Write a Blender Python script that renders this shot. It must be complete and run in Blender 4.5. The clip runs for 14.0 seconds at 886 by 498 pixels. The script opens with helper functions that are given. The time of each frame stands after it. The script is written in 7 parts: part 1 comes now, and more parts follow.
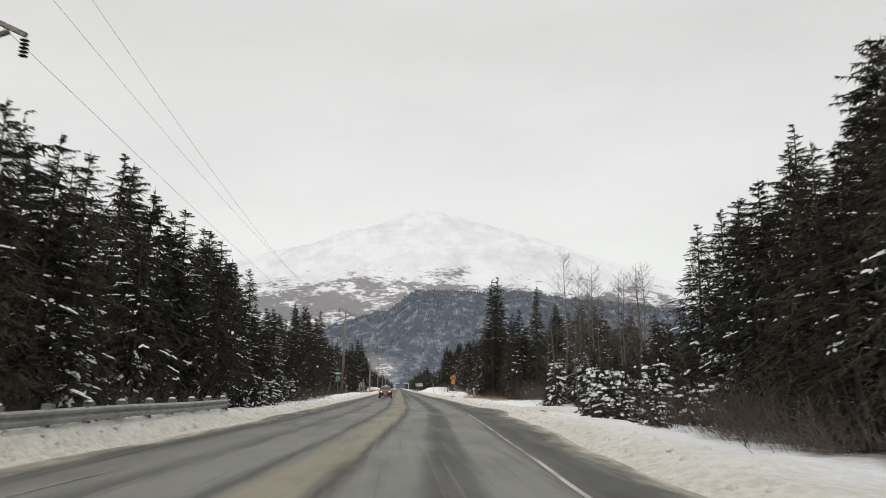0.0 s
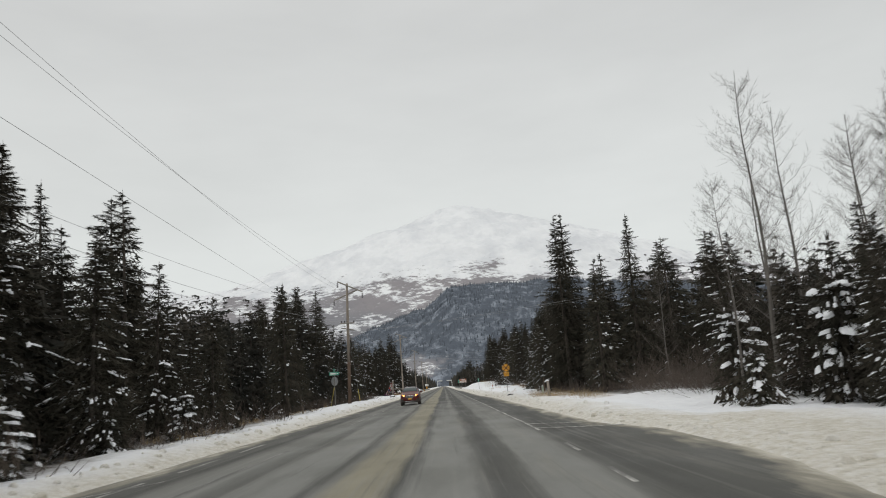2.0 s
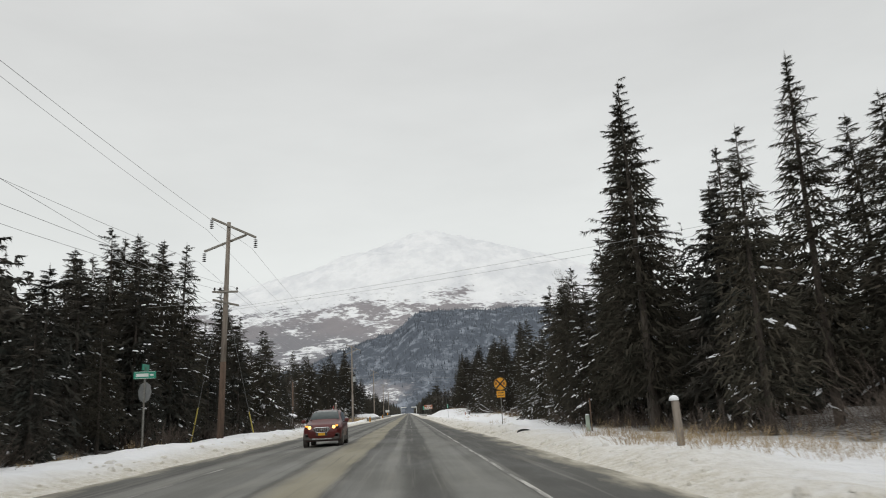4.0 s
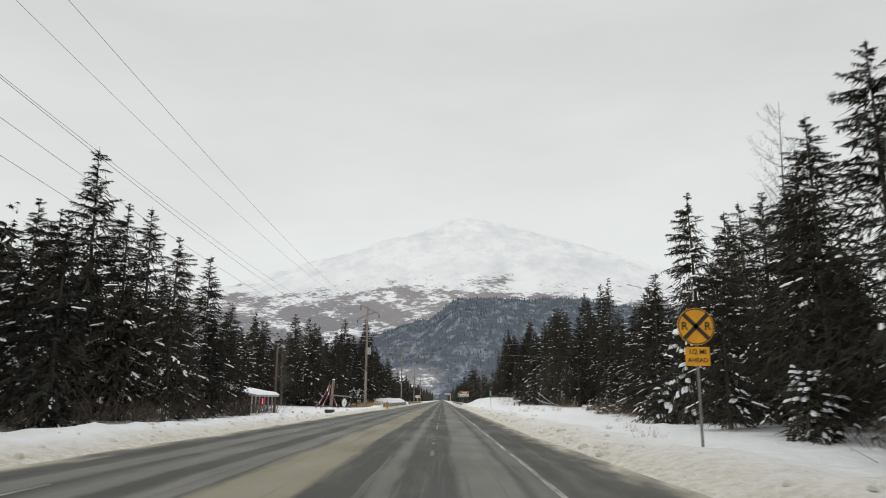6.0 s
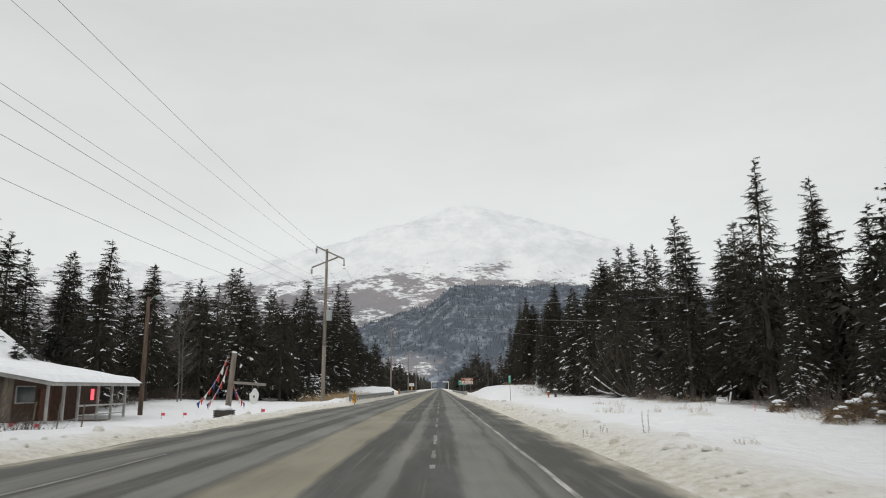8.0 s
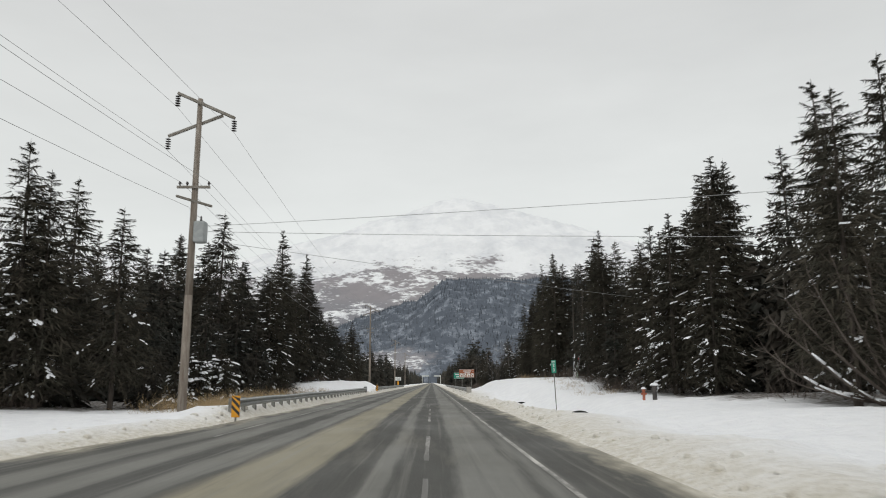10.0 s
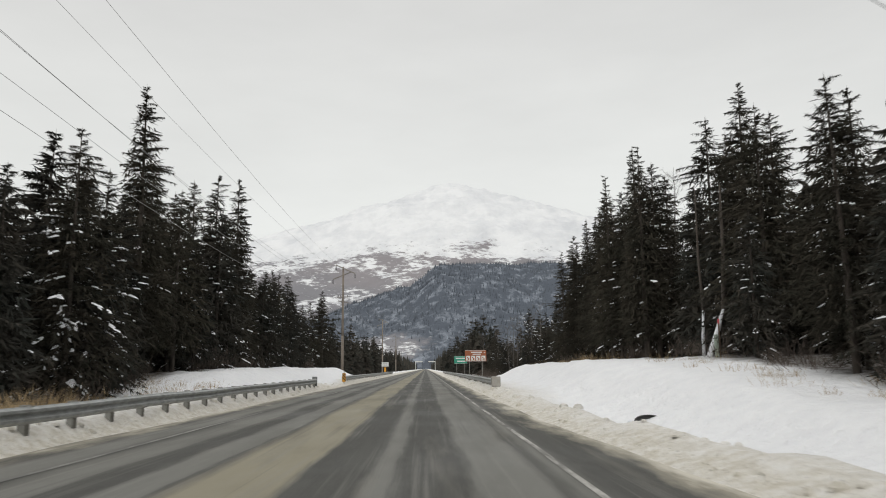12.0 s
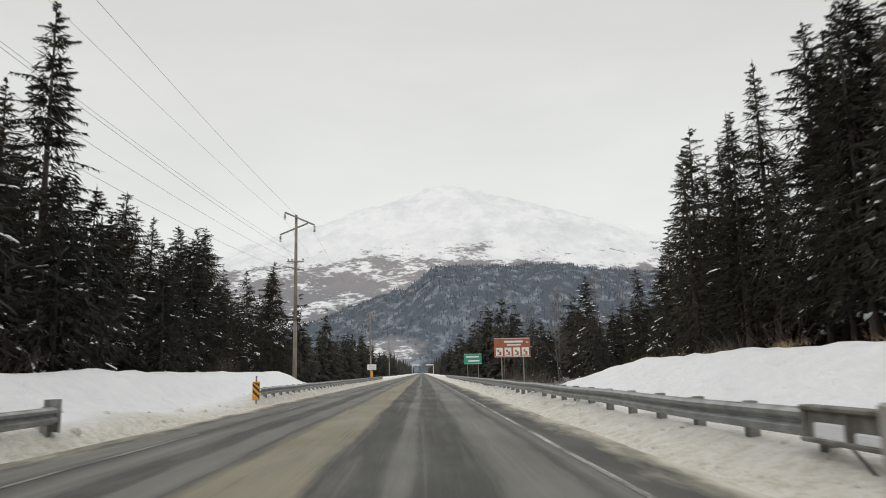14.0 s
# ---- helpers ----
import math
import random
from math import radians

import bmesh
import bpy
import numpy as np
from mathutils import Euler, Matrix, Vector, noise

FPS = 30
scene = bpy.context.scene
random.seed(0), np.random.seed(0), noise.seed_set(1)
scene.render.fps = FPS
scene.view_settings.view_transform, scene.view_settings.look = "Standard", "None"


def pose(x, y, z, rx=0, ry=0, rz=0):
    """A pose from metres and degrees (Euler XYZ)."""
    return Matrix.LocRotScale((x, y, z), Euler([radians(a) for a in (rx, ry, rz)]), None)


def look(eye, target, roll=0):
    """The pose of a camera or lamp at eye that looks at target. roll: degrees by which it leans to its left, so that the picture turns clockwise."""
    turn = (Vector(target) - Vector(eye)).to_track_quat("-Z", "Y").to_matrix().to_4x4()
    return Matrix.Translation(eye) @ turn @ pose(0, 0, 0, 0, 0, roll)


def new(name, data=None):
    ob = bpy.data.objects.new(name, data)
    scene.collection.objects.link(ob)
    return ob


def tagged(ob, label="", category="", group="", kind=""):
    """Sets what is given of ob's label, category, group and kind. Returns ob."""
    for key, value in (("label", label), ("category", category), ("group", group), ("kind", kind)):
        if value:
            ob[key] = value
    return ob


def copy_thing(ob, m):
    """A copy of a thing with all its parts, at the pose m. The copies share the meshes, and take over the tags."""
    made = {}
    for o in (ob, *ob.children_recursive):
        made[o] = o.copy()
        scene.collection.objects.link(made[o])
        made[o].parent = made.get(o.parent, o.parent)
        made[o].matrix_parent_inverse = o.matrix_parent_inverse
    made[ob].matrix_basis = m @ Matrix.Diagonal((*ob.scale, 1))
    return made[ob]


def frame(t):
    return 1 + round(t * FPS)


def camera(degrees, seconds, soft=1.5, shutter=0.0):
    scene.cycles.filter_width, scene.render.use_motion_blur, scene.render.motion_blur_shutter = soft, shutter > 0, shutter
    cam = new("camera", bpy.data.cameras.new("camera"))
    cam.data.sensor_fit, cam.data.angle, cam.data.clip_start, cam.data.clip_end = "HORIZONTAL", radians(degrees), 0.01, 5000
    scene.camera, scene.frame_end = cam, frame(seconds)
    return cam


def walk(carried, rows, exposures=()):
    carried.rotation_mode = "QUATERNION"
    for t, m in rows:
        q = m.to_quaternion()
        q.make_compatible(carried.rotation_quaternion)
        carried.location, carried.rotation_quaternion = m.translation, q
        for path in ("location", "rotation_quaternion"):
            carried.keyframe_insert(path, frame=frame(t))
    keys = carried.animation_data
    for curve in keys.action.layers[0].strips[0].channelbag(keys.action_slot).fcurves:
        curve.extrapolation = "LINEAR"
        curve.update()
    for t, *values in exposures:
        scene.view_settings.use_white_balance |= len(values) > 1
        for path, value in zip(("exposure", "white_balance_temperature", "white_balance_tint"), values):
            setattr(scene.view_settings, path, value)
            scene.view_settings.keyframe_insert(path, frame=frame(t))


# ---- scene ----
cam = camera(63.0, 14.0, soft=1.0, shutter=0.18)
PATH = [
    (0, (-2.134, 7.257, 1.369), (-2.021, 9.218, 1.748), 0.5),
    (0.5, (-1.76, 15.236, 1.278), (-1.654, 17.191, 1.682), 0.4),
    (1, (-1.321, 23.41, 1.326), (-1.23, 25.368, 1.724), -1.7),
    (1.5, (-0.971, 31.843, 1.456), (-0.925, 33.806, 1.835), -2.3),
    (2, (-0.833, 40.239, 1.507), (-0.809, 42.204, 1.878), -4.2),
    (2.2, (-0.757, 43.615, 1.5), (-0.734, 45.58, 1.873), -5.2),
    (4.3, (-0.019, 79.078, 1.277), (0.11, 81.024, 1.718), -2.1),
    (4.5, (-0.018, 82.533, 1.264), (0.101, 84.481, 1.705), -1.1),
    (5, (0.116, 91.283, 1.275), (0.181, 93.236, 1.7), 1.4),
    (5.4, (0.174, 98.206, 1.273), (0.205, 100.163, 1.685), 1.3),
    (5.5, (0.228, 99.956, 1.272), (0.25, 101.913, 1.683), 1.1),
    (6, (0.367, 108.793, 1.237), (0.365, 110.751, 1.646), 0.4),
    (6.5, (0.284, 117.866, 1.245), (0.276, 119.823, 1.653), -0.2),
    (7, (0.276, 126.83, 1.294), (0.278, 128.79, 1.691), -0.6),
    (7.5, (0.273, 135.659, 1.319), (0.283, 137.621, 1.706), -0.4),
    (8, (0.255, 144.423, 1.332), (0.262, 146.387, 1.71), 0.0),
    (8.5, (0.251, 153.182, 1.341), (0.261, 155.148, 1.712), 0.5),
    (8.7, (0.176, 156.665, 1.329), (0.192, 158.631, 1.698), 0.9),
    (10.8, (0.23, 193.662, 1.334), (0.268, 195.63, 1.687), -0.7),
    (11, (0.204, 197.206, 1.354), (0.246, 199.175, 1.7), -0.4),
    (11.5, (0.144, 206.033, 1.363), (0.192, 208.005, 1.692), -0.9),
    (12, (0.077, 214.844, 1.366), (0.127, 216.816, 1.692), -0.6),
    (12.5, (-0.005, 223.658, 1.367), (0.052, 225.63, 1.696), -1.4),
    (13, (-0.101, 232.501, 1.337), (-0.038, 234.474, 1.664), -1.5),
    (13.2, (-0.135, 236.071, 1.327), (-0.071, 238.043, 1.657), -1.7),
    (13.5, (-0.174, 241.487, 1.311), (-0.112, 243.459, 1.64), -1.7),
    (14, (-0.225, 250.578, 1.245), (-0.162, 252.549, 1.581), -1.4),
]
walk(cam, [(t, look(eye, target, roll)) for t, eye, target, roll in PATH],
     exposures=((0.0, 0.08, 6500, 10), (0.5, 0.04, 6420, 8.4), (1.2, -0.08, 6400, 8.2), (1.5, -0.13, 6400, 8.2), (2.1, -0.10, 6400, 8.2),
                (4.3, 0.0, 6420, 8.4), (8.6, -0.02, 6400, 8.2), (11.0, 0.02, 6420, 8.4), (12.0, 0.04, 6500, 9), (14.0, 0.04, 6500, 9)))

# ---------------------------------------------------------------- light
world = bpy.data.worlds.new("overcast_sky")
scene.world = world
world.use_nodes = True
wn, wl = world.node_tree.nodes, world.node_tree.links
wn.clear()


def wnode(kind, **kw):
    n = wn.new(kind)
    for k, v in kw.items():
        n.inputs[k].default_value = v
    return n


w_out, w_bg = wnode("ShaderNodeOutputWorld"), wnode("ShaderNodeBackground", Strength=1.0)
w_sky = wn.new("ShaderNodeTexSky")
w_sky.sky_type, w_sky.sun_disc = "NISHITA", False
w_sky.sun_elevation, w_sky.sun_rotation = radians(30), radians(200)
w_dim = wn.new("ShaderNodeVectorMath")
w_dim.operation = "SCALE"
w_dim.inputs["Scale"].default_value = 0.10
w_tc = wn.new("ShaderNodeTexCoord")
w_sep = wn.new("ShaderNodeSeparateXYZ")
w_map = wn.new("ShaderNodeMapping")
w_map.inputs["Scale"].default_value = (1.0, 1.0, 3.2)
w_noise = wnode("ShaderNodeTexNoise", Scale=2.2, Detail=5.0, Roughness=0.55)
w_band = wn.new("ShaderNodeValToRGB")      # cloud brightness from the horizon to overhead
w_band.color_ramp.elements[0].position, w_band.color_ramp.elements[0].color = 0.0, (0.83, 0.845, 0.82, 1)
w_band.color_ramp.elements[1].position, w_band.color_ramp.elements[1].color = 1.0, (1.27, 1.245, 1.22, 1)
for pos, col in ((0.18, (0.82, 0.825, 0.80, 1)), (0.46, (0.715, 0.71, 0.695, 1)), (0.62, (0.80, 0.79, 0.775, 1))):
    w_band.color_ramp.elements.new(pos).color = col
w_var = wn.new("ShaderNodeMapRange")
w_var.inputs["From Min"].default_value, w_var.inputs["From Max"].default_value = 0.3, 0.7
w_var.inputs["To Min"].default_value, w_var.inputs["To Max"].default_value = 0.935, 1.05
w_mul = wn.new("ShaderNodeVectorMath")
w_mul.operation = "SCALE"
w_mix = wn.new("ShaderNodeMixRGB")
w_mix.inputs["Fac"].default_value = 0.95   # the cloud deck covers nearly all of the blue
wl.new(w_tc.outputs["Generated"], w_sep.inputs[0])
wl.new(w_tc.outputs["Generated"], w_map.inputs[0])
wl.new(w_map.outputs[0], w_noise.inputs["Vector"])
wl.new(w_sep.outputs["Z"], w_band.inputs[0])
wl.new(w_noise.outputs["Fac"], w_var.inputs["Value"])
wl.new(w_band.outputs[0], w_mul.inputs[0])
wl.new(w_var.outputs[0], w_mul.inputs["Scale"])
wl.new(w_sky.outputs[0], w_dim.inputs[0])
wl.new(w_dim.outputs[0], w_mix.inputs[1])
wl.new(w_mul.outputs[0], w_mix.inputs[2])
wl.new(w_mix.outputs[0], w_bg.inputs[0])
wl.new(w_bg.outputs[0], w_out.inputs[0])

sun = new("sun", bpy.data.lights.new("sun", "SUN"))
sun.data.energy, sun.data.angle, sun.data.color = 0.6, radians(40), (1.0, 0.97, 0.93)
sun.matrix_world = look((-30, -60, 60), (0, 40, 0))


# ---------------------------------------------------------------- materials
def mat(name, base, other=None, scale=6.0, rough=0.75, metal=0.0, bump=0.0, bump_scale=30.0, stretch=(1, 1, 1),
        where="Object", low=0.35, high=0.65, spread=0.0, emit=None, emit_strength=0.0, spec=0.5):
    """Two colours mixed by noise at two scales, with bump; spread shifts the brightness from object to object."""
    m = bpy.data.materials.new(name)
    m.use_nodes = True
    n, l = m.node_tree.nodes, m.node_tree.links
    b = n["Principled BSDF"]
    b.inputs["Roughness"].default_value, b.inputs["Metallic"].default_value = rough, metal
    b.inputs["Specular IOR Level"].default_value = spec
    other = other or tuple(v * 0.8 for v in base)
    tc, mp = n.new("ShaderNodeTexCoord"), n.new("ShaderNodeMapping")
    mp.inputs["Scale"].default_value = stretch
    l.new(tc.outputs[where], mp.inputs[0])
    big, fine = n.new("ShaderNodeTexNoise"), n.new("ShaderNodeTexNoise")
    big.inputs["Scale"].default_value, big.inputs["Detail"].default_value = scale, 6
    fine.inputs["Scale"].default_value, fine.inputs["Detail"].default_value = scale * 7, 4
    l.new(mp.outputs[0], big.inputs["Vector"])
    l.new(mp.outputs[0], fine.inputs["Vector"])
    add = n.new("ShaderNodeMath")
    add.operation = "MULTIPLY_ADD"
    add.inputs[1].default_value = 0.35
    l.new(fine.outputs["Fac"], add.inputs[0])
    l.new(big.outputs["Fac"], add.inputs[2])
    rng = n.new("ShaderNodeMapRange")
    rng.inputs["From Min"].default_value, rng.inputs["From Max"].default_value = low + 0.17, high + 0.17
    l.new(add.outputs[0], rng.inputs["Value"])
    mix = n.new("ShaderNodeMixRGB")
    mix.inputs[1].default_value, mix.inputs[2].default_value = (*base, 1), (*other, 1)
    l.new(rng.outputs[0], mix.inputs["Fac"])
    out = mix.outputs[0]
    if spread:
        info, sp, sc = n.new("ShaderNodeObjectInfo"), n.new("ShaderNodeMapRange"), n.new("ShaderNodeVectorMath")
        sp.inputs["To Min"].default_value, sp.inputs["To Max"].default_value = 1 - spread, 1 + spread
        sc.operation = "SCALE"
        l.new(info.outputs["Random"], sp.inputs["Value"])
        l.new(out, sc.inputs[0])
        l.new(sp.outputs[0], sc.inputs["Scale"])
        out = sc.outputs[0]
    l.new(out, b.inputs["Base Color"])
    if bump:
        bn, bp = n.new("ShaderNodeTexNoise"), n.new("ShaderNodeBump")
        bn.inputs["Scale"].default_value, bn.inputs["Detail"].default_value = bump_scale, 5
        bp.inputs["Strength"].default_value = bump
        bp.inputs["Distance"].default_value = 0.05
        l.new(mp.outputs[0], bn.inputs["Vector"])
        l.new(bn.outputs["Fac"], bp.inputs["Height"])
        l.new(bp.outputs[0], b.inputs["Normal"])
    if emit:
        b.inputs["Emission Color"].default_value, b.inputs["Emission Strength"].default_value = (*emit, 1), emit_strength
    return m


M_NEEDLE = mat("spruce_needles", (0.040, 0.040, 0.031), (0.063, 0.055, 0.043), scale=0.9, rough=1.0, spread=0.3, spec=0.08)
M_NEEDLE_FAR = mat("distant_spruce_needles", (0.033, 0.036, 0.031), (0.062, 0.054, 0.044), scale=0.25, rough=0.9, spread=0.2, spec=0.2)
M_BARK = mat("spruce_bark", (0.042, 0.034, 0.027), (0.082, 0.068, 0.056), scale=3, stretch=(3, 3, 0.6), rough=0.9, bump=0.6, bump_scale=18)
M_BIRCH = mat("bare_poplar_bark", (0.17, 0.155, 0.138), (0.10, 0.09, 0.08), scale=2, stretch=(2, 2, 0.8), rough=0.85, bump=0.3)
M_TWIG = mat("bare_twigs", (0.12, 0.10, 0.085), (0.075, 0.06, 0.05), scale=1.5, rough=0.9)
M_BRUSH = mat("brown_brush", (0.062, 0.047, 0.037), (0.105, 0.081, 0.064), scale=0.4, rough=0.9)
M_GRASS_OLD = mat("matted_brown_grass", (0.20, 0.14, 0.085), (0.12, 0.085, 0.055), scale=1.2, rough=0.95, spec=0.1)
M_GRASS = mat("dead_grass", (0.42, 0.32, 0.18), (0.30, 0.21, 0.11), scale=1.2, rough=0.9)
M_SNOW = mat("tree_snow", (0.88, 0.89, 0.91), (0.80, 0.82, 0.85), scale=3, rough=0.7, bump=0.3, bump_scale=20)
M_POLE = mat("weathered_pole_wood", (0.30, 0.265, 0.225), (0.18, 0.145, 0.115), scale=2.2, stretch=(4, 4, 0.5), rough=0.85, bump=0.5, bump_scale=14)
M_POLE_BASE = mat("creosoted_pole_wood", (0.14, 0.092, 0.063), (0.07, 0.046, 0.032), scale=2.2, stretch=(4, 4, 0.5), rough=0.85, bump=0.5, bump_scale=14)
M_ARM = mat("grey_crossarm_wood", (0.30, 0.28, 0.25), (0.2, 0.18, 0.15), scale=4, stretch=(0.5, 3, 3), rough=0.85, bump=0.4)
M_INSUL = mat("dark_porcelain", (0.03, 0.026, 0.026), (0.06, 0.05, 0.05), scale=8, rough=0.25)
M_WIRE = mat("conductor_metal", (0.36, 0.36, 0.36), (0.26, 0.26, 0.26), scale=1, rough=0.5, metal=0.4)
M_TANK = mat("grey_painted_steel", (0.36, 0.38, 0.38), (0.28, 0.3, 0.3), scale=5, rough=0.45, bump=0.1)
M_GALV = mat("galvanised_steel", (0.40, 0.41, 0.41), (0.26, 0.27, 0.26), scale=3, rough=0.5, metal=0.55, bump=0.15, bump_scale=25)
M_GALV_DIRT = mat("dirty_galvanised_post", (0.26, 0.26, 0.24), (0.15, 0.14, 0.12), scale=4, rough=0.7, metal=0.3, bump=0.2)
M_YELLOW = mat("yellow_sign_sheeting", (0.75, 0.36, 0.015), (0.66, 0.29, 0.012), scale=3, rough=0.45)
M_BLACK = mat("black_sign_ink", (0.018, 0.018, 0.018), (0.03, 0.028, 0.025), scale=4, rough=0.5)
M_GREEN = mat("green_sign_sheeting", (0.02, 0.24, 0.155), (0.03, 0.28, 0.19), scale=3, rough=0.45)
M_WHITE = mat("white_sign_sheeting", (0.74, 0.75, 0.73), (0.64, 0.65, 0.62), scale=3, rough=0.5)
M_BROWN = mat("rust_orange_sign_sheeting", (0.36, 0.115, 0.045), (0.28, 0.085, 0.035), scale=3, rough=0.5)
M_SIGN_BACK = mat("bare_aluminium", (0.45, 0.46, 0.46), (0.36, 0.37, 0.37), scale=5, rough=0.4, metal=0.7)
M_PLANK = mat("grey_weathered_planks", (0.24, 0.20, 0.16), (0.14, 0.115, 0.09), scale=2, stretch=(2, 2, 0.5), rough=0.9, bump=0.5, spread=0.2)
M_FASCIA = mat("pale_fascia_paint", (0.5, 0.5, 0.48), (0.38, 0.37, 0.35), scale=3, rough=0.7, bump=0.2)
M_DARKWOOD = mat("dark_interior_wood", (0.10, 0.055, 0.03), (0.06, 0.035, 0.022), scale=3, rough=0.8, bump=0.3)
M_DOOR = mat("brown_door_wood", (0.17, 0.075, 0.045), (0.11, 0.05, 0.03), scale=3, rough=0.75, bump=0.3)
M_SLAT = mat("dark_slat_wood", (0.085, 0.078, 0.068), (0.05, 0.045, 0.04), scale=4, rough=0.85, bump=0.4)
M_RED = mat("red_cloth", (0.55, 0.035, 0.03), (0.42, 0.03, 0.03), scale=5, rough=0.8)
M_BLUE = mat("blue_cloth", (0.06, 0.09, 0.28), (0.04, 0.06, 0.2), scale=5, rough=0.8)
M_PINK = mat("pink_marker_paint", (0.75, 0.10, 0.12), (0.6, 0.08, 0.09), scale=5, rough=0.7)
M_HYDRANT = mat("faded_orange_red_paint", (0.42, 0.13, 0.07), (0.3, 0.09, 0.05), scale=6, rough=0.6, bump=0.2)
M_PEDESTAL = mat("pale_green_pedestal_paint", (0.36, 0.42, 0.34), (0.27, 0.32, 0.27), scale=3, rough=0.6)
M_GUARD = mat("yellow_guy_guard", (0.60, 0.50, 0.10), (0.48, 0.38, 0.08), scale=3, rough=0.6)
M_CULVERT = mat("corrugated_culvert_steel", (0.10, 0.10, 0.095), (0.05, 0.048, 0.045), scale=4, rough=0.7, metal=0.3)
M_CONCRETE = mat("pale_concrete", (0.42, 0.41, 0.38), (0.33, 0.31, 0.28), scale=3, rough=0.9, bump=0.3)
M_CARPAINT = mat("dark_red_car_paint", (0.105, 0.013, 0.012), (0.075, 0.012, 0.011), scale=2, rough=0.3)
M_CARDIRT = mat("grimy_black_plastic", (0.045, 0.042, 0.04), (0.10, 0.09, 0.08), scale=3, rough=0.75, bump=0.2)
M_GLASS = mat("tinted_car_glass", (0.035, 0.05, 0.05), (0.05, 0.065, 0.065), scale=2, rough=0.08)
M_CHROME = mat("chrome_trim", (0.62, 0.62, 0.62), (0.5, 0.5, 0.5), scale=5, rough=0.2, metal=1.0)
M_TYRE = mat("tyre_rubber", (0.022, 0.022, 0.022), (0.06, 0.055, 0.05), scale=5, rough=0.9, bump=0.3)
M_RIM = mat("grimy_alloy", (0.22, 0.22, 0.21), (0.12, 0.11, 0.10), scale=4, rough=0.5, metal=0.5)
M_PLATE = mat("yellow_plate", (0.70, 0.36, 0.02), (0.6, 0.3, 0.02), scale=4, rough=0.5)
M_LAMP = mat("lit_headlamp", (0.8, 0.6, 0.35), (0.8, 0.6, 0.35), rough=0.2, emit=(1.0, 0.50, 0.13), emit_strength=2.4)
M_AMBER = mat("lit_amber_signal", (0.8, 0.3, 0.04), (0.8, 0.3, 0.04), rough=0.2, emit=(1.0, 0.33, 0.03), emit_strength=1.6)
M_NEON = mat("red_window_light", (0.8, 0.05, 0.05), (0.8, 0.05, 0.05), rough=0.3, emit=(1.0, 0.07, 0.10), emit_strength=2.0)
M_PLASTIC = mat("white_plastic", (0.72, 0.72, 0.72), (0.62, 0.62, 0.62), scale=4, rough=0.5)


def node_mat(name):
    m = bpy.data.materials.new(name)
    m.use_nodes = True
    n, l = m.node_tree.nodes, m.node_tree.links
    return m, n, l, n["Principled BSDF"]


def tex(n, l, source, scale, detail=5.0, stretch=(1, 1, 1), rough=0.55, turn=0.0):
    mp, t = n.new("ShaderNodeMapping"), n.new("ShaderNodeTexNoise")
    mp.inputs["Scale"].default_value, mp.inputs["Rotation"].default_value = stretch, (0, turn, 0)
    t.inputs["Scale"].default_value, t.inputs["Detail"].default_value, t.inputs["Roughness"].default_value = scale, detail, rough
    l.new(source, mp.inputs[0])
    l.new(mp.outputs[0], t.inputs["Vector"])
    return t.outputs["Fac"]


def math_node(n, l, op, a, b=None, c=None):
    m = n.new("ShaderNodeMath")
    m.operation = op
    for i, v in enumerate((a, b, c)):
        if v is None:
            continue
        if isinstance(v, (int, float)):
            m.inputs[i].default_value = v
        else:
            l.new(v, m.inputs[i])
    return m.outputs[0]


def remap(n, l, v, a, b, c=0.0, d=1.0):
    r = n.new("ShaderNodeMapRange")
    for key, val in (("From Min", a), ("From Max", b), ("To Min", c), ("To Max", d)):
        r.inputs[key].default_value = val
    l.new(v, r.inputs["Value"])
    return r.outputs[0]


def mix_col(n, l, fac, a, b):
    m = n.new("ShaderNodeMixRGB")
    for i, v in enumerate((fac, a, b)):
        if isinstance(v, tuple):
            m.inputs[i].default_value = (*v, 1)
        elif isinstance(v, (int, float)):
            m.inputs[i].default_value = v
        else:
            l.new(v, m.inputs[i])
    return m.outputs[0]


def bump_to(n, l, b, height, strength, distance):
    bp = n.new("ShaderNodeBump")
    bp.inputs["Strength"].default_value, bp.inputs["Distance"].default_value = strength, distance
    l.new(height, bp.inputs["Height"])
    l.new(bp.outputs[0], b.inputs["Normal"])


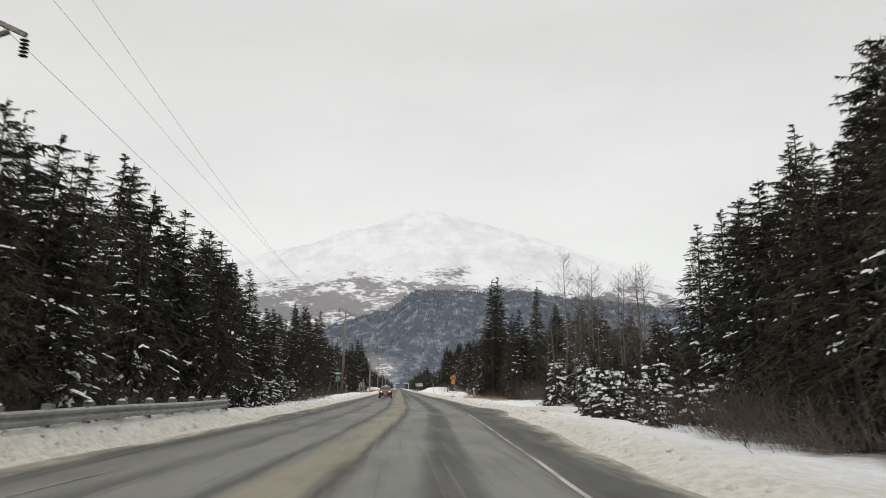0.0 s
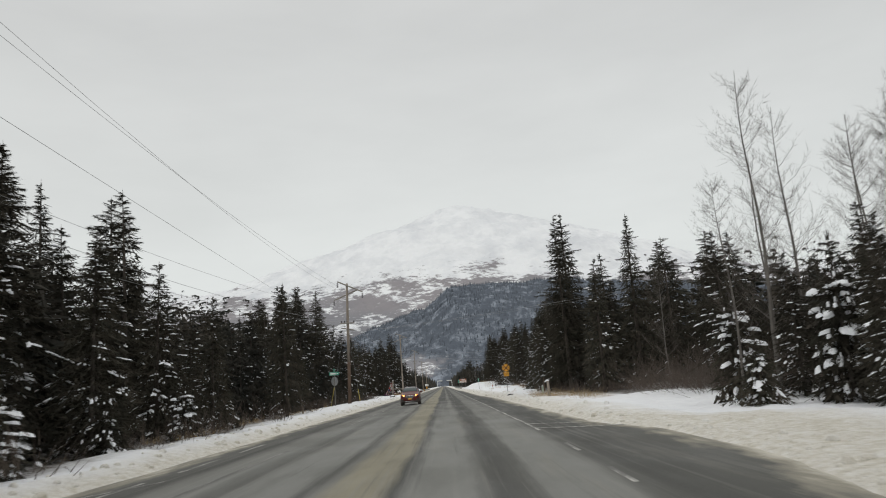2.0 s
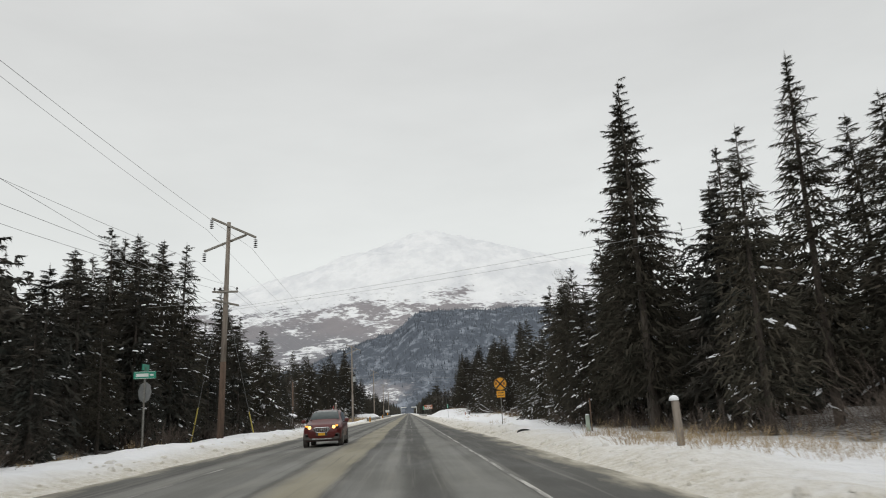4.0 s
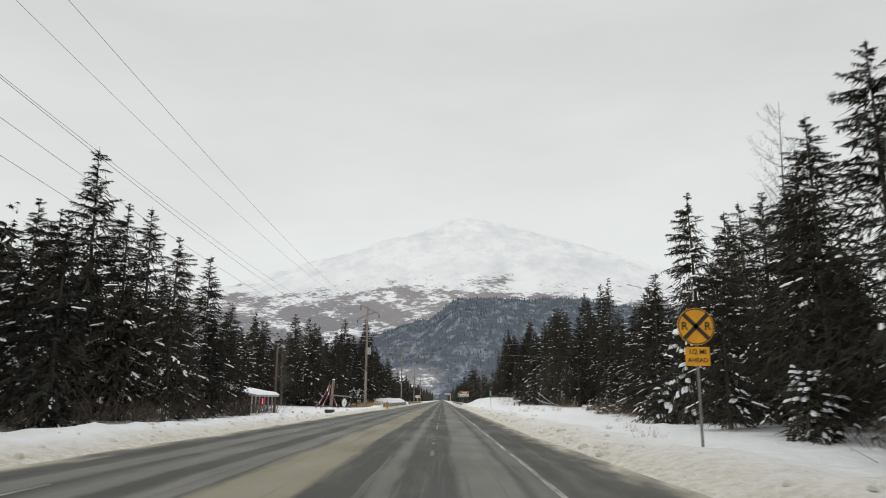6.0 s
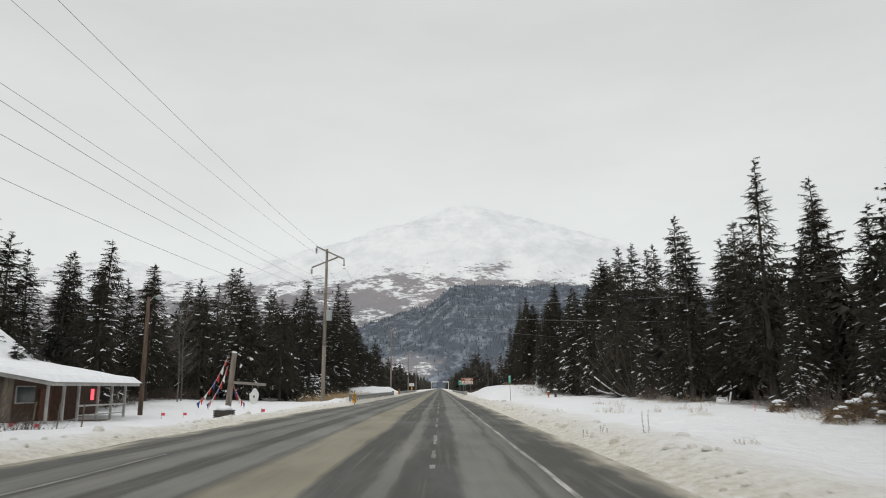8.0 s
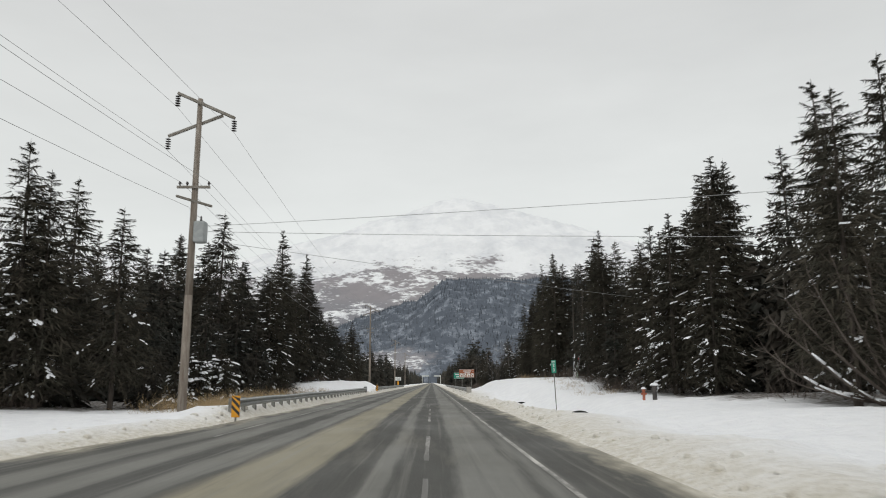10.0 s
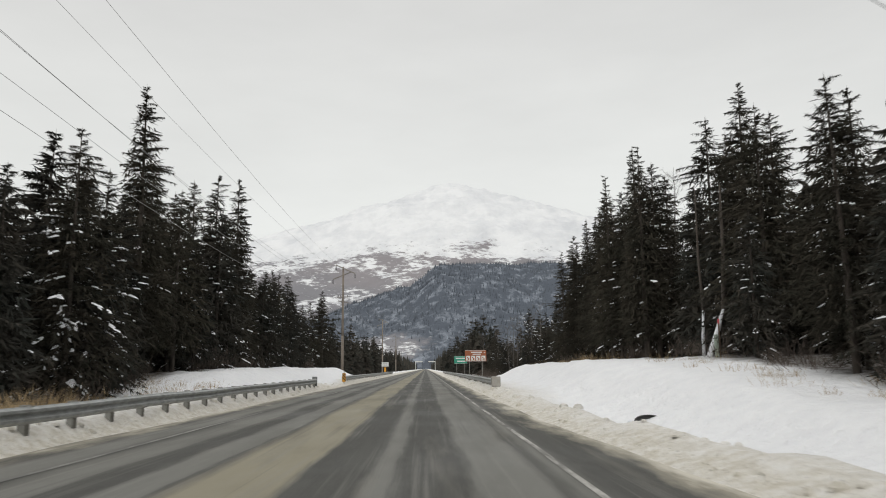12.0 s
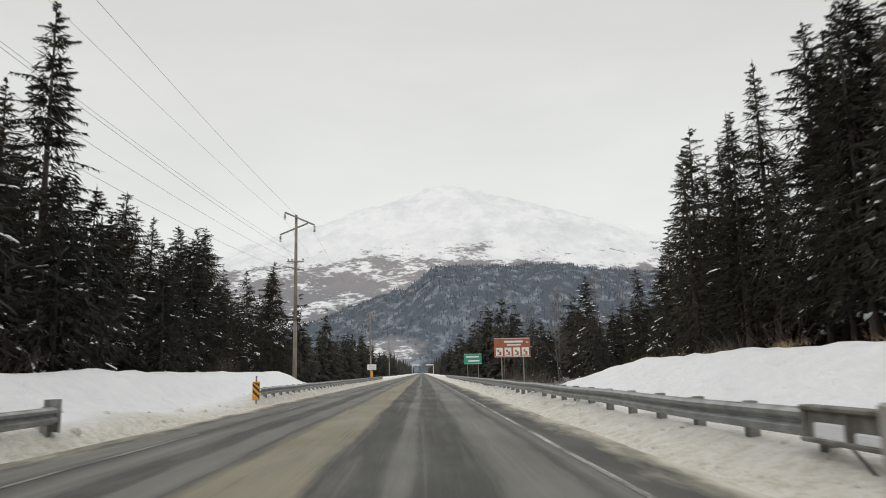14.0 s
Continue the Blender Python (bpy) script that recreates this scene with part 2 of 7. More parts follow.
def road_material():
    """Winter asphalt: wheel tracks worn dark, salt-grey strips between them, a sanded middle and sandy rims."""
    m, n, l, b = node_mat("salted_winter_asphalt")
    pos = n.new("ShaderNodeNewGeometry").outputs["Position"]
    at = n.new("ShaderNodeAttribute")
    at.attribute_name = "lane"
    lane = at.outputs["Fac"]
    wob = tex(n, l, pos, 1.0, 5, (0.25, 0.05, 1))
    wob2 = tex(n, l, pos, 1.0, 7, (2.6, 0.22, 1), 0.65)
    shift = math_node(n, l, "MULTIPLY_ADD", wob, 0.5, math_node(n, l, "MULTIPLY_ADD", wob2, 0.42, -0.46))
    x = math_node(n, l, "ADD", lane, shift)
    dark, mid, light, grey = (0.043, 0.043, 0.038), (0.080, 0.080, 0.071), (0.155, 0.155, 0.139), (0.185, 0.186, 0.170)
    sand, rim, slush = (0.248, 0.226, 0.160), (0.34, 0.315, 0.25), (0.56, 0.53, 0.455)

    def across(stops):
        ramp = n.new("ShaderNodeValToRGB")
        e = ramp.color_ramp.elements
        e[0].position, e[0].color = 0.0, (*stops[0][1], 1)
        e[1].position, e[1].color = 1.0, (*stops[-1][1], 1)
        for p, c in stops[1:-1]:
            e.new((p + 9) / 20).color = (*c, 1)
        l.new(remap(n, l, x, -9, 11), ramp.inputs[0])
        return ramp.outputs[0]

    # salt-grey lanes with one dark track through the bend; further on worn dark tracks and a broad sanded middle
    bend = across(((-9.0, mid), (-6.9, mid), (-6.5, dark), (-6.1, light), (-5.2, grey), (-4.6, mid), (-4.3, grey), (-3.2, grey), (-2.95, dark), (-2.75, light), (-2.45, sand),
                   (-1.75, sand), (-1.5, dark), (-1.25, grey), (-0.35, grey), (-0.15, mid), (0.1, dark), (0.55, mid), (0.75, grey), (1.75, grey), (2.0, mid), (2.5, dark), (4.2, mid), (11, mid)))
    straight = across(((-9.0, mid), (-7.4, mid), (-6.9, dark), (-6.5, dark), (-6.2, light), (-5.7, light), (-5.4, dark), (-4.9, light), (-4.5, light), (-4.35, dark), (-3.85, dark),
                       (-3.7, light), (-3.15, light), (-3.05, dark), (-2.75, sand), (-1.65, sand), (-1.5, dark), (-0.75, dark), (-0.62, light), (-0.42, light), (-0.3, dark), (0.55, dark),
                       (0.7, light), (1.5, light), (1.65, dark), (1.85, light), (2.2, dark), (2.9, dark), (3.6, mid), (11, mid)))
    sep = n.new("ShaderNodeSeparateXYZ")
    l.new(pos, sep.inputs[0])
    worn = mix_col(n, l, remap(n, l, sep.outputs["Y"], 72, 118), bend, straight)
    grain = tex(n, l, pos, 60, 3)
    patch = tex(n, l, pos, 0.35, 6, (1.6, 0.5, 1))
    col = mix_col(n, l, remap(n, l, patch, 0.52, 0.74, 0, 0.4), worn, mid)
    streak = tex(n, l, pos, 1.0, 6, (5.5, 0.07, 1))
    col = mix_col(n, l, remap(n, l, streak, 0.55, 0.75, 0, 0.5), col, (0.235, 0.232, 0.207))
    col = mix_col(n, l, remap(n, l, streak, 0.42, 0.28, 0, 0.5), col, (0.07, 0.069, 0.064))
    smear = tex(n, l, pos, 1.0, 7, (1.3, 0.12, 1), 0.62)
    col = mix_col(n, l, remap(n, l, smear, 0.52, 0.70, 0, 0.4), col, (0.096, 0.097, 0.086))
    col = mix_col(n, l, remap(n, l, smear, 0.46, 0.32, 0, 0.28), col, (0.24, 0.227, 0.19))
    col = mix_col(n, l, remap(n, l, grain, 0.3, 0.7, 0.0, 0.16), col, (0.30, 0.29, 0.27))
    ra = n.new("ShaderNodeAttribute")
    ra.attribute_name = "rim"
    ragged = math_node(n, l, "ADD", ra.outputs["Fac"], math_node(n, l, "MULTIPLY_ADD", tex(n, l, pos, 1.0, 8, (1.5, 0.35, 1), 0.62), 2.2, -1.1))
    col = mix_col(n, l, remap(n, l, ragged, 0.75, 0.25, 0, 0.8), col, rim)
    col = mix_col(n, l, remap(n, l, ragged, 0.3, -0.1, 0, 1.0), col, slush)
    l.new(col, b.inputs["Base Color"])
    l.new(remap(n, l, patch, 0.35, 0.6, 0.62, 0.85), b.inputs["Roughness"])
    b.inputs["Specular IOR Level"].default_value = 0.3
    bump_to(n, l, b, grain, 0.35, 0.01)
    return m


def snow_ground_material():
    """Roadside snow: ploughed and sanded grey-tan near the road, clean further off, forest litter under the trees."""
    m, n, l, b = node_mat("roadside_snow")
    pos = n.new("ShaderNodeNewGeometry").outputs["Position"]
    at = n.new("ShaderNodeAttribute")
    at.attribute_name = "edge"
    edge = at.outputs["Fac"]
    big, fine, mid = tex(n, l, pos, 0.45, 6), tex(n, l, pos, 9, 5), tex(n, l, pos, 1.6, 6)
    clods = tex(n, l, pos, 4.5, 9, (1, 0.8, 1), 0.66)
    specks = tex(n, l, pos, 22, 6, (1, 0.7, 1), 0.6)
    d = math_node(n, l, "ADD", edge, math_node(n, l, "MULTIPLY_ADD", big, 2.4, -1.2))
    col = mix_col(n, l, remap(n, l, mid, 0.35, 0.7), (0.90, 0.91, 0.92), (0.84, 0.85, 0.87))
    dirt = math_node(n, l, "MULTIPLY", remap(n, l, d, 2.9, 0.1, 0, 0.95), remap(n, l, clods, 0.3, 0.6, 0.55, 1.0))
    col = mix_col(n, l, dirt, col, mix_col(n, l, remap(n, l, specks, 0.56, 0.72), mix_col(n, l, remap(n, l, clods, 0.4, 0.68), (0.68, 0.64, 0.545), (0.55, 0.51, 0.42)), (0.26, 0.225, 0.165)))
    wat = n.new("ShaderNodeAttribute")
    wat.attribute_name = "wooded"
    inside = math_node(n, l, "ADD", wat.outputs["Fac"], math_node(n, l, "MULTIPLY_ADD", big, 3.0, -1.5))
    litter = math_node(n, l, "MULTIPLY", remap(n, l, inside, -0.3, 1.4, 0, 1), remap(n, l, clods, 0.38, 0.6, 0.6, 1.0))
    col = mix_col(n, l, litter, col, (0.085, 0.068, 0.05))
    l.new(col, b.inputs["Base Color"])
    b.inputs["Roughness"].default_value = 0.7
    b.inputs["Specular IOR Level"].default_value = 0.25
    height = math_node(n, l, "MULTIPLY_ADD", mid, 2.0, math_node(n, l, "MULTIPLY_ADD", fine, 0.4, math_node(n, l, "MULTIPLY", clods, 0.8)))
    bump_to(n, l, b, height, 0.85, 0.14)
    return m


def mountain_material():
    m, n, l, b = node_mat("snowy_mountain")
    geo = n.new("ShaderNodeNewGeometry")
    pos = geo.outputs["Position"]
    sep = n.new("ShaderNodeSeparateXYZ")
    l.new(pos, sep.inputs[0])
    snow = mix_col(n, l, remap(n, l, tex(n, l, pos, 0.006, 8, (1.0, 0.7, 0.6), 0.65), 0.42, 0.68), (0.80, 0.81, 0.82), (0.64, 0.655, 0.68))
    # rock and bush bands: many low down, few high up
    band = tex(n, l, pos, 0.011, 6, (0.6, 0.4, 1.3), 0.6, 0.4)
    dusting = tex(n, l, pos, 0.055, 8, (0.5, 0.5, 1.5), 0.72, 0.4)
    large = tex(n, l, pos, 0.0022, 5)
    line = math_node(n, l, "MULTIPLY_ADD", large, 420, -210)
    z = math_node(n, l, "ADD", sep.outputs["Z"], line)
    thr = remap(n, l, z, 360, 620, 0.425, 0.59)
    thr = math_node(n, l, "ADD", thr, remap(n, l, z, 600, 760, 0.0, 0.14))
    mixed = math_node(n, l, "MULTIPLY_ADD", dusting, 0.5, math_node(n, l, "MULTIPLY", band, 0.5))
    rock = remap(n, l, math_node(n, l, "SUBTRACT", mixed, thr), -0.005, 0.05, 0, 0.88)
    rockcol = mix_col(n, l, remap(n, l, large, 0.4, 0.6), (0.21, 0.192, 0.202), (0.155, 0.152, 0.168))
    col = mix_col(n, l, rock, snow, rockcol)
    # forest floor on the foothill, with bluish distance haze put into its colours
    wood = n.new("ShaderNodeAttribute")
    wood.attribute_name = "wood"
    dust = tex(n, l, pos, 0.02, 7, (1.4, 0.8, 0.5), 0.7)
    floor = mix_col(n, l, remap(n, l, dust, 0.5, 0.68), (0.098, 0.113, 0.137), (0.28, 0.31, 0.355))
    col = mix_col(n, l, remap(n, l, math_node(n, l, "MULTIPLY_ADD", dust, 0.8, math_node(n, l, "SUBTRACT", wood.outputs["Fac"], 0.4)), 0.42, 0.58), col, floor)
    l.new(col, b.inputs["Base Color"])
    b.inputs["Roughness"].default_value = 0.95
    b.inputs["Specular IOR Level"].default_value = 0.1
    bump_to(n, l, b, math_node(n, l, "MULTIPLY_ADD", band, 1.0, dust), 0.6, 14.0)
    return m


def line_material(name, lo, hi, fresh):
    """Paint or salt worn through to the asphalt."""
    m, n, l, b = node_mat(name)
    pos = n.new("ShaderNodeNewGeometry").outputs["Position"]
    wear = tex(n, l, pos, 1.0, 7, (3.0, 0.35, 1), 0.65)
    fine = tex(n, l, pos, 14, 4)
    v = math_node(n, l, "MULTIPLY_ADD", fine, 0.3, wear)
    l.new(mix_col(n, l, remap(n, l, v, lo, hi), fresh, (0.13, 0.128, 0.118)), b.inputs["Base Color"])
    b.inputs["Roughness"].default_value = 0.75
    return m


M_ROAD, M_GROUND, M_MOUNTAIN, M_LINE = road_material(), snow_ground_material(), mountain_material(), line_material("worn_white_line_paint", 0.50, 0.74, (0.52, 0.51, 0.47))
M_SALT = line_material("scuffed_salt", 0.44, 0.70, (0.36, 0.35, 0.325))


# ---------------------------------------------------------------- helpers for meshes
class Build:
    """Collects vertices and faces for one mesh."""

    def __init__(self):
        self.v, self.f = [], []

    def add(self, verts, faces):
        k = len(self.v)
        self.v += [tuple(p) for p in verts]
        self.f += [tuple(i + k for i in f) for f in faces]

    def box(self, lo, hi, m=None, bevel=0.0):
        (x0, y0, z0), (x1, y1, z1) = lo, hi
        if bevel:
            b = bevel
            ring = [(x0 + b, y0), (x1 - b, y0), (x1, y0 + b), (x1, y1 - b), (x1 - b, y1), (x0 + b, y1), (x0, y1 - b), (x0, y0 + b)]
            cx, cy = (x0 + x1) / 2, (y0 + y1) / 2
            sx, sy = 1 - b / max(x1 - cx, 1e-6), 1 - b / max(y1 - cy, 1e-6)
            inn = [(cx + (x - cx) * sx, cy + (y - cy) * sy) for x, y in ring]
            vs = [(*p, z0) for p in inn] + [(*p, z0 + b) for p in ring] + [(*p, z1 - b) for p in ring] + [(*p, z1) for p in inn]
            fs = [tuple(range(7, -1, -1)), tuple(range(24, 32))]
            for r in range(3):
                fs += [(r * 8 + i, r * 8 + (i + 1) % 8, r * 8 + 8 + (i + 1) % 8, r * 8 + 8 + i) for i in range(8)]
        else:
            vs = [(x0, y0, z0), (x1, y0, z0), (x1, y1, z0), (x0, y1, z0), (x0, y0, z1), (x1, y0, z1), (x1, y1, z1), (x0, y1, z1)]
            fs = [(0, 3, 2, 1), (4, 5, 6, 7), (0, 1, 5, 4), (1, 2, 6, 5), (2, 3, 7, 6), (3, 0, 4, 7)]
        if m is not None:
            vs = [m @ Vector(p) for p in vs]
        self.add(vs, fs)
        return self

    def tube(self, pts, radii, sides=8, cap=True):
        pts = [Vector(p) for p in pts]
        if isinstance(radii, (int, float)):
            radii = [radii] * len(pts)
        vs, fs = [], []
        for i, p in enumerate(pts):
            way = (pts[min(i + 1, len(pts) - 1)] - pts[max(i - 1, 0)]).normalized()
            a = way.orthogonal().normalized() if abs(way.z) < 0.9 else Vector((1, 0, 0))
            a = (a - way * a.dot(way)).normalized()
            c = way.cross(a)
            for s in range(sides):
                t = 2 * math.pi * s / sides
                vs.append(p + (a * math.cos(t) + c * math.sin(t)) * radii[i])
        for i in range(len(pts) - 1):
            fs += [(i * sides + s, i * sides + (s + 1) % sides, (i + 1) * sides + (s + 1) % sides, (i + 1) * sides + s) for s in range(sides)]
        if cap:
            fs += [tuple(range(sides - 1, -1, -1)), tuple((len(pts) - 1) * sides + s for s in range(sides))]
        self.add(vs, fs)
        return self

    def dome(self, c, rx, ry, h, seg=8, lean=(0, 0)):
        """A lump of snow: a flat dome."""
        c = Vector(c)
        vs, fs = [], []
        for ring, (k, z) in enumerate(((1.0, 0.0), (0.92, 0.45), (0.55, 0.9))):
            for s in range(seg):
                t = 2 * math.pi * s / seg
                w = 1 + 0.12 * math.sin(3 * t + c.x * 5 + c.y * 3)
                vs.append(c + Vector((rx * k * w * math.cos(t) + lean[0] * z, ry * k * w * math.sin(t) + lean[1] * z, h * z)))
        vs.append(c + Vector((lean[0], lean[1], h)))
        for r in range(2):
            fs += [(r * seg + s, r * seg + (s + 1) % seg, r * seg + seg + (s + 1) % seg, r * seg + seg + s) for s in range(seg)]
        fs += [(2 * seg + s, 2 * seg + (s + 1) % seg, 3 * seg) for s in range(seg)]
        fs.append(tuple(range(seg - 1, -1, -1)))
        self.add(vs, fs)
        return self

    def mesh(self, name, material, smooth=False):
        me = bpy.data.meshes.new(name)
        me.from_pydata(self.v, [], self.f)
        me.materials.append(material)
        if smooth:
            me.polygons.foreach_set("use_smooth", [True] * len(me.polygons))
        me.update()
        return me


def array_mesh(name, verts, faces, material, smooth=False):
    """A mesh from numpy arrays with faces all of one size."""
    me = bpy.data.meshes.new(name)
    k = faces.shape[1]
    me.vertices.add(len(verts))
    me.vertices.foreach_set("co", verts.astype(np.float32).ravel())
    me.loops.add(faces.size)
    me.loops.foreach_set("vertex_index", faces.astype(np.int32).ravel())
    me.polygons.add(len(faces))
    me.polygons.foreach_set("loop_start", np.arange(0, faces.size, k, dtype=np.int32))
    if smooth:
        me.polygons.foreach_set("use_smooth", np.ones(len(faces), bool))
    me.materials.append(material)
    me.update(calc_edges=True)
    me.validate()
    return me


def part(name, built, material, parent, label="", smooth=False, at=None):
    """Links one mesh as an object under a thing or under a part."""
    me = built.mesh(name, material, smooth) if isinstance(built, Build) else built
    ob = new(name, me)
    ob.parent = parent
    if at is not None:
        ob.matrix_basis = at
    if label:
        tagged(ob, label)
    return ob


def thing(name, label, category, group="", at=None, kind=""):
    ob = new(name)
    ob.empty_display_size = 0.2
    if at is not None:
        ob.matrix_basis = at
    return tagged(ob, label, category, group, kind)


def letters(body, size, material, parent, m, name="lettering"):
    """Words in the built-in font, laid flat on a sign."""
    cu = bpy.data.curves.new(name, "FONT")
    cu.body, cu.size, cu.align_x, cu.align_y, cu.extrude, cu.offset = body, size, "CENTER", "CENTER", 0.002, size * 0.02
    cu.materials.append(material)
    ob = new(name, cu)
    ob.parent = parent
    ob.matrix_basis = m
    return ob


# ---------------------------------------------------------------- the lie of the land
def smooth(a, b, v):
    t = np.clip((np.asarray(v, float) - a) / (b - a), 0, 1)
    return t * t * (3 - 2 * t)


def road_x(y):
    """The road is straight along y; south of y = 53 it bends away to the west."""
    return -0.045 * 5.0 * np.log1p(np.exp(np.clip((53 - np.asarray(y, float)) / 5.0, -40, 40)))


def road_right(y):
    """The east rim of the asphalt, with the flare of a side road."""
    return 3.9 + 0.5 * smooth(24, 34, y) + 0.9 * smooth(47, 55, y) * (1 - smooth(60, 66, y)) - 0.5 * smooth(112, 140, y) - 0.55 * smooth(222, 236, y)


def road_left(y):
    """The west rim of the asphalt."""
    return -7.75 - 0.55 * smooth(38, 46, y) + 0.25 * smooth(80, 105, y) + 0.8 * smooth(192, 206, y)


def wave(x, y, scale, seed):
    """Smooth bumps from a few crossed sines, between -1 and 1."""
    r = np.random.RandomState(seed)
    out = 0
    for k in range(7):
        a, p, f = r.uniform(0, 6.28), r.uniform(0, 6.28), r.uniform(0.6, 1.9) / scale
        out = out + np.sin((np.cos(a) * x + np.sin(a) * y) * f * 6.28 + p)
    return out / 4.0


def wood_rim(y, left):
    """How far from the road's middle line the wood begins."""
    y = np.asarray(y, float)
    if left:
        return -(9.7 + 3.5 * smooth(84, 108, y) + 8.3 * smooth(168, 176, y) - 8.4 * smooth(208, 216, y) + 1.6 * smooth(296, 310, y))
    return 7.9 + 3.9 * smooth(30, 42, y) + 2.6 * smooth(48, 58, y) - 4.2 * smooth(88, 97, y) + 3.6 * smooth(122, 134, y) - 0.4 * smooth(225, 240, y) - 5.4 * smooth(292, 306, y)


def wooded(x, y):
    """Metres inside the wood; negative on the open verge."""
    lane = x - road_x(y)
    return np.where(lane < 0, wood_rim(y, True) - lane, lane - wood_rim(y, False))


def ground_z(x, y):
    x, y = np.asarray(x, float), np.asarray(y, float)
    lane = x - road_x(y)
    er, el = lane - road_right(y), road_left(y) - lane
    e = np.maximum(er, el)
    rough = 0.05 * wave(x, y, 3.1, 1) + 0.09 * wave(x, y, 9.0, 2) + 0.04 * wave(x, y, 1.3, 3) + 0.035 * wave(x, y, 2.0, 4) * smooth(0.3, 1.0, e) * (1 - smooth(6, 9, e))
    berm = 0.22 * smooth(-0.1, 0.9, e) - 0.17 * smooth(1.6, 3.8, e) + 0.35 * smooth(6, 16, e)
    bank_r = smooth(231, 252, y) * (1 - smooth(280, 299, y)) * 1.6 * smooth(1.6, 6.2, er)
    ditch_r = -0.85 * smooth(205, 222, y) * (1 - smooth(242, 252, y)) * smooth(0.8, 2.6, er) * (1 - smooth(4.0, 7.0, er))
    plough_r = 0.35 * smooth(160, 180, y) * (1 - smooth(236, 250, y)) * smooth(2.5, 7, er)
    bank_l = smooth(238, 262, y) * (1 - smooth(306, 316, y)) * 1.45 * smooth(0.9, 4.0, el) * (1 - 0.5 * smooth(6, 14, el))
    bank_l2 = 0.22 * smooth(60, 110, y) * (1 - smooth(125, 150, y)) * smooth(0.4, 1.8, el) * (1 - smooth(3.5, 6.5, el))
    berm = berm * (1 - 0.75 * smooth(45, 51, y) * (1 - smooth(62, 67, y)) * (er > 0) * (1 - smooth(2.4, 4.0, er)))
    rails = 0.20 * smooth(0.0, 0.45, el) * (1 - smooth(1.2, 2.4, el)) * (smooth(202, 210, y) * (1 - smooth(268, 276, y)) + smooth(280, 286, y) + 1.6 * (1 - smooth(36, 44, y)))
    rails = rails + 0.08 * smooth(0.3, 0.9, er) * (1 - smooth(1.6, 3.0, er)) * smooth(252, 258, y)
    yard = -0.42 * smooth(164, 174, y) * (1 - smooth(192, 200, y)) * smooth(0.2, 2.2, el) * (1 - smooth(18, 26, el))
    snow = np.where(e > 0, yard + rails + berm + rough * smooth(0, 1.2, e) + bank_r + ditch_r + plough_r + bank_l + bank_l2, 0)
    return np.where(e < 0.0, -0.14 + 0.14 * smooth(-0.5, 0.0, e) , snow)


def gz(x, y):
    return float(ground_z(x, y))


def grid(xs, ys, zfun):
    X, Y = np.meshgrid(xs, ys)
    Z = zfun(X, Y)
    nx, ny = len(xs), len(ys)
    i = (np.arange(ny - 1)[:, None] * nx + np.arange(nx - 1)[None, :]).ravel()
    return np.stack([X, Y, Z], -1).reshape(-1, 3), np.stack([i, i + 1, i + 1 + nx, i + nx], -1)


# ground: one sheet out to the horizon
xs = np.concatenate([[-3200, -1500, -700, -350, -180, -100, -70], np.arange(-50, -16, 2.0), np.arange(-16, 17, 0.38), np.arange(18, 52, 2.0),
                     [70, 100, 180, 350, 700, 1500, 3200]])
ys = np.concatenate([[-900, -400, -200, -120], np.arange(-80, 360, 0.75), np.arange(360, 460, 2.5), np.arange(460, 1500, 25), np.arange(1500, 4950, 300)])
co, fa = grid(xs, ys, ground_z)
ground = new("ground", array_mesh("ground", co, fa, M_GROUND, True))
lane_all = co[:, 0] - road_x(co[:, 1])
ground.data.attributes.new("wooded", "FLOAT", "POINT").data.foreach_set("value", wooded(co[:, 0], co[:, 1]).astype(np.float32))
def soiled(lane, y):
    """How far from the asphalt the dirt counts: half as wide on the west side, and far out where the side road is driven over."""
    er, el = lane - road_right(y), road_left(y) - lane
    return np.where(er > el, er - 2.6 * smooth(44, 52, y) * (1 - smooth(61, 67, y)) * smooth(0, 0.6, er), el * 2.4)


# one sandy patch lies out on the bank
patch = np.exp(-((co[:, 0] - 10.3) / 0.8) ** 2 - ((co[:, 1] - 173.0) / 1.3) ** 2)
ground.data.attributes.new("edge", "FLOAT", "POINT").data.foreach_set("value", (soiled(lane_all, co[:, 1]) * (1 - 0.8 * np.minimum(1, 1.3 * patch))).astype(np.float32))
tagged(ground, "snow-covered roadside ground with sandy ploughed rims and forest litter", "ground", kind="structure")

# road
ys = np.concatenate([np.arange(-90, 450, 1.5), np.arange(450, 1600, 20)])
cols = np.linspace(0, 1, 60)
Y, C = np.meshgrid(ys, cols, indexing="ij")
lane = road_left(Y) - 0.15 + C * (road_right(Y) + 0.4 - road_left(Y))
Z = 0.012 * wave(lane * 1.0, Y, 6, 7) - 0.012 * np.abs(lane + 1.9) + 0.012 + 0.0 * Y
co = np.stack([lane + road_x(Y), Y, Z], -1).reshape(-1, 3)
nx = len(cols)
i = (np.arange(len(ys) - 1)[:, None] * nx + np.arange(nx - 1)[None, :]).ravel()
road = new("road", array_mesh("road", co, np.stack([i, i + 1, i + 1 + nx, i + nx], -1), M_ROAD, True))
road.data.attributes.new("lane", "FLOAT", "POINT").data.foreach_set("value", lane.ravel().astype(np.float32))
rim_all = np.minimum(road_right(Y) - lane, lane - road_left(Y)) - 0.1
road.data.attributes.new("rim", "FLOAT", "POINT").data.foreach_set("value", rim_all.ravel().astype(np.float32))
tagged(road, "two-lane asphalt highway with dark wheel tracks, salt streaks and sand", "road", kind="structure")


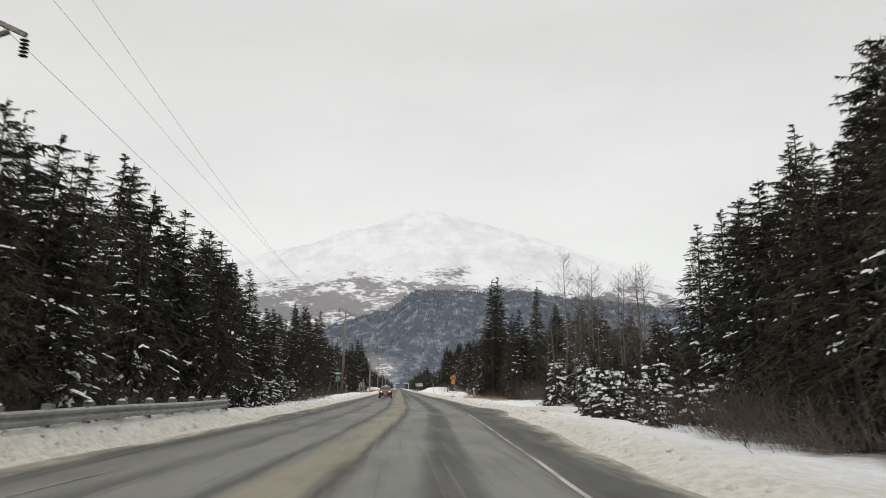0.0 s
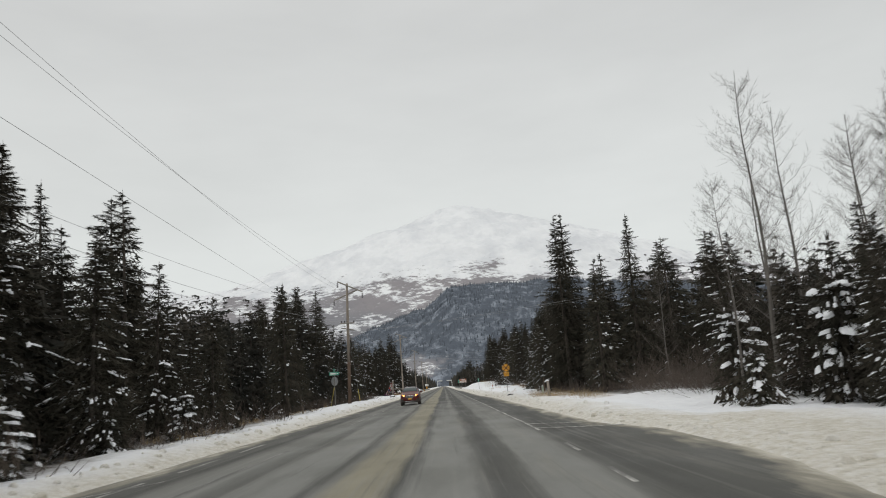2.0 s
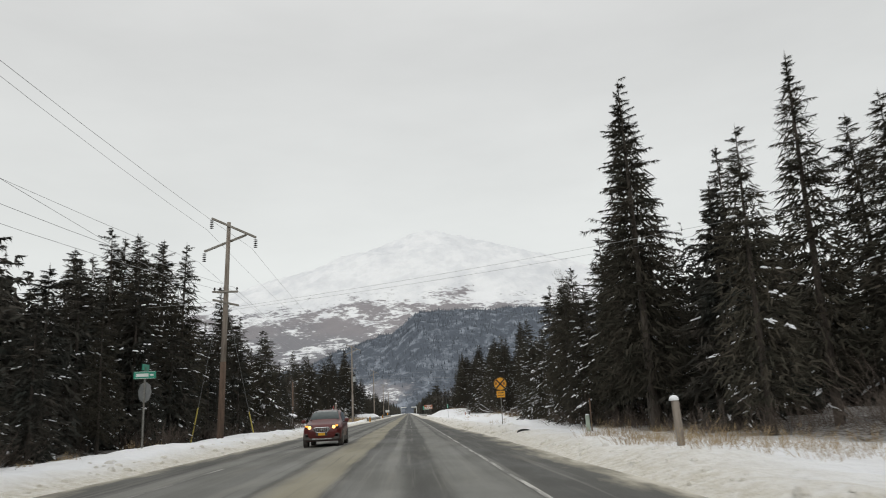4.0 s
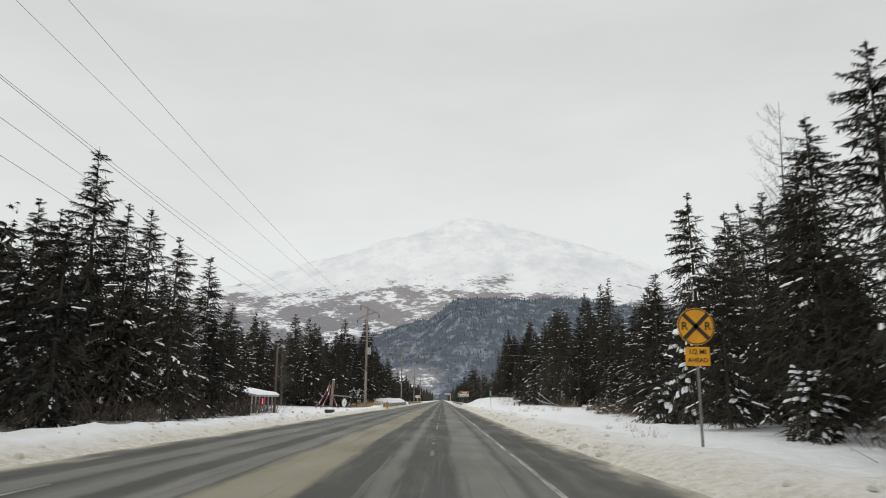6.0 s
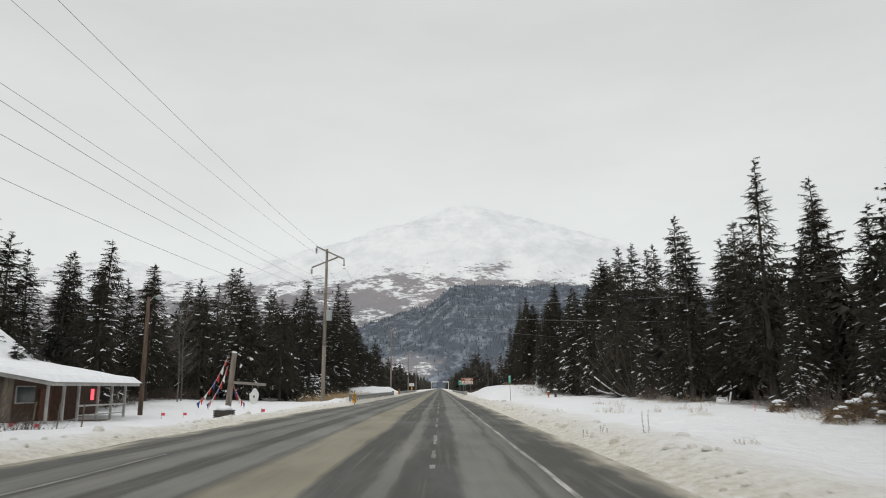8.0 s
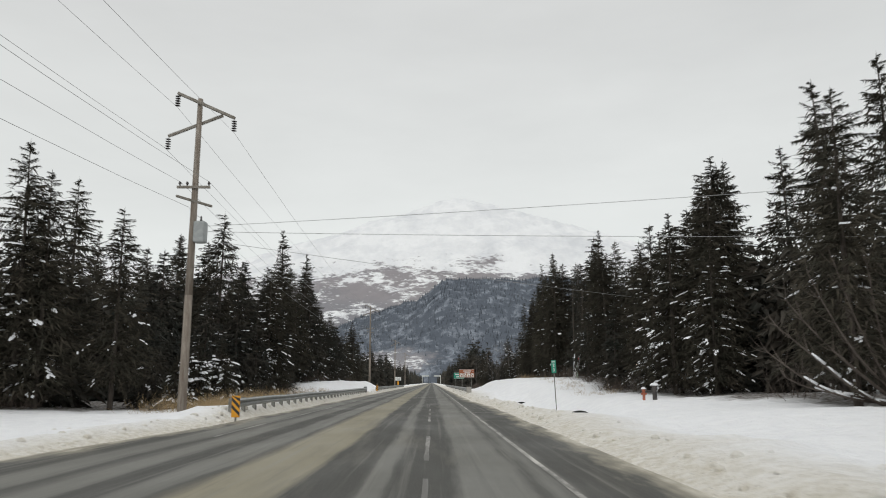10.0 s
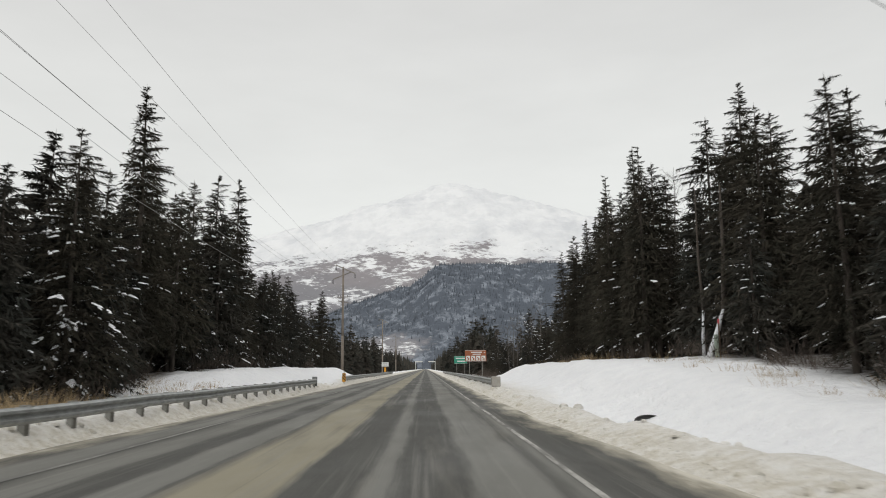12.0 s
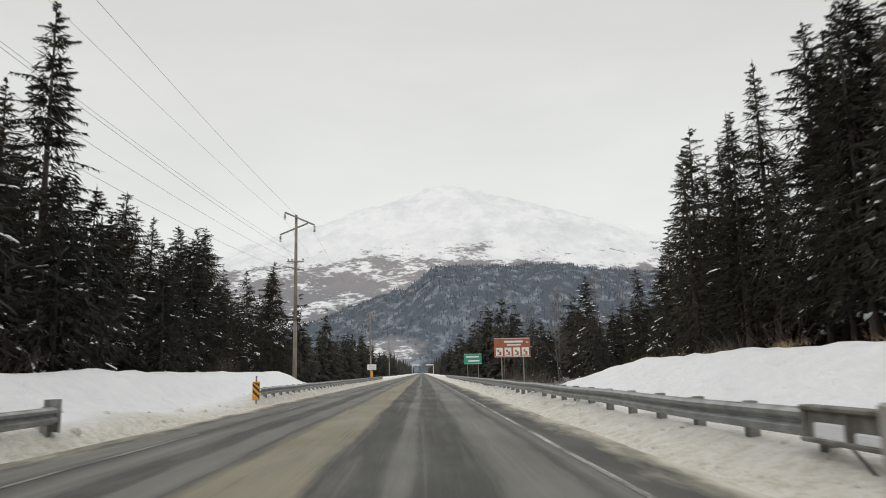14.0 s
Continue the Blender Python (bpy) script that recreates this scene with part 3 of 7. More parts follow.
def line_strip(name, off, half, y0, y1, label, gaps=(), material=None, wander=0.0):
    ys = np.arange(y0, y1 + 0.1, 0.6 if wander else 1.0)
    jit = np.random.RandomState(77).uniform(0.55, 0.95, len(ys) + 1)
    jit = jit if wander else np.ones(len(jit))
    b = Build()
    for j, (a, c) in enumerate(zip(ys[:-1], ys[1:])):
        if any(g0 <= a < g1 for g0, g1 in gaps) or (wander and math.sin(a * 1.7) + math.sin(a * 0.61 + 1) < -0.5):
            continue
        k = []
        for yy, w in ((a, jit[j]), (c, jit[j + 1])):
            x = float(road_x(yy)) + off + wander * (math.sin(yy * 0.9) + math.sin(yy * 2.3))
            z = 0.012 * float(wave(off, yy, 6, 7)) - 0.012 * abs(off + 1.9) + 0.012 + 0.006
            k += [(x - half * w, yy, z), (x + half * w, yy, z)]
        b.add(k, [(0, 1, 3, 2)])
    ob = new(name, b.mesh(name, material or M_LINE))
    return tagged(ob, label, "road marking", kind="structure")


line_strip("edge_line", 2.02, 0.047, -60, 460, "worn white edge line painted on the asphalt", ((49, 51), (53, 56), (58, 63)))
line_strip("turn_lane_line", -7.15, 0.06, 46, 66, "short worn white line at the rim of the asphalt", ((50, 51), (56, 58), (61, 63)))
line_strip("edge_line", -5.45, 0.05, -60, 460, "faded edge line nearly worn off the asphalt", ((20, 34), (62, 75), (96, 108), (120, 136), (160, 172), (186, 199), (240, 252), (268, 276)), M_SALT)
line_strip("wheel_track_line", 0.12, 0.06, 126, 218, "pale scuffed salt line along the lane", ((133, 138), (146, 148), (151, 157), (166, 168), (178, 184), (190, 192), (199, 205)), M_SALT, 0.004)
b = Build()
for x0, x1, y0, y1 in ((-8.3, -6.6, 34.6, 37.4), (-8.4, -6.6, 38.2, 41.2), (-8.3, -6.6, 42.0, 44.8), (-8.1, -6.5, 47.6, 50.6), (-7.9, -6.7, 53.4, 55.8)):
    for k in range(4):
        q = []
        for u in (k / 4, (k + 1) / 4):
            lx, yy = x0 + (x1 - x0) * u, y0 + (y1 - y0) * u
            z = 0.012 * float(wave(lx, yy, 6, 7)) - 0.012 * abs(lx + 1.9) + 0.018
            q += [(lx + float(road_x(yy)), yy, z), (lx + float(road_x(yy)), yy + 0.3, z)]
        b.add(q, [(0, 2, 3, 1)])
tagged(new("hatch_marking", b.mesh("hatch_marking", M_LINE)), "worn white hatch lines at a side road", "road marking", kind="structure")
def cross_lines(strokes, material):
    """Worn strokes across the shoulder: x0, x1, y0, y1, width."""
    b = Build()
    for x0, x1, y0, y1, w in strokes:
        for k in range(6):
            q = []
            for u in (k / 6, (k + 1) / 6):
                x, y = x0 + (x1 - x0) * u, y0 + (y1 - y0) * u
                z = 0.012 * float(wave(x - float(road_x(y)), y, 6, 7)) - 0.012 * abs(x - float(road_x(y)) + 1.9) + 0.022
                q += [(x, y, z), (x, y + w, z)]
            b.add(q, [(0, 2, 3, 1)])
    tagged(new("stop_line", b.mesh("stop_line", material)), "faded pale line across the shoulder", "road marking", kind="structure")


cross_lines(((2.0, 4.6, 63.9, 62.9, 0.3), (2.0, 4.0, 66.4, 65.4, 0.3)), M_LINE)
cross_lines(((1.9, 3.7, 206.2, 206.4, 0.14), (1.9, 3.8, 213.3, 213.5, 0.2), (1.9, 3.8, 215.6, 215.9, 0.2)), M_SALT)


# lumps of ploughed snow along the rims of the road
r = np.random.RandomState(31)
b = Build()
for k in range(1300):
    y = r.uniform(4, 330)
    s = r.choice((-1, 1))
    out = abs(r.normal(0.15, 0.75))
    x = float(road_x(y)) + (float(road_right(y)) + out if s > 0 else float(road_left(y)) - out)
    w = min(0.13, math.exp(r.normal(-2.75, 0.45)))
    b.dome((x, y, gz(x, y) - 0.25 * w), w * r.uniform(0.8, 1.5), w * r.uniform(0.8, 1.5), w * r.uniform(0.7, 1.2), 6)
clods = new("snow_clods", b.mesh("snow_clods", M_GROUND))
cx = np.array([v[0] for v in b.v]) - road_x(np.array([v[1] for v in b.v]))
cy = np.array([v[1] for v in b.v])
clods.data.attributes.new("edge", "FLOAT", "POINT").data.foreach_set("value", np.maximum(cx - road_right(cy), road_left(cy) - cx).astype(np.float32))
clods.data.attributes.new("wooded", "FLOAT", "POINT").data.foreach_set("value", np.full(len(cx), -6.0, np.float32))
tagged(clods, "lumps of dirty ploughed snow along the road's rims", "snow", kind="stuff")


# ---------------------------------------------------------------- mountain
def cone(x, y, cx, cy, top, slope, sx=1.0, sy=1.0, round_=60.0):
    d = np.sqrt(((x - cx) * sx) ** 2 + ((y - cy) * sy) ** 2 + round_ ** 2) - round_
    return top - slope * d


def ridged(x, y, scale, seed, octaves=5):
    out, amp = 0, 1.0
    for k in range(octaves):
        out = out + amp * (1 - np.abs(wave(x, y, scale / 2 ** k, seed + k)))
        amp *= 0.5
    return out / 2


def foothill_z(x, y):
    crest = 172 * smooth(-1000, -520, x) + 158 * smooth(-560, 20, x) + 76 * smooth(-60, 60, x) - 10 * np.exp(-((x - 335) / 32) ** 2)
    crest = crest * (1 - 0.10 * smooth(420, 900, x) - 0.16 * smooth(900, 1500, x)) + 5 * wave(x, y, 420, 31)
    prof = smooth(1750, 3050, y) ** 0.9 * (1 - 0.35 * smooth(3050, 3700, y))
    return crest * prof + 7 * wave(x, y, 320, 32) + 6 * wave(x, y, 90, 33) - 8


def mountain_z(x, y):
    main = cone(x, y, 205, 4560, 1150, 0.40, 0.86, 1.45)
    main = np.maximum(main, cone(x, y, 700, 4640, 1010, 0.55, 1.0, 1.1, 120))
    main = np.maximum(main, cone(x, y, -780, 4200, 690, 0.34, 0.75, 1.2, 200))
    main = np.maximum(main, cone(x, y, 1500, 4700, 690, 0.34, 0.6, 1.3, 150))
    main = np.maximum(main, cone(x, y, -2050, 4600, 800, 0.42, 0.8, 1.2, 150))
    main = np.maximum(main, cone(x, y, -1500, 4300, 560, 0.28, 0.7, 0.9, 150))
    main = np.maximum(main, cone(x, y, 2700, 4700, 640, 0.30, 0.6, 1.2, 150))
    rel = smooth(0, 500, main)
    return np.maximum(main + rel * (46 * (ridged(x, y, 900, 41) - 1.0) + 9 * wave(x, y, 90, 44)), foothill_z(x, y))


xs, ys = np.linspace(-3000, 3300, 260), np.concatenate([np.linspace(1700, 3000, 60), np.linspace(3020, 4790, 110)])
co, fa = grid(xs, ys, mountain_z)
mountain = new("mountain", array_mesh("mountain", co, fa, M_MOUNTAIN, True))
fz = foothill_z(co[:, 0], co[:, 1])
wood = np.where(co[:, 2] <= fz + 2, 1.0, 0.0) * smooth(-820, -500, co[:, 0] + 0.2 * (co[:, 1] - 2500))
glade = np.exp(-(((co[:, 0] + 130) / 210) ** 2 + ((co[:, 1] - 2080) / 190) ** 2) * 1.2)
wood = np.clip(wood - 0.75 * glade, 0, 1)
mountain.data.attributes.new("wood", "FLOAT", "POINT").data.foreach_set("value", wood.astype(np.float32))
tagged(mountain, "broad snow-covered mountain with a dark wooded foothill under cloud", "mountain", kind="structure")


# ---------------------------------------------------------------- trees
def spikes(base, way, length, radius):
    """Three-sided needles-and-twig spikes: arrays of starts, unit ways, lengths and radii, as vertices and triangles."""
    n = len(base)
    up = np.where(np.abs(way[:, 2:3]) > 0.9, np.array([[1.0, 0, 0]]), np.array([[0, 0, 1.0]]))
    a = np.cross(way, up)
    a /= np.linalg.norm(a, axis=1, keepdims=True) + 1e-9
    c = np.cross(way, a)
    vs = np.empty((n, 4, 3))
    for k in range(3):
        t = 2 * math.pi * k / 3 + 0.5
        off = (a * math.cos(t) + c * 0.7 * math.sin(t)) * radius[:, None]
        vs[:, k] = base + way * (length * 0.25)[:, None] + off
    vs[:, 3] = base + way * length[:, None]
    i = np.arange(n)[:, None] * 4
    fs = np.concatenate([i + [0, 1, 3], i + [1, 2, 3], i + [2, 0, 3]])
    return vs.reshape(-1, 3), fs


def unit(v):
    return v / (np.linalg.norm(v, axis=-1, keepdims=True) + 1e-9)


def blades(base, way, length, width, r):
    """Thin needle-covered twigs: tapering blades turned every way about their length."""
    n = len(base)
    a = unit(np.cross(way, unit(r.randn(n, 3))))
    vs = np.empty((n, 3, 3))
    vs[:, 0], vs[:, 1] = base + a * width[:, None], base - a * width[:, None]
    vs[:, 2] = base + way * length[:, None]
    return vs.reshape(-1, 3), np.arange(n * 3).reshape(-1, 3)


def spruce_parts(seed, h, spread=0.17, start=0.12, gap=0.38, stations=8, snow=0.35, sparse=0.0, droop=0.5, twig=0.41, thick=0.028, lean=0.02, heart=3.0, lumps=True, clots=False):
    """The trunk, crown and lodged snow of one spruce, as vertex and face arrays."""
    r = np.random.RandomState(seed)
    bend = r.uniform(-1, 1, 2) * lean * h
    axis = lambda z: np.stack([bend[0] * (z / h) ** 2, bend[1] * (z / h) ** 2, z], -1)  # noqa: E731
    tb = Build()
    zs = np.linspace(-0.4, h * 0.985, 9)
    tb.tube([axis(z) for z in zs], [max(0.013 * h * (1 - z / h) ** 0.9 + 0.012, 0.012) for z in np.clip(zs, 0, h * 0.98)], 7, False)
    B, W, L, R = [], [], [], []
    SB, SW, SL, SR = [], [], [], []
    sv, sf, count = [], [], 0
    ph = r.uniform(0, 6.28, 5)
    down = np.array([0, 0, -1.0])
    z = h * start
    while z < h * 0.985:
        u = (z / h - start) / (1 - start)
        reach = spread * h * ((1 - u) ** 0.85) * (0.55 + 0.45 * min(1, u / 0.12)) * (1 + 0.16 * math.sin(2.1 * z + ph[3])) + 0.10
        if r.rand() < sparse * (0.4 + u if u < 0.7 else 0.15):
            z += gap * r.uniform(0.5, 1.0)
            continue
        for k in range(r.randint(4, 7) if u < 0.9 else 4):
            if r.rand() < (0.10 + sparse * 0.25 if u < 0.75 else 0.05):
                continue
            az = r.uniform(0, 6.283)
            ln = reach * r.uniform(0.55, 1.18) * (1.3 if r.rand() < 0.08 else 1) * (1 + 0.14 * math.sin(az + ph[4]))
            rise = 0.45 * u - 0.05 + r.uniform(-0.1, 0.12)
            sag = droop * (1 - 0.6 * u) * r.uniform(0.7, 1.3)
            d = np.array([math.cos(az), math.sin(az), 0])
            side = np.array([-d[1], d[0], 0])
            n = stations if ln > 0.8 else max(3, (2 * stations) // 3)
            s = np.linspace(0.14, 1.0, n)
            root = axis(z + gap * r.uniform(-0.55, 0.55))
            path = root + d * (ln * s)[:, None] + np.array([0, 0, 1.0]) * (ln * (rise * s - sag * s ** 2 + 0.22 * sag * s ** 4))[:, None]
            ahead = unit(np.gradient(path, axis=0))
            SB.append(path[:-1]); SW.append(unit(path[1:] - path[:-1])); SL.append(np.linalg.norm(path[1:] - path[:-1], axis=1) * 1.25); SR.append((0.012 + 0.010 * ln) * (1.1 - s[:-1]))
            tl = twig * (1.12 - 0.55 * s) * min(1.0, (0.35 if twig < 0.8 else 0.1) + 0.5 * ln)
            tk = thick * min(1.0, (0.45 if thick < 0.08 else 0.08) + 0.55 * ln)
            for sg in (-1, 1, -1, 1):
                w = unit(ahead * r.uniform(0.4, 1.0, (n, 1)) + sg * side * r.uniform(0.5, 1.0, (n, 1)) + down * r.uniform(-0.05, 0.6, (n, 1)))
                B.append(path + ahead * (r.uniform(-0.5, 0.5, n) * ln / n)[:, None]); W.append(w); L.append(tl * r.uniform(0.6, 1.35, n)); R.append(tk * r.uniform(0.6, 1.3, n))
            for q in range(2):
                w = unit(ahead * 0.4 + side * r.uniform(-0.5, 0.5, (n, 1)) + down * r.uniform(0.5, 1.4, (n, 1)))
                B.append(path + ahead * (r.uniform(-0.5, 0.5, n) * ln / n)[:, None]); W.append(w); L.append(tl * r.uniform(0.5, 1.15, n)); R.append(tk * r.uniform(0.6, 1.1, n))
            w = unit(ahead - down * r.uniform(0.0, 0.35, (n, 1)) + side * r.uniform(-0.3, 0.3, (n, 1)))
            B.append(path); W.append(w); L.append(tl * r.uniform(0.6, 1.0, n)); R.append(tk * r.uniform(0.8, 1.3, n))
            clump = math.sin(1.5 * z + ph[0]) + math.sin(2 * az + ph[1]) + math.sin(0.8 * z - az + ph[2])
            if r.rand() < 2.1 * snow * (1.25 - 0.9 * u) * (1 if clump > 0.2 else 0.5 if clump > -0.6 else 0.1) and ln > 0.4:
                t0 = r.uniform(0.4, 0.95)
                for q in range(r.randint(1, 5) if clots else r.randint(2, 6)):
                    t = min(0.99, max(0.25, t0 + r.normal(0, 0.14)))
                    c = root + d * ln * t + np.array([0, 0, ln * (rise * t - sag * t * t + 0.22 * sag * t ** 4) + 0.04])
                    along = unit((d + np.array([0, 0, rise - 2 * sag * t + 0.88 * sag * t ** 3]) + (0 if clots else 1) * side * r.uniform(-0.9, 0.9))[None])[0]
                    flank = unit(np.cross(np.array([0, 0, 1.0]), along)[None])[0]
                    a = min(0.34, math.exp(r.normal(-1.95 if clots else -1.9 if snow > 0.4 else -2.15, 0.55))) * min(1, 0.4 + 0.4 * ln)
                    bb = a * (r.uniform(0.3, 0.8) if clots else r.uniform(0.16, 0.48))
                    c = c + side * r.uniform(-0.22, 0.22)
                    top = r.uniform(0.035, 0.075) if clots else r.uniform(0.02, 0.05)
                    th = np.arange(6) * math.pi / 3 + r.uniform(0, 1)
                    w = r.uniform(0.55, 1.35, 6)
                    ring = c + (along * a)[None] * (w * np.cos(th))[:, None] + (flank * bb)[None] * (w * np.sin(th))[:, None]
                    up = np.array([0, 0, 1.0])
                    if lumps:
                        sv += [*(ring - up * 0.04), *(c + (ring - c) * 0.72 + up * top * 0.75), c + up * top]
                        for m in range(6):
                            q = (m + 1) % 6
                            sf += [(count + m, count + q, count + 6 + q), (count + m, count + 6 + q, count + 6 + m), (count + 6 + m, count + 6 + q, count + 12)]
                        count += 13
                    else:
                        sv += [*(ring - up * 0.03), c + up * top]
                        sf += [(count + m, count + (m + 1) % 6, count + 6) for m in range(6)]
                        count += 7
        z += gap * r.uniform(0.75, 1.25) * (1 - 0.35 * u)
    top = axis(h * 0.97)
    SB.append(np.repeat(top[None], 4, 0)); SW.append(unit(np.array([[0, 0, 1.0], [0.25, 0.1, 1], [-0.2, 0.2, 1], [0.0, -0.3, 1]])))
    SL.append(np.array([0.06 * h ** 0.6 + 0.25, 0.3, 0.3, 0.3])); SR.append(np.full(4, 0.028))
    # the dense inner twigs of the crown
    n = int(heart * h * 48)
    u = 1 - np.sqrt(1 - r.rand(n) * 0.99)
    reach = spread * h * ((1 - u) ** 0.85) * (0.55 + 0.45 * np.minimum(1, u / 0.12))
    az = r.uniform(0, 6.283, n)
    d = np.stack([np.cos(az), np.sin(az), np.zeros(n)], -1)
    zc = h * (start + u * (1 - start))
    B.append(axis(zc) + d * (reach * 0.80 * np.sqrt(r.rand(n)))[:, None] + np.array([0, 0, -0.25]) * (reach * r.rand(n))[:, None])
    W.append(unit(d * 0.7 + r.randn(n, 3) * 0.35 + down * r.uniform(0.0, 0.9, (n, 1))))
    L.append(np.minimum(twig * r.uniform(0.8, 1.6, n), 0.2 + 0.8 * reach)); R.append(thick * r.uniform(1.1, 2.0, n) * np.minimum(1, (0.35 if thick < 0.08 else 0.08) + 0.6 * reach))
    cv, cf = blades(np.concatenate(B), np.concatenate(W), np.concatenate(L), np.concatenate(R), r)
    kv, kf = spikes(np.concatenate(SB), np.concatenate(SW), np.concatenate(SL), np.concatenate(SR))
    return tb, (np.concatenate([cv, kv]), np.concatenate([cf, kf + len(cv)])), (np.array(sv).reshape(-1, 3), np.array(sf, int).reshape(-1, 3))


def spruce(seed, h, label, group, far=False, **kw):
    tb, crown, snow = spruce_parts(seed, h, **kw)
    t = thing("spruce_tree", label, "spruce tree", group)
    part("trunk", tb, M_BARK, t, smooth=True)
    part("crown", array_mesh("crown", *crown, M_NEEDLE_FAR if far else M_NEEDLE), None, t)
    if len(snow[1]):
        part("lodged_snow", array_mesh("lodged_snow", *snow, M_SNOW, True), None, t, "white snow lodged on the branches")["kind"] = "stuff"
    return t


def stand(model, models_h, x, y, h, spin):
    """A copy of a model tree, scaled to the height h, on the ground at x, y."""
    k = h / models_h
    w = k if k < 1.08 else 1.08 + 0.3 * (k - 1.08)
    m = Matrix.Translation((x, y, gz(x, y) - 0.1)) @ Matrix.Rotation(spin, 4, "Z") @ Matrix.Diagonal((w, w, k, 1))
    return copy_thing(model, m)


ROADSIDE = "spruces along the road"
SNOWY, PLAIN = "tall dark green spruce with patches of snow on its branches", "tall dark spruce with ragged drooping branches"
SLIM, YOUNG = "slim spruce with a sparse ragged crown and visible trunk", "young spruce bowed under thick clumps of snow"
models = {}
for key, seed, h, label, kw in (
        ("snowy1", 11, 12, SNOWY, dict(spread=0.26, snow=0.5, start=0.06)),
        ("snowy2", 12, 12, SNOWY, dict(spread=0.27, snow=0.45, start=0.08, droop=0.6)),
        ("plain1", 13, 13, PLAIN, dict(spread=0.25, snow=0.22, start=0.12, sparse=0.12)),
        ("plain2", 14, 13, PLAIN, dict(spread=0.27, snow=0.16, start=0.16, droop=0.62, sparse=0.08)),
        ("plain3", 15, 13, PLAIN, dict(spread=0.20, snow=0.25, start=0.10, sparse=0.15)),
        ("slim1", 16, 14, SLIM, dict(spread=0.135, snow=0.15, start=0.12, sparse=0.3, gap=0.42)),
        ("slim2", 17, 14, SLIM, dict(spread=0.16, snow=0.10, start=0.12, sparse=0.3, gap=0.45, droop=0.4)),
        ("ragged", 26, 17, "tall spruce with a wide ragged crown of hanging twigs", dict(spread=0.17, snow=0.08, start=0.14, sparse=0.2, gap=0.42, droop=0.55, twig=0.38, thick=0.031, stations=11)),
        ("shrub1", 31, 2.0, "low spreading young spruce buried in clumps of snow", dict(spread=0.72, snow=1.0, start=0.03, gap=0.13, twig=0.3, thick=0.026, droop=0.35, stations=6, clots=True)),
        ("young1", 18, 3.4, YOUNG, dict(spread=0.36, snow=1.0, start=0.03, gap=0.17, twig=0.36, thick=0.03, droop=0.55, stations=5, clots=True)),
        ("young2", 19, 3.0, YOUNG, dict(spread=0.42, snow=1.0, start=0.03, gap=0.17, twig=0.36, thick=0.03, droop=0.7, stations=5, clots=True)),
):
    models[key] = (spruce(seed, h, label, ROADSIDE, **kw), h)
for key, seed, h, kw in (
        ("back1", 21, 12, dict(spread=0.25, snow=0.22, start=0.04, gap=0.55, stations=6, twig=0.62, thick=0.055, sparse=0.1, heart=1.2)),
        ("back2", 22, 12, dict(spread=0.23, snow=0.12, start=0.05, gap=0.55, stations=6, twig=0.62, thick=0.055, sparse=0.2, heart=1.2)),
        ("back3", 23, 12, dict(spread=0.27, snow=0.3, start=0.08, gap=0.55, stations=6, twig=0.62, thick=0.055, heart=1.2)),
):
    models[key] = (spruce(seed, h, "dark spruce in the wood behind the roadside trees", "spruces in the wood", far=True, **kw), h)

# trees that can be told apart, stretch by stretch: x, y, height, model
PLACED = []
PLACED += [(-13.6, 32.0, 9.0, "snowy1"), (-15.0, 39.7, 11.8, "snowy2"), (-13.5, 45.5, 10.7, "snowy1"), (-15.1, 56.6, 11.7, "snowy2"),
           (-17.0, 62.0, 13.3, "snowy1"), (-16.2, 60.0, 12.6, "plain1"), (-14.8, 63.0, 10.4, "snowy2"), (-17.7, 67.8, 12.4, "plain3"),
           (-16.6, 70.7, 9.4, "snowy1"), (-16.2, 75.8, 12.4, "plain3"), (-19.9, 82.3, 13.9, "plain1"), (-22.2, 79.0, 14.3, "slim1"),
           (-19.5, 90.0, 8.9, "snowy2"), (-14.4, 51.0, 8.2, "snowy2")]
PLACED += [(-15.9, 117.6, 12.7, "plain1"), (-18.0, 118.8, 13.6, "plain3"), (-18.5, 121.5, 13.5, "plain1"), (-15.1, 123.1, 13.4, "plain3"),
           (-19.3, 126.2, 15.0, "slim1"), (-17.6, 126.7, 14.5, "plain1"), (-18.0, 128.3, 14.7, "plain3"), (-19.4, 145.3, 10.8, "snowy2"),
           (-18.0, 145.9, 14.4, "snowy1"), (-16.2, 146.0, 11.3, "snowy2"), (-21.0, 160.5, 15.0, "plain1"), (-17.8, 164.3, 12.1, "snowy1"),
           (-21.1, 167.5, 9.4, "snowy2"), (-16.6, 138.0, 9.4, "snowy2"), (-17.4, 154.0, 9.0, "snowy1"), (-17.3, 168.0, 8.3, "plain2"), (-19.6, 171.5, 8.5, "snowy2")]
PLACED += [(-29.4, 201.8, 12.0, "plain1"), (-23.4, 203.1, 11.3, "snowy1"), (-28.1, 205.6, 14.0, "plain2"), (-27.0, 207.4, 10.9, "plain3"),
           (-17.8, 213.2, 11.4, "plain1"), (-23.8, 227.7, 15.2, "plain2"), (-17.4, 239.5, 15.6, "plain2"), (-18.9, 241.2, 13.4, "plain1"),
           (-25.0, 243.7, 13.3, "snowy1"), (-14.2, 244.1, 11.4, "snowy2"), (-23.2, 245.6, 14.9, "plain3"), (-14.5, 247.2, 10.5, "snowy1"),
           (-24.9, 250.2, 15.9, "plain1"), (-15.1, 253.2, 17.0, "ragged"), (-20.1, 256.6, 13.1, "plain2"), (-22.0, 192.0, 8.7, "snowy2")]
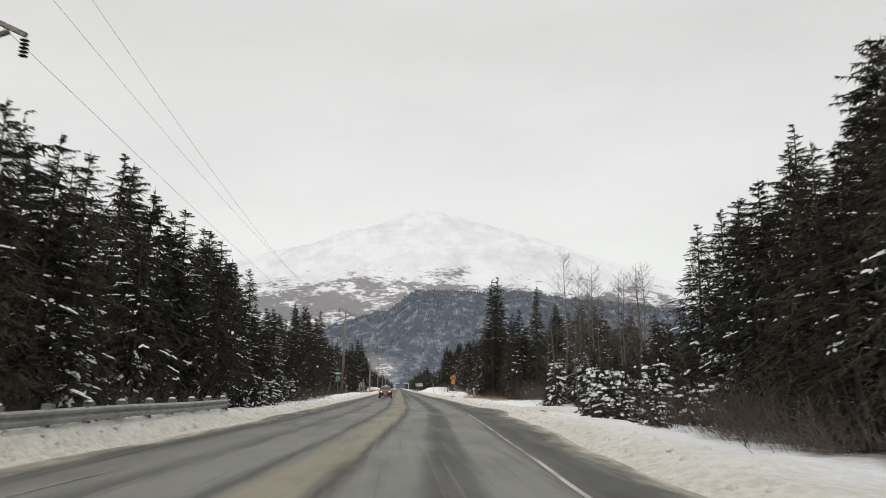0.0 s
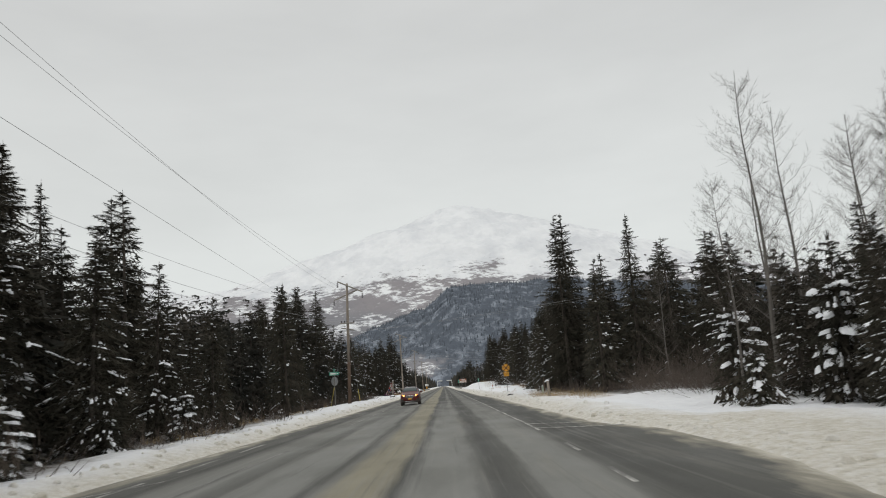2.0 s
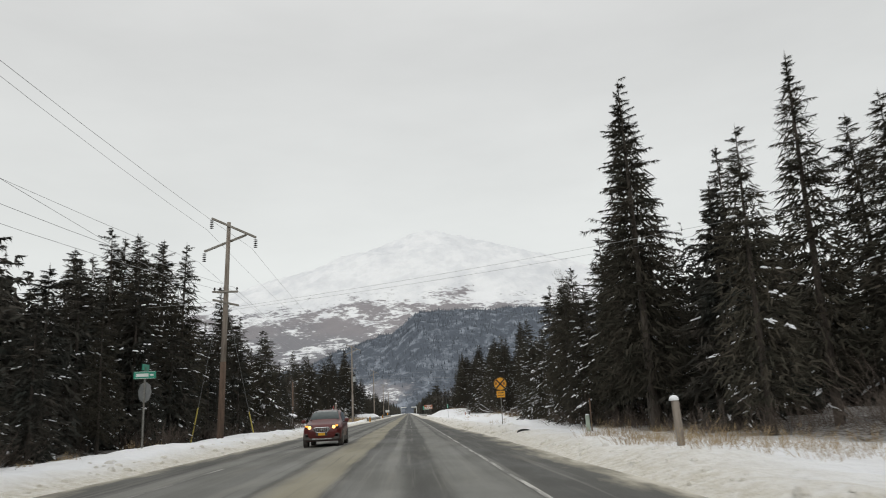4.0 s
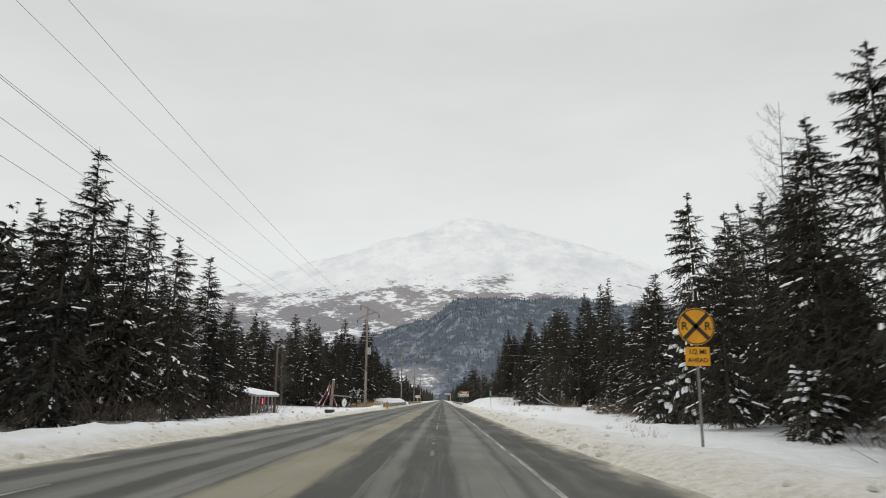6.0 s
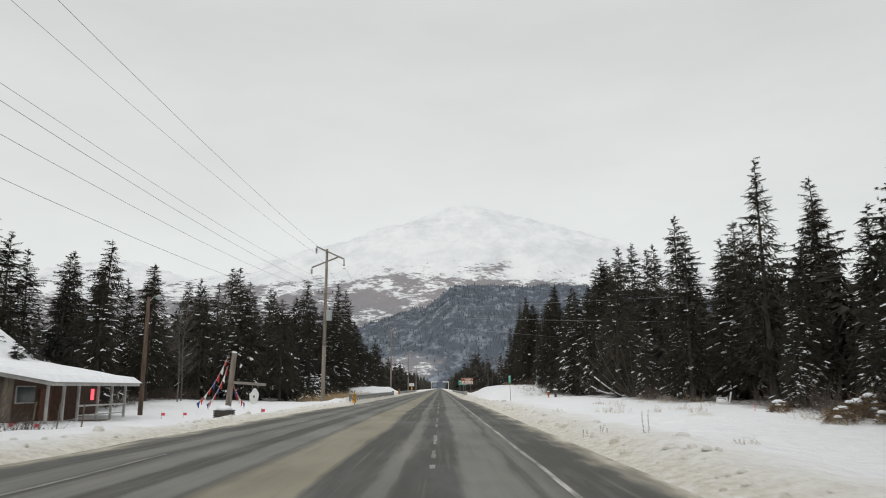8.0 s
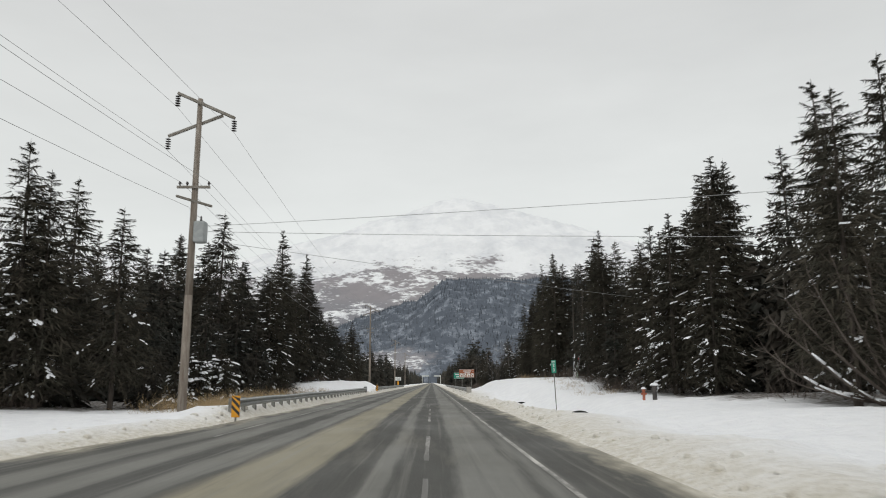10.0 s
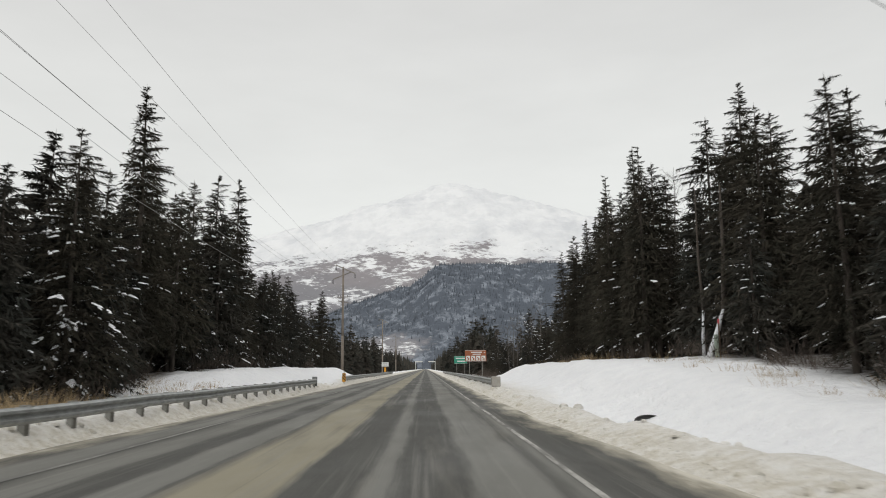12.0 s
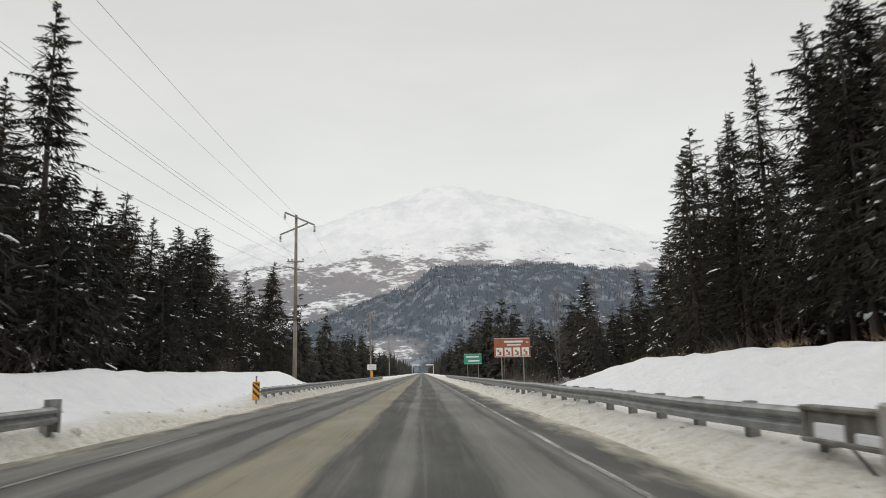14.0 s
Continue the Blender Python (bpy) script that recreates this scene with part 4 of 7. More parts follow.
PLACED += [(-16.7, 262.6, 13.2, "plain2"), (-15.4, 267.6, 15.8, "plain3"), (-17.1, 268.4, 15.5, "plain1"), (-18.3, 285.0, 20.2, "ragged"),
           (-16.9, 290.8, 11.7, "snowy1"), (-20.0, 298.0, 13.0, "plain2"), (-22.3, 317.1, 15.0, "plain1"), (-21.6, 321.3, 15.5, "plain3"),
           (-22.8, 323.5, 16.4, "plain1"), (-15.4, 324.3, 12.4, "plain2"), (-16.6, 330.1, 13.8, "plain3"), (-41.0, 268.0, 20.0, "plain1"),
           (-35.3, 246.0, 16.3, "plain2"), (-17.2, 279.0, 11.0, "plain2"), (-19.5, 274.0, 12.0, "plain1"), (-17.0, 304.0, 9.5, "snowy1"),
           (-17.5, 294.0, 11.5, "plain2"), (-19.5, 306.0, 11.4, "plain1"), (-21.5, 292.0, 12.5, "plain2"), (-18.0, 310.0, 13.7, "plain2")]
PLACED += [(14.9, 37.3, 12.3, "plain1"), (15.1, 42.9, 11.2, "snowy1"), (15.6, 43.6, 11.5, "plain3"), (15.1, 44.7, 11.2, "plain1"),
           (14.6, 46.6, 10.7, "snowy2"), (12.0, 60.7, 5.6, "snowy1"), (24.0, 80.0, 9.0, "snowy2"), (17.6, 97.8, 12.1, "plain2"),
           (15.3, 99.8, 14.7, "slim1"), (18.1, 100.4, 12.3, "plain1"), (13.8, 103.3, 12.0, "plain3"), (10.3, 104.8, 16.0, "slim2"),
           (11.6, 108.9, 17.2, "ragged"), (13.8, 109.7, 9.1, "plain1"), (16.4, 32.5, 15.2, "plain2"), (15.0, 26.5, 15.0, "plain1"),
           (18.0, 35.0, 14.0, "plain1"), (19.0, 40.0, 13.5, "plain3"), (17.3, 29.0, 14.5, "plain2")]
PLACED += [(11.7, 115.4, 11.1, "snowy1"), (13.0, 115.6, 11.7, "plain1"), (10.2, 116.2, 7.1, "snowy2"), (10.8, 122.5, 10.0, "plain2"),
           (12.2, 139.3, 8.3, "snowy1"), (17.1, 150.1, 11.7, "plain3"), (18.1, 153.2, 13.1, "plain1"), (13.6, 153.9, 9.2, "snowy1"),
           (16.6, 154.8, 14.7, "snowy2"), (14.4, 161.3, 7.9, "snowy2"), (16.6, 166.4, 9.8, "plain1"), (18.5, 174.7, 9.2, "plain3"),
           (17.2, 181.8, 13.5, "slim2"), (17.7, 186.5, 11.1, "snowy1"), (23.7, 189.0, 13.1, "plain1"), (24.3, 189.3, 14.8, "plain3"),
           (22.2, 198.3, 12.5, "plain2"), (23.4, 214.5, 18.3, "plain1"), (13.5, 128.5, 7.4, "snowy1"), (13.2, 146.5, 7.0, "young1")]
PLACED += [(23.0, 219.7, 16.5, "plain3"), (24.1, 226.4, 17.2, "plain1"), (15.4, 228.7, 12.1, "snowy1"), (20.6, 232.1, 17.0, "plain2"),
           (26.3, 242.0, 21.0, "plain1"), (19.4, 247.5, 13.0, "plain3"), (16.2, 248.4, 14.1, "plain2"), (17.1, 248.9, 13.8, "plain1"),
           (24.1, 253.2, 16.8, "plain3"), (17.3, 254.6, 14.6, "plain1"), (14.0, 260.3, 15.6, "slim2"), (18.6, 260.4, 17.7, "plain2"),
           (14.4, 262.3, 16.2, "slim1"), (17.8, 266.0, 12.5, "plain1"), (16.3, 273.0, 14.9, "ragged"), (15.8, 277.0, 14.2, "plain3")]
PLACED += [(14.6, 283.1, 13.1, "slim2"), (16.6, 288.2, 15.0, "slim1"), (15.9, 289.9, 13.1, "plain3"), (18.3, 300.8, 9.4, "plain1"),
           (17.6, 301.6, 11.3, "plain3"), (14.5, 268.0, 11.0, "plain2"), (15.5, 240.0, 9.0, "snowy1"), (19.2, 270.0, 16.2, "plain1"), (20.0, 277.5, 17.5, "plain2"), (18.2, 281.5, 15.0, "plain1"), (21.5, 286.0, 16.0, "plain3"),
           (22.0, 264.5, 18.0, "plain1"), (19.2, 236.5, 14.0, "plain2"), (22.3, 238.0, 16.9, "plain1"), (18.5, 224.0, 15.2, "plain2"), (16.0, 220.0, 9.5, "snowy2")]
PLACED += [(7.6, 40.6, 2.0, "shrub1"), (7.9, 43.2, 2.5, "shrub1"), (9.6, 44.8, 2.6, "shrub1"), (9.0, 48.5, 3.6, "young1"),
           (7.1, 37.2, 1.3, "shrub1"), (9.0, 39.0, 2.2, "shrub1"), (11.4, 52.5, 3.5, "young1"), (7.2, 33.6, 1.1, "shrub1"), (10.2, 41.5, 3.6, "young1"), (9.4, 35.6, 1.9, "shrub1"), (10.2, 66.0, 2.5, "young2"), (12.6, 64.5, 5.5, "young1"),
           (11.4, 70.5, 5.0, "young1"), (13.6, 59.0, 3.1, "young2"), (13.0, 41.0, 4.2, "young1"), (11.4, 131.0, 3.0, "young1"), (12.6, 150.0, 3.4, "young2")]
PLACED += [(-12.9, 27.6, 7.9, "snowy2"), (-16.0, 43.3, 12.4, "snowy1"), (-12.4, 36.0, 8.0, "snowy2"), (-12.0, 49.0, 6.2, "snowy1"), (-12.4, 54.0, 7.4, "snowy2"),
           (-12.6, 59.0, 6.6, "snowy1"), (-13.0, 66.0, 7.6, "snowy2"), (-13.6, 73.0, 8.0, "snowy1"), (-14.2, 79.0, 5.7, "snowy2"),
           (13.5, 34.2, 12.0, "slim2"), (14.0, 30.9, 11.9, "plain3"), (13.5, 28.8, 13.0, "plain1"), (12.8, 25.6, 14.5, "plain2"), (13.6, 39.6, 9.6, "snowy2"),
           (11.6, 112.8, 10.8, "plain2"), (13.0, 128.7, 11.8, "plain1"), (13.4, 134.5, 10.6, "plain2"), (12.7, 132.0, 10.9, "plain1"), (14.6, 137.5, 10.2, "plain2"), (15.2, 141.5, 10.9, "plain1"),
           (14.0, 64.6, 6.8, "snowy1"), (13.0, 63.0, 5.2, "snowy2"), (12.5, 67.5, 5.6, "snowy1"),
           (20.0, 95.0, 11.9, "plain2"), (21.5, 94.0, 11.5, "plain1"), (23.0, 93.0, 6.3, "plain2"), (19.4, 92.5, 10.0, "plain2"), (25.0, 92.0, 6.1, "plain1")]
PLACED += [(9.6, 26.6, 8.5, "plain2"), (10.4, 29.6, 8.2, "plain1"), (8.7, 24.0, 7.4, "plain3"), (9.0, 21.8, 9.1, "plain2"), (11.6, 33.5, 8.4, "plain1")]
PLACED += [(-13.0, 221.0, 3.6, "young1"), (-12.3, 224.2, 2.8, "young2"), (-13.4, 227.0, 4.0, "young1"), (-12.6, 216.5, 2.6, "young2"),
           (-16.5, 258.0, 14.0, "plain2"), (-18.5, 262.0, 14.5, "plain1"), (-15.8, 271.8, 13.5, "plain2"), (-14.4, 257.0, 12.0, "plain2"),
           (-27.0, 190.0, 7.3, "plain2"), (-24.0, 196.0, 9.6, "plain1"), (-30.0, 192.0, 12.8, "plain2"), (-22.0, 200.0, 10.9, "plain2"), (-26.0, 199.5, 10.3, "plain1")]
PLACED += [(17.0, 222.3, 13.6, "plain2"), (17.2, 225.8, 12.6, "plain1"), (15.9, 232.5, 11.0, "plain2"), (17.0, 236.9, 12.6, "plain2"), (15.0, 260.9, 14.7, "plain1"),
           (15.7, 278.4, 15.3, "plain1"), (16.2, 275.0, 15.0, "plain2"), (14.6, 271.0, 13.5, "plain3"), (15.5, 282.1, 15.3, "slim1"),
           (14.6, 284.6, 12.3, "slim2"), (14.2, 288.2, 13.0, "slim2"), (17.0, 284.0, 11.2, "plain3")]
PLACED += [(-10.9, 44.0, 2.2, "young1"), (-10.6, 50.5, 1.8, "young2"), (-10.8, 56.5, 2.4, "young1"), (-11.0, 62.5, 2.0, "young2"), (-11.3, 70.0, 2.6, "young1"), (-11.6, 76.5, 2.2, "young2"),
           (-10.7, 47.2, 1.6, "young2"), (-10.6, 53.4, 1.5, "young1"), (12.2, 57.0, 3.2, "young2"), (13.8, 55.5, 2.8, "young1"), (15.2, 58.0, 4.3, "young2")]
PLACED += [(-11.2, 23.3, 7.8, "plain1"), (-11.4, 26.3, 8.0, "plain3"), (-11.0, 27.3, 7.9, "snowy1"), (-11.1, 43.3, 8.6, "plain2"), (-12.0, 63.6, 7.3, "snowy2"), (-11.3, 73.6, 6.4, "plain3"), (-11.6, 90.6, 9.2, "plain1"), (11.7, 97.6, 10.7, "plain3"), (15.5, 81.6, 9.3, "snowy1"), (-14.6, 109.5, 6.6, "plain2"), (-14.2, 147.5, 9.9, "snowy2"), (13.3, 106.5, 6.0, "plain3"), (16.5, 146.9, 12.0, "plain3")]
PLACED += [(14.9, 204.7, 12.1, "plain1"), (18.6, 171.7, 11.2, "plain3"), (16.3, 164.7, 10.1, "snowy1"), (15.0, 160.7, 8.1, "plain2"), (14.9, 158.7, 8.3, "snowy2"), (-29.5, 202.9, 12.5, "plain3"), (-21.3, 209.9, 10.5, "plain1"), (-20.2, 210.9, 10.9, "plain3"), (-18.7, 212.9, 12.7, "snowy1"), (-15.1, 214.9, 10.0, "plain2"), (15.0, 223.9, 11.8, "snowy2"), (16.4, 207.9, 13.8, "plain3"), (14.8, 186.9, 10.2, "plain1"), (16.6, 185.4, 9.9, "plain3")]
PLACED += [(17.6, 178.6, 8.4, "plain1"), (17.0, 183.4, 10.4, "plain3"), (17.2, 252.2, 16.8, "ragged"), (14.6, 239.2, 11.7, "plain2"), (18.2, 224.2, 15.6, "snowy2"), (-20.8, 258.7, 14.5, "plain3"), (-14.4, 270.5, 12.1, "plain1"), (-21.3, 286.5, 16.9, "ragged"), (-18.8, 306.5, 13.0, "snowy1"), (-15.5, 306.5, 9.6, "plain2"), (14.4, 293.5, 7.8, "snowy2"), (16.1, 292.5, 15.6, "plain3"), (14.8, 266.5, 14.2, "plain3")]
PLACED += [(-14.4, 282.6, 8.3, "plain1"), (-16.7, 294.6, 11.2, "plain3"), (-15.7, 315.6, 10.7, "snowy1"), (9.7, 315.6, 6.0, "plain2"), (14.3, 313.6, 9.3, "snowy2"), (13.8, 296.6, 7.6, "plain3"), (14.4, 273.6, 13.7, "slim1")]
PLACED += [(-20.5, 119.0, 12.3, "plain2"), (-21.5, 124.0, 13.0, "plain1"), (-16.8, 120.5, 11.6, "snowy1"), (-19.0, 116.0, 11.4, "plain3"), (-22.5, 129.0, 12.6, "plain2"), (-31.0, 196.0, 12.6, "plain1"), (-33.5, 191.0, 12.8, "plain3"), (-36.0, 200.0, 14.0, "plain2"), (-34.5, 205.0, 13.0, "snowy1"), (14.0, 268.5, 15.8, "slim2"), (15.2, 274.5, 15.5, "plain3"), (16.0, 268.3, 15.2, "plain1")]
PLACED += [(14.9, 174.6, 4.4, "snowy1"), (16.2, 176.5, 6.0, "snowy2"), (16.0, 192.5, 6.2, "snowy1"), (15.4, 198.5, 6.0, "snowy2"), (15.9, 188.6, 5.2, "snowy2"), (16.4, 171.5, 4.4, "snowy2"), (17.0, 195.5, 7.5, "snowy1")]
rnd = random.Random(5)
for x, y, h, key in PLACED:
    model, mh = models[key]
    stand(model, mh, x, y, h - gz(x, y) + 0.1, rnd.uniform(0, 6.28))


def open_ground(x, y):
    """Where no wood grows: the verge, the clearing round the hut, and beside the side road."""
    lane = x - float(road_x(y))
    if lane < 0:
        return lane > float(wood_rim(y, True)) - 0.5
    return lane < float(wood_rim(y, False)) + (2.5 if 52 < y < 92 else 0.8)


STRETCH = np.arange(35, 306, 15)
CANOPY = {True: ((11, 11.5, 10.5, 7, 8, 11, 11.5, 9.5, 8, 6.5, 8.5, 10.5, 9.5, 11, 12.5, 14, 13, 10, 10), (15, 14, 14, 13, 12, 12, 14, 14, 13, 12, 11.5, 11.5, 11, 12, 13, 15, 16, 15, 14)),
          False: ((10, 4.3, 5.5, 9, 11, 12, 10.5, 9, 7.5, 9, 10, 10.5, 10, 11, 11.8, 11.5, 12.2, 8, 6), (15, 14, 9, 7.5, 11, 14, 14, 14, 13, 11, 12, 13, 14, 14, 14, 15, 15, 11, 8.5))}


def wood_height(x, y):
    """Height of the wood behind the placed trees, at its rim and deeper in."""
    rim_h, deep_h = (float(np.interp(y, STRETCH, v)) for v in CANOPY[x < 0])
    return (rim_h + (deep_h - rim_h) * float(smooth(3, 13, wooded(x, y)))) * rnd.uniform(0.74, 0.97)


taken = [(x, y) for x, y, *_ in PLACED]
fills, deep_wood, far_wood = [], [], []
for k in range(14000):
    y = rnd.uniform(2, 345)
    sgn = rnd.choice((-1, 1))
    deep = rnd.random() ** 1.4 * 24
    x = sgn * ((12.2 if sgn < 0 else 11.0) + deep) + float(road_x(y))
    if open_ground(x, y) or (sgn > 0 and 60 < y < 95 and x < 20) or (-22 < x < 0 and 164 < y < 178):
        continue
    need = 1.4 + 0.03 * deep + (0.5 if y > 320 else 0)
    if any(abs(x - a) < need and abs(y - c) < need and (x - a) ** 2 + (y - c) ** 2 < need * need for a, c in taken):
        continue
    taken.append((x, y))
    h = wood_height(x, y)
    if float(wooded(x, y)) < 2.0:
        h *= rnd.uniform(0.55, 0.9)
    (fills if float(wooded(x, y)) < 5 and y < 330 and len(fills) < 140 else deep_wood).append((x, y, h))
    if len(deep_wood) > 520:
        break
for x, y, h in fills:
    key = rnd.choice(("back1", "back2", "back3"))
    model, mh = models[key]
    stand(model, mh, x, y, h, rnd.uniform(0, 6.28))
low = [spruce_parts(70 + k, 12, spread=0.25, heart=0.8, snow=0.2, start=0.04, gap=1.15, stations=3, twig=1.0, thick=0.12, sparse=0.05, lumps=False)[1:] for k in range(4)]
low += [spruce_parts(80 + k, 12, spread=0.2, heart=0.45, snow=0.1, start=0.04, gap=2.0, stations=2, twig=1.7, thick=0.22, lumps=False)[1:] for k in range(3)]
for k in range(230):
    y = 345 + 330 * rnd.random() ** 1.2
    sgn = rnd.choice((-1, 1))
    x = sgn * ((15.5 if sgn < 0 else 9.5) + rnd.random() ** 1.7 * 34)
    far_wood.append((x, y, rnd.uniform(7.5, 13)))
parts_v, parts_f, snow_v, snow_f, nv, ns = [], [], [], [], 0, 0
for x, y, h in deep_wood + far_wood:
    (cv, cf), (sv, sf) = low[rnd.randrange(4) if y < 345 and float(wooded(x, y)) < 6 else rnd.randrange(4, 7)]
    t, k = rnd.uniform(0, 6.28), h / 12
    turn = np.array([[math.cos(t), math.sin(t), 0], [-math.sin(t), math.cos(t), 0], [0, 0, 1]]) * k
    at = np.array([x, y, gz(x, y) - 0.1])
    parts_v.append(cv @ turn + at); parts_f.append(cf + nv); nv += len(cv)
    if len(sf):
        snow_v.append(sv @ turn + at); snow_f.append(sf + ns); ns += len(sv)
tagged(new("spruce_wood", array_mesh("spruce_wood", np.concatenate(parts_v), np.concatenate(parts_f), M_NEEDLE_FAR)), "dense dark spruce wood behind the roadside trees", "woods", kind="stuff")
tagged(new("wood_snow", array_mesh("wood_snow", np.concatenate(snow_v), np.concatenate(snow_f), M_SNOW)), "patches of snow caught in the spruce wood", "snow", kind="stuff")
for model, mh in models.values():
    for o in (*model.children_recursive, model):
        bpy.data.objects.remove(o)


def far_tree_arrays(pts, seed, rings=6, sides=7):
    """Many distant spruces in one mesh: stacked ragged cones."""
    r = np.random.RandomState(seed)
    V, F, k = [], [], 0
    for x, y, z, h, w in pts:
        for j in range(rings):
            u = j / rings
            z0, z1 = z + h * (0.04 + 0.96 * u * 0.94), z + h * min(1.0, 0.04 + 0.96 * (u * 0.94 + 1.75 / rings))
            rad = w * (1 - u) ** 0.9 + 0.04 * w
            t = np.linspace(0, 2 * math.pi, sides, endpoint=False) + r.uniform(0, 6)
            rr = rad * r.uniform(0.55, 1.2, sides)
            V.append(np.stack([x + rr * np.cos(t), y + rr * np.sin(t), np.full(sides, z0) - r.uniform(0, 0.35, sides) * rad], -1))
            V.append(np.array([[x, y, z1]]))
            i = np.arange(sides)
            F.append(np.stack([k + i, k + (i + 1) % sides, np.full(sides, k + sides)], -1))
            k += sides + 1
    return np.concatenate(V), np.concatenate(F)


rnp = np.random.RandomState(8)
pts = []
for k in range(800):
    y = 640 + 900 * rnp.rand() ** 1.3
    sg = rnp.choice((-1, 1))
    x = sg * ((16 if sg < 0 else 9.5) + rnp.rand() ** 1.5 * 60)
    h = rnp.uniform(8, 14)
    pts.append((x, y, -0.2, h, h * 0.16))
for k in range(700):
    x = rnp.choice((-1, 1)) * rnp.uniform(46, 120)
    h = rnp.uniform(9, 14)
    pts.append((x, rnp.uniform(-20, 520), 0, h, h * 0.17))
tagged(new("far_woods", array_mesh("far_woods", *far_tree_arrays(pts, 9), M_NEEDLE_FAR)), "dense dark spruce woods along the valley floor", "woods", kind="stuff")
# needle colours lightened towards blue to hold the haze of distance
M_HILL = mat("hazy_foothill_spruce", (0.058, 0.070, 0.088), (0.094, 0.108, 0.128), scale=0.004, rough=0.9, where="Object")
hx, hy = rnp.uniform(-850, 1700, 26000), rnp.uniform(1780, 3150, 26000)
hz = foothill_z(hx, hy)
gl = np.exp(-(((hx + 130) / 210) ** 2 + ((hy - 2080) / 190) ** 2) * 1.2)
keep = (mountain_z(hx, hy) < hz + 4) & (hx + 0.2 * (hy - 2500) > -640 + 130 * rnp.randn(26000))
keep &= rnp.rand(26000) > 0.97 * gl + 0.25 * (0.5 + 0.5 * wave(hx, hy, 260, 51))
pts = [(x, y, z - 1, h, h * 0.17) for x, y, z, h in zip(hx[keep], hy[keep], hz[keep], rnp.uniform(7, 14, int(keep.sum())))][:9500]
tagged(new("foothill_forest", array_mesh("foothill_forest", *far_tree_arrays(pts, 10, 2, 5), M_HILL)), "spruce forest covering the foothill, coloured blue-grey for distance haze", "forest", kind="stuff")


def bare_tree(seed, h, n=64, group="bare poplars by the side road"):
    """A leafless poplar: a pale tapering trunk, steep limbs and fine twigs."""
    r = np.random.RandomState(seed)
    bx, by = r.uniform(-0.018, 0.018, 2)
    axis = lambda z: np.array([bx * z + 0.08 * math.sin(z * 0.7 + seed), by * z + 0.06 * math.cos(z * 0.6), z])  # noqa: E731
    t = thing("bare_poplar_tree", "leafless pale-barked poplar with fine upright twigs", "bare tree", group)
    tb = Build()
    zs = np.linspace(-0.3, h, 10)
    tb.tube([axis(z) for z in zs], [max(0.008, 0.0072 * h * (1 - max(z, 0) / h) ** 0.8) for z in zs], 7, False)
    part("trunk", tb, M_BIRCH, t, smooth=True)
    lb = Build()
    B, W, L, R = [], [], [], []
    for k in range(n):
        z = h * r.uniform(0.22, 0.96)
        az, ln = r.uniform(0, 6.283), h * 0.20 * (1.15 - z / h) * r.uniform(0.6, 1.3) + 0.25
        d = np.array([math.cos(az), math.sin(az), 0])
        s = np.linspace(0, 1, 5)
        path = axis(z) + d * (ln * s)[:, None] * 0.85 + np.array([0, 0, 1.0]) * (ln * (0.42 * s + 0.38 * s ** 2))[:, None] + r.randn(5, 3) * 0.02 * ln
        lb.tube([p for p in path], [0.014 * (1 - z / h) + 0.006, 0.008, 0.006, 0.004, 0.002], 4, False)
        for q in range(16):
            u = r.uniform(0.25, 1.0)
            p = path[0] * (1 - u) + path[-1] * u if u < 0.1 else np.array([np.interp(u, s, path[:, c]) for c in range(3)])
            B.append(p); W.append(unit(np.array([d * 0.5 + r.randn(3) * 0.5 + [0, 0, 0.75]]))[0]); L.append(ln * r.uniform(0.18, 0.5)); R.append(0.007)
    part("branchwork", lb, M_BIRCH, t)
    part("fine_branching", array_mesh("fine_branching", *spikes(np.array(B), np.array(W), np.array(L), np.array(R)), M_TWIG), None, t, "fine grey-brown twigs")["kind"] = "stuff"
    return t


for k, (x, y, h) in enumerate(((11.9, 67.9, 13.1), (12.9, 67.8, 11.4), (11.0, 69.2, 9.0), (10.1, 52.8, 9.4), (10.9, 54.2, 8.4), (9.5, 54.8, 7.6), (20.7, 75.4, 13.2), (18.6, 69.0, 11.5),
                               (16.5, 78, 12.5), (17.0, 69.3, 11.4), (16.0, 65.4, 10.9), (18.4, 67.0, 11.8), (11.8, 124.6, 10.6), (13.2, 127.4, 9.0), (13.8, 135.8, 13.0), (17.0, 262.5, 13), (-19.6, 200.0, 7.5), (-20.4, 203.0, 8.5), (15.5, 93.0, 9.0))):
    t = bare_tree(60 + k, h)
    t.matrix_basis = Matrix.Translation((x, y, gz(x, y) - 0.1))
for k, (x, y, h) in enumerate(((11.2, 312, 7.5), (12.6, 318, 8.5), (10.4, 325, 7.0), (13.5, 307, 8.8), (15.0, 316, 10.0), (12.0, 333, 8.6), (17.2, 322, 10.5), (14.4, 328, 9.5), (10.0, 341, 7.4), (19.0, 312, 9.5), (16.2, 338, 10.2), (21.0, 326, 10.8))):
    t = bare_tree(90 + k, h, 34, "bare poplars in the thin wood")
    t.matrix_basis = Matrix.Translation((x, y, gz(x, y) - 0.1))


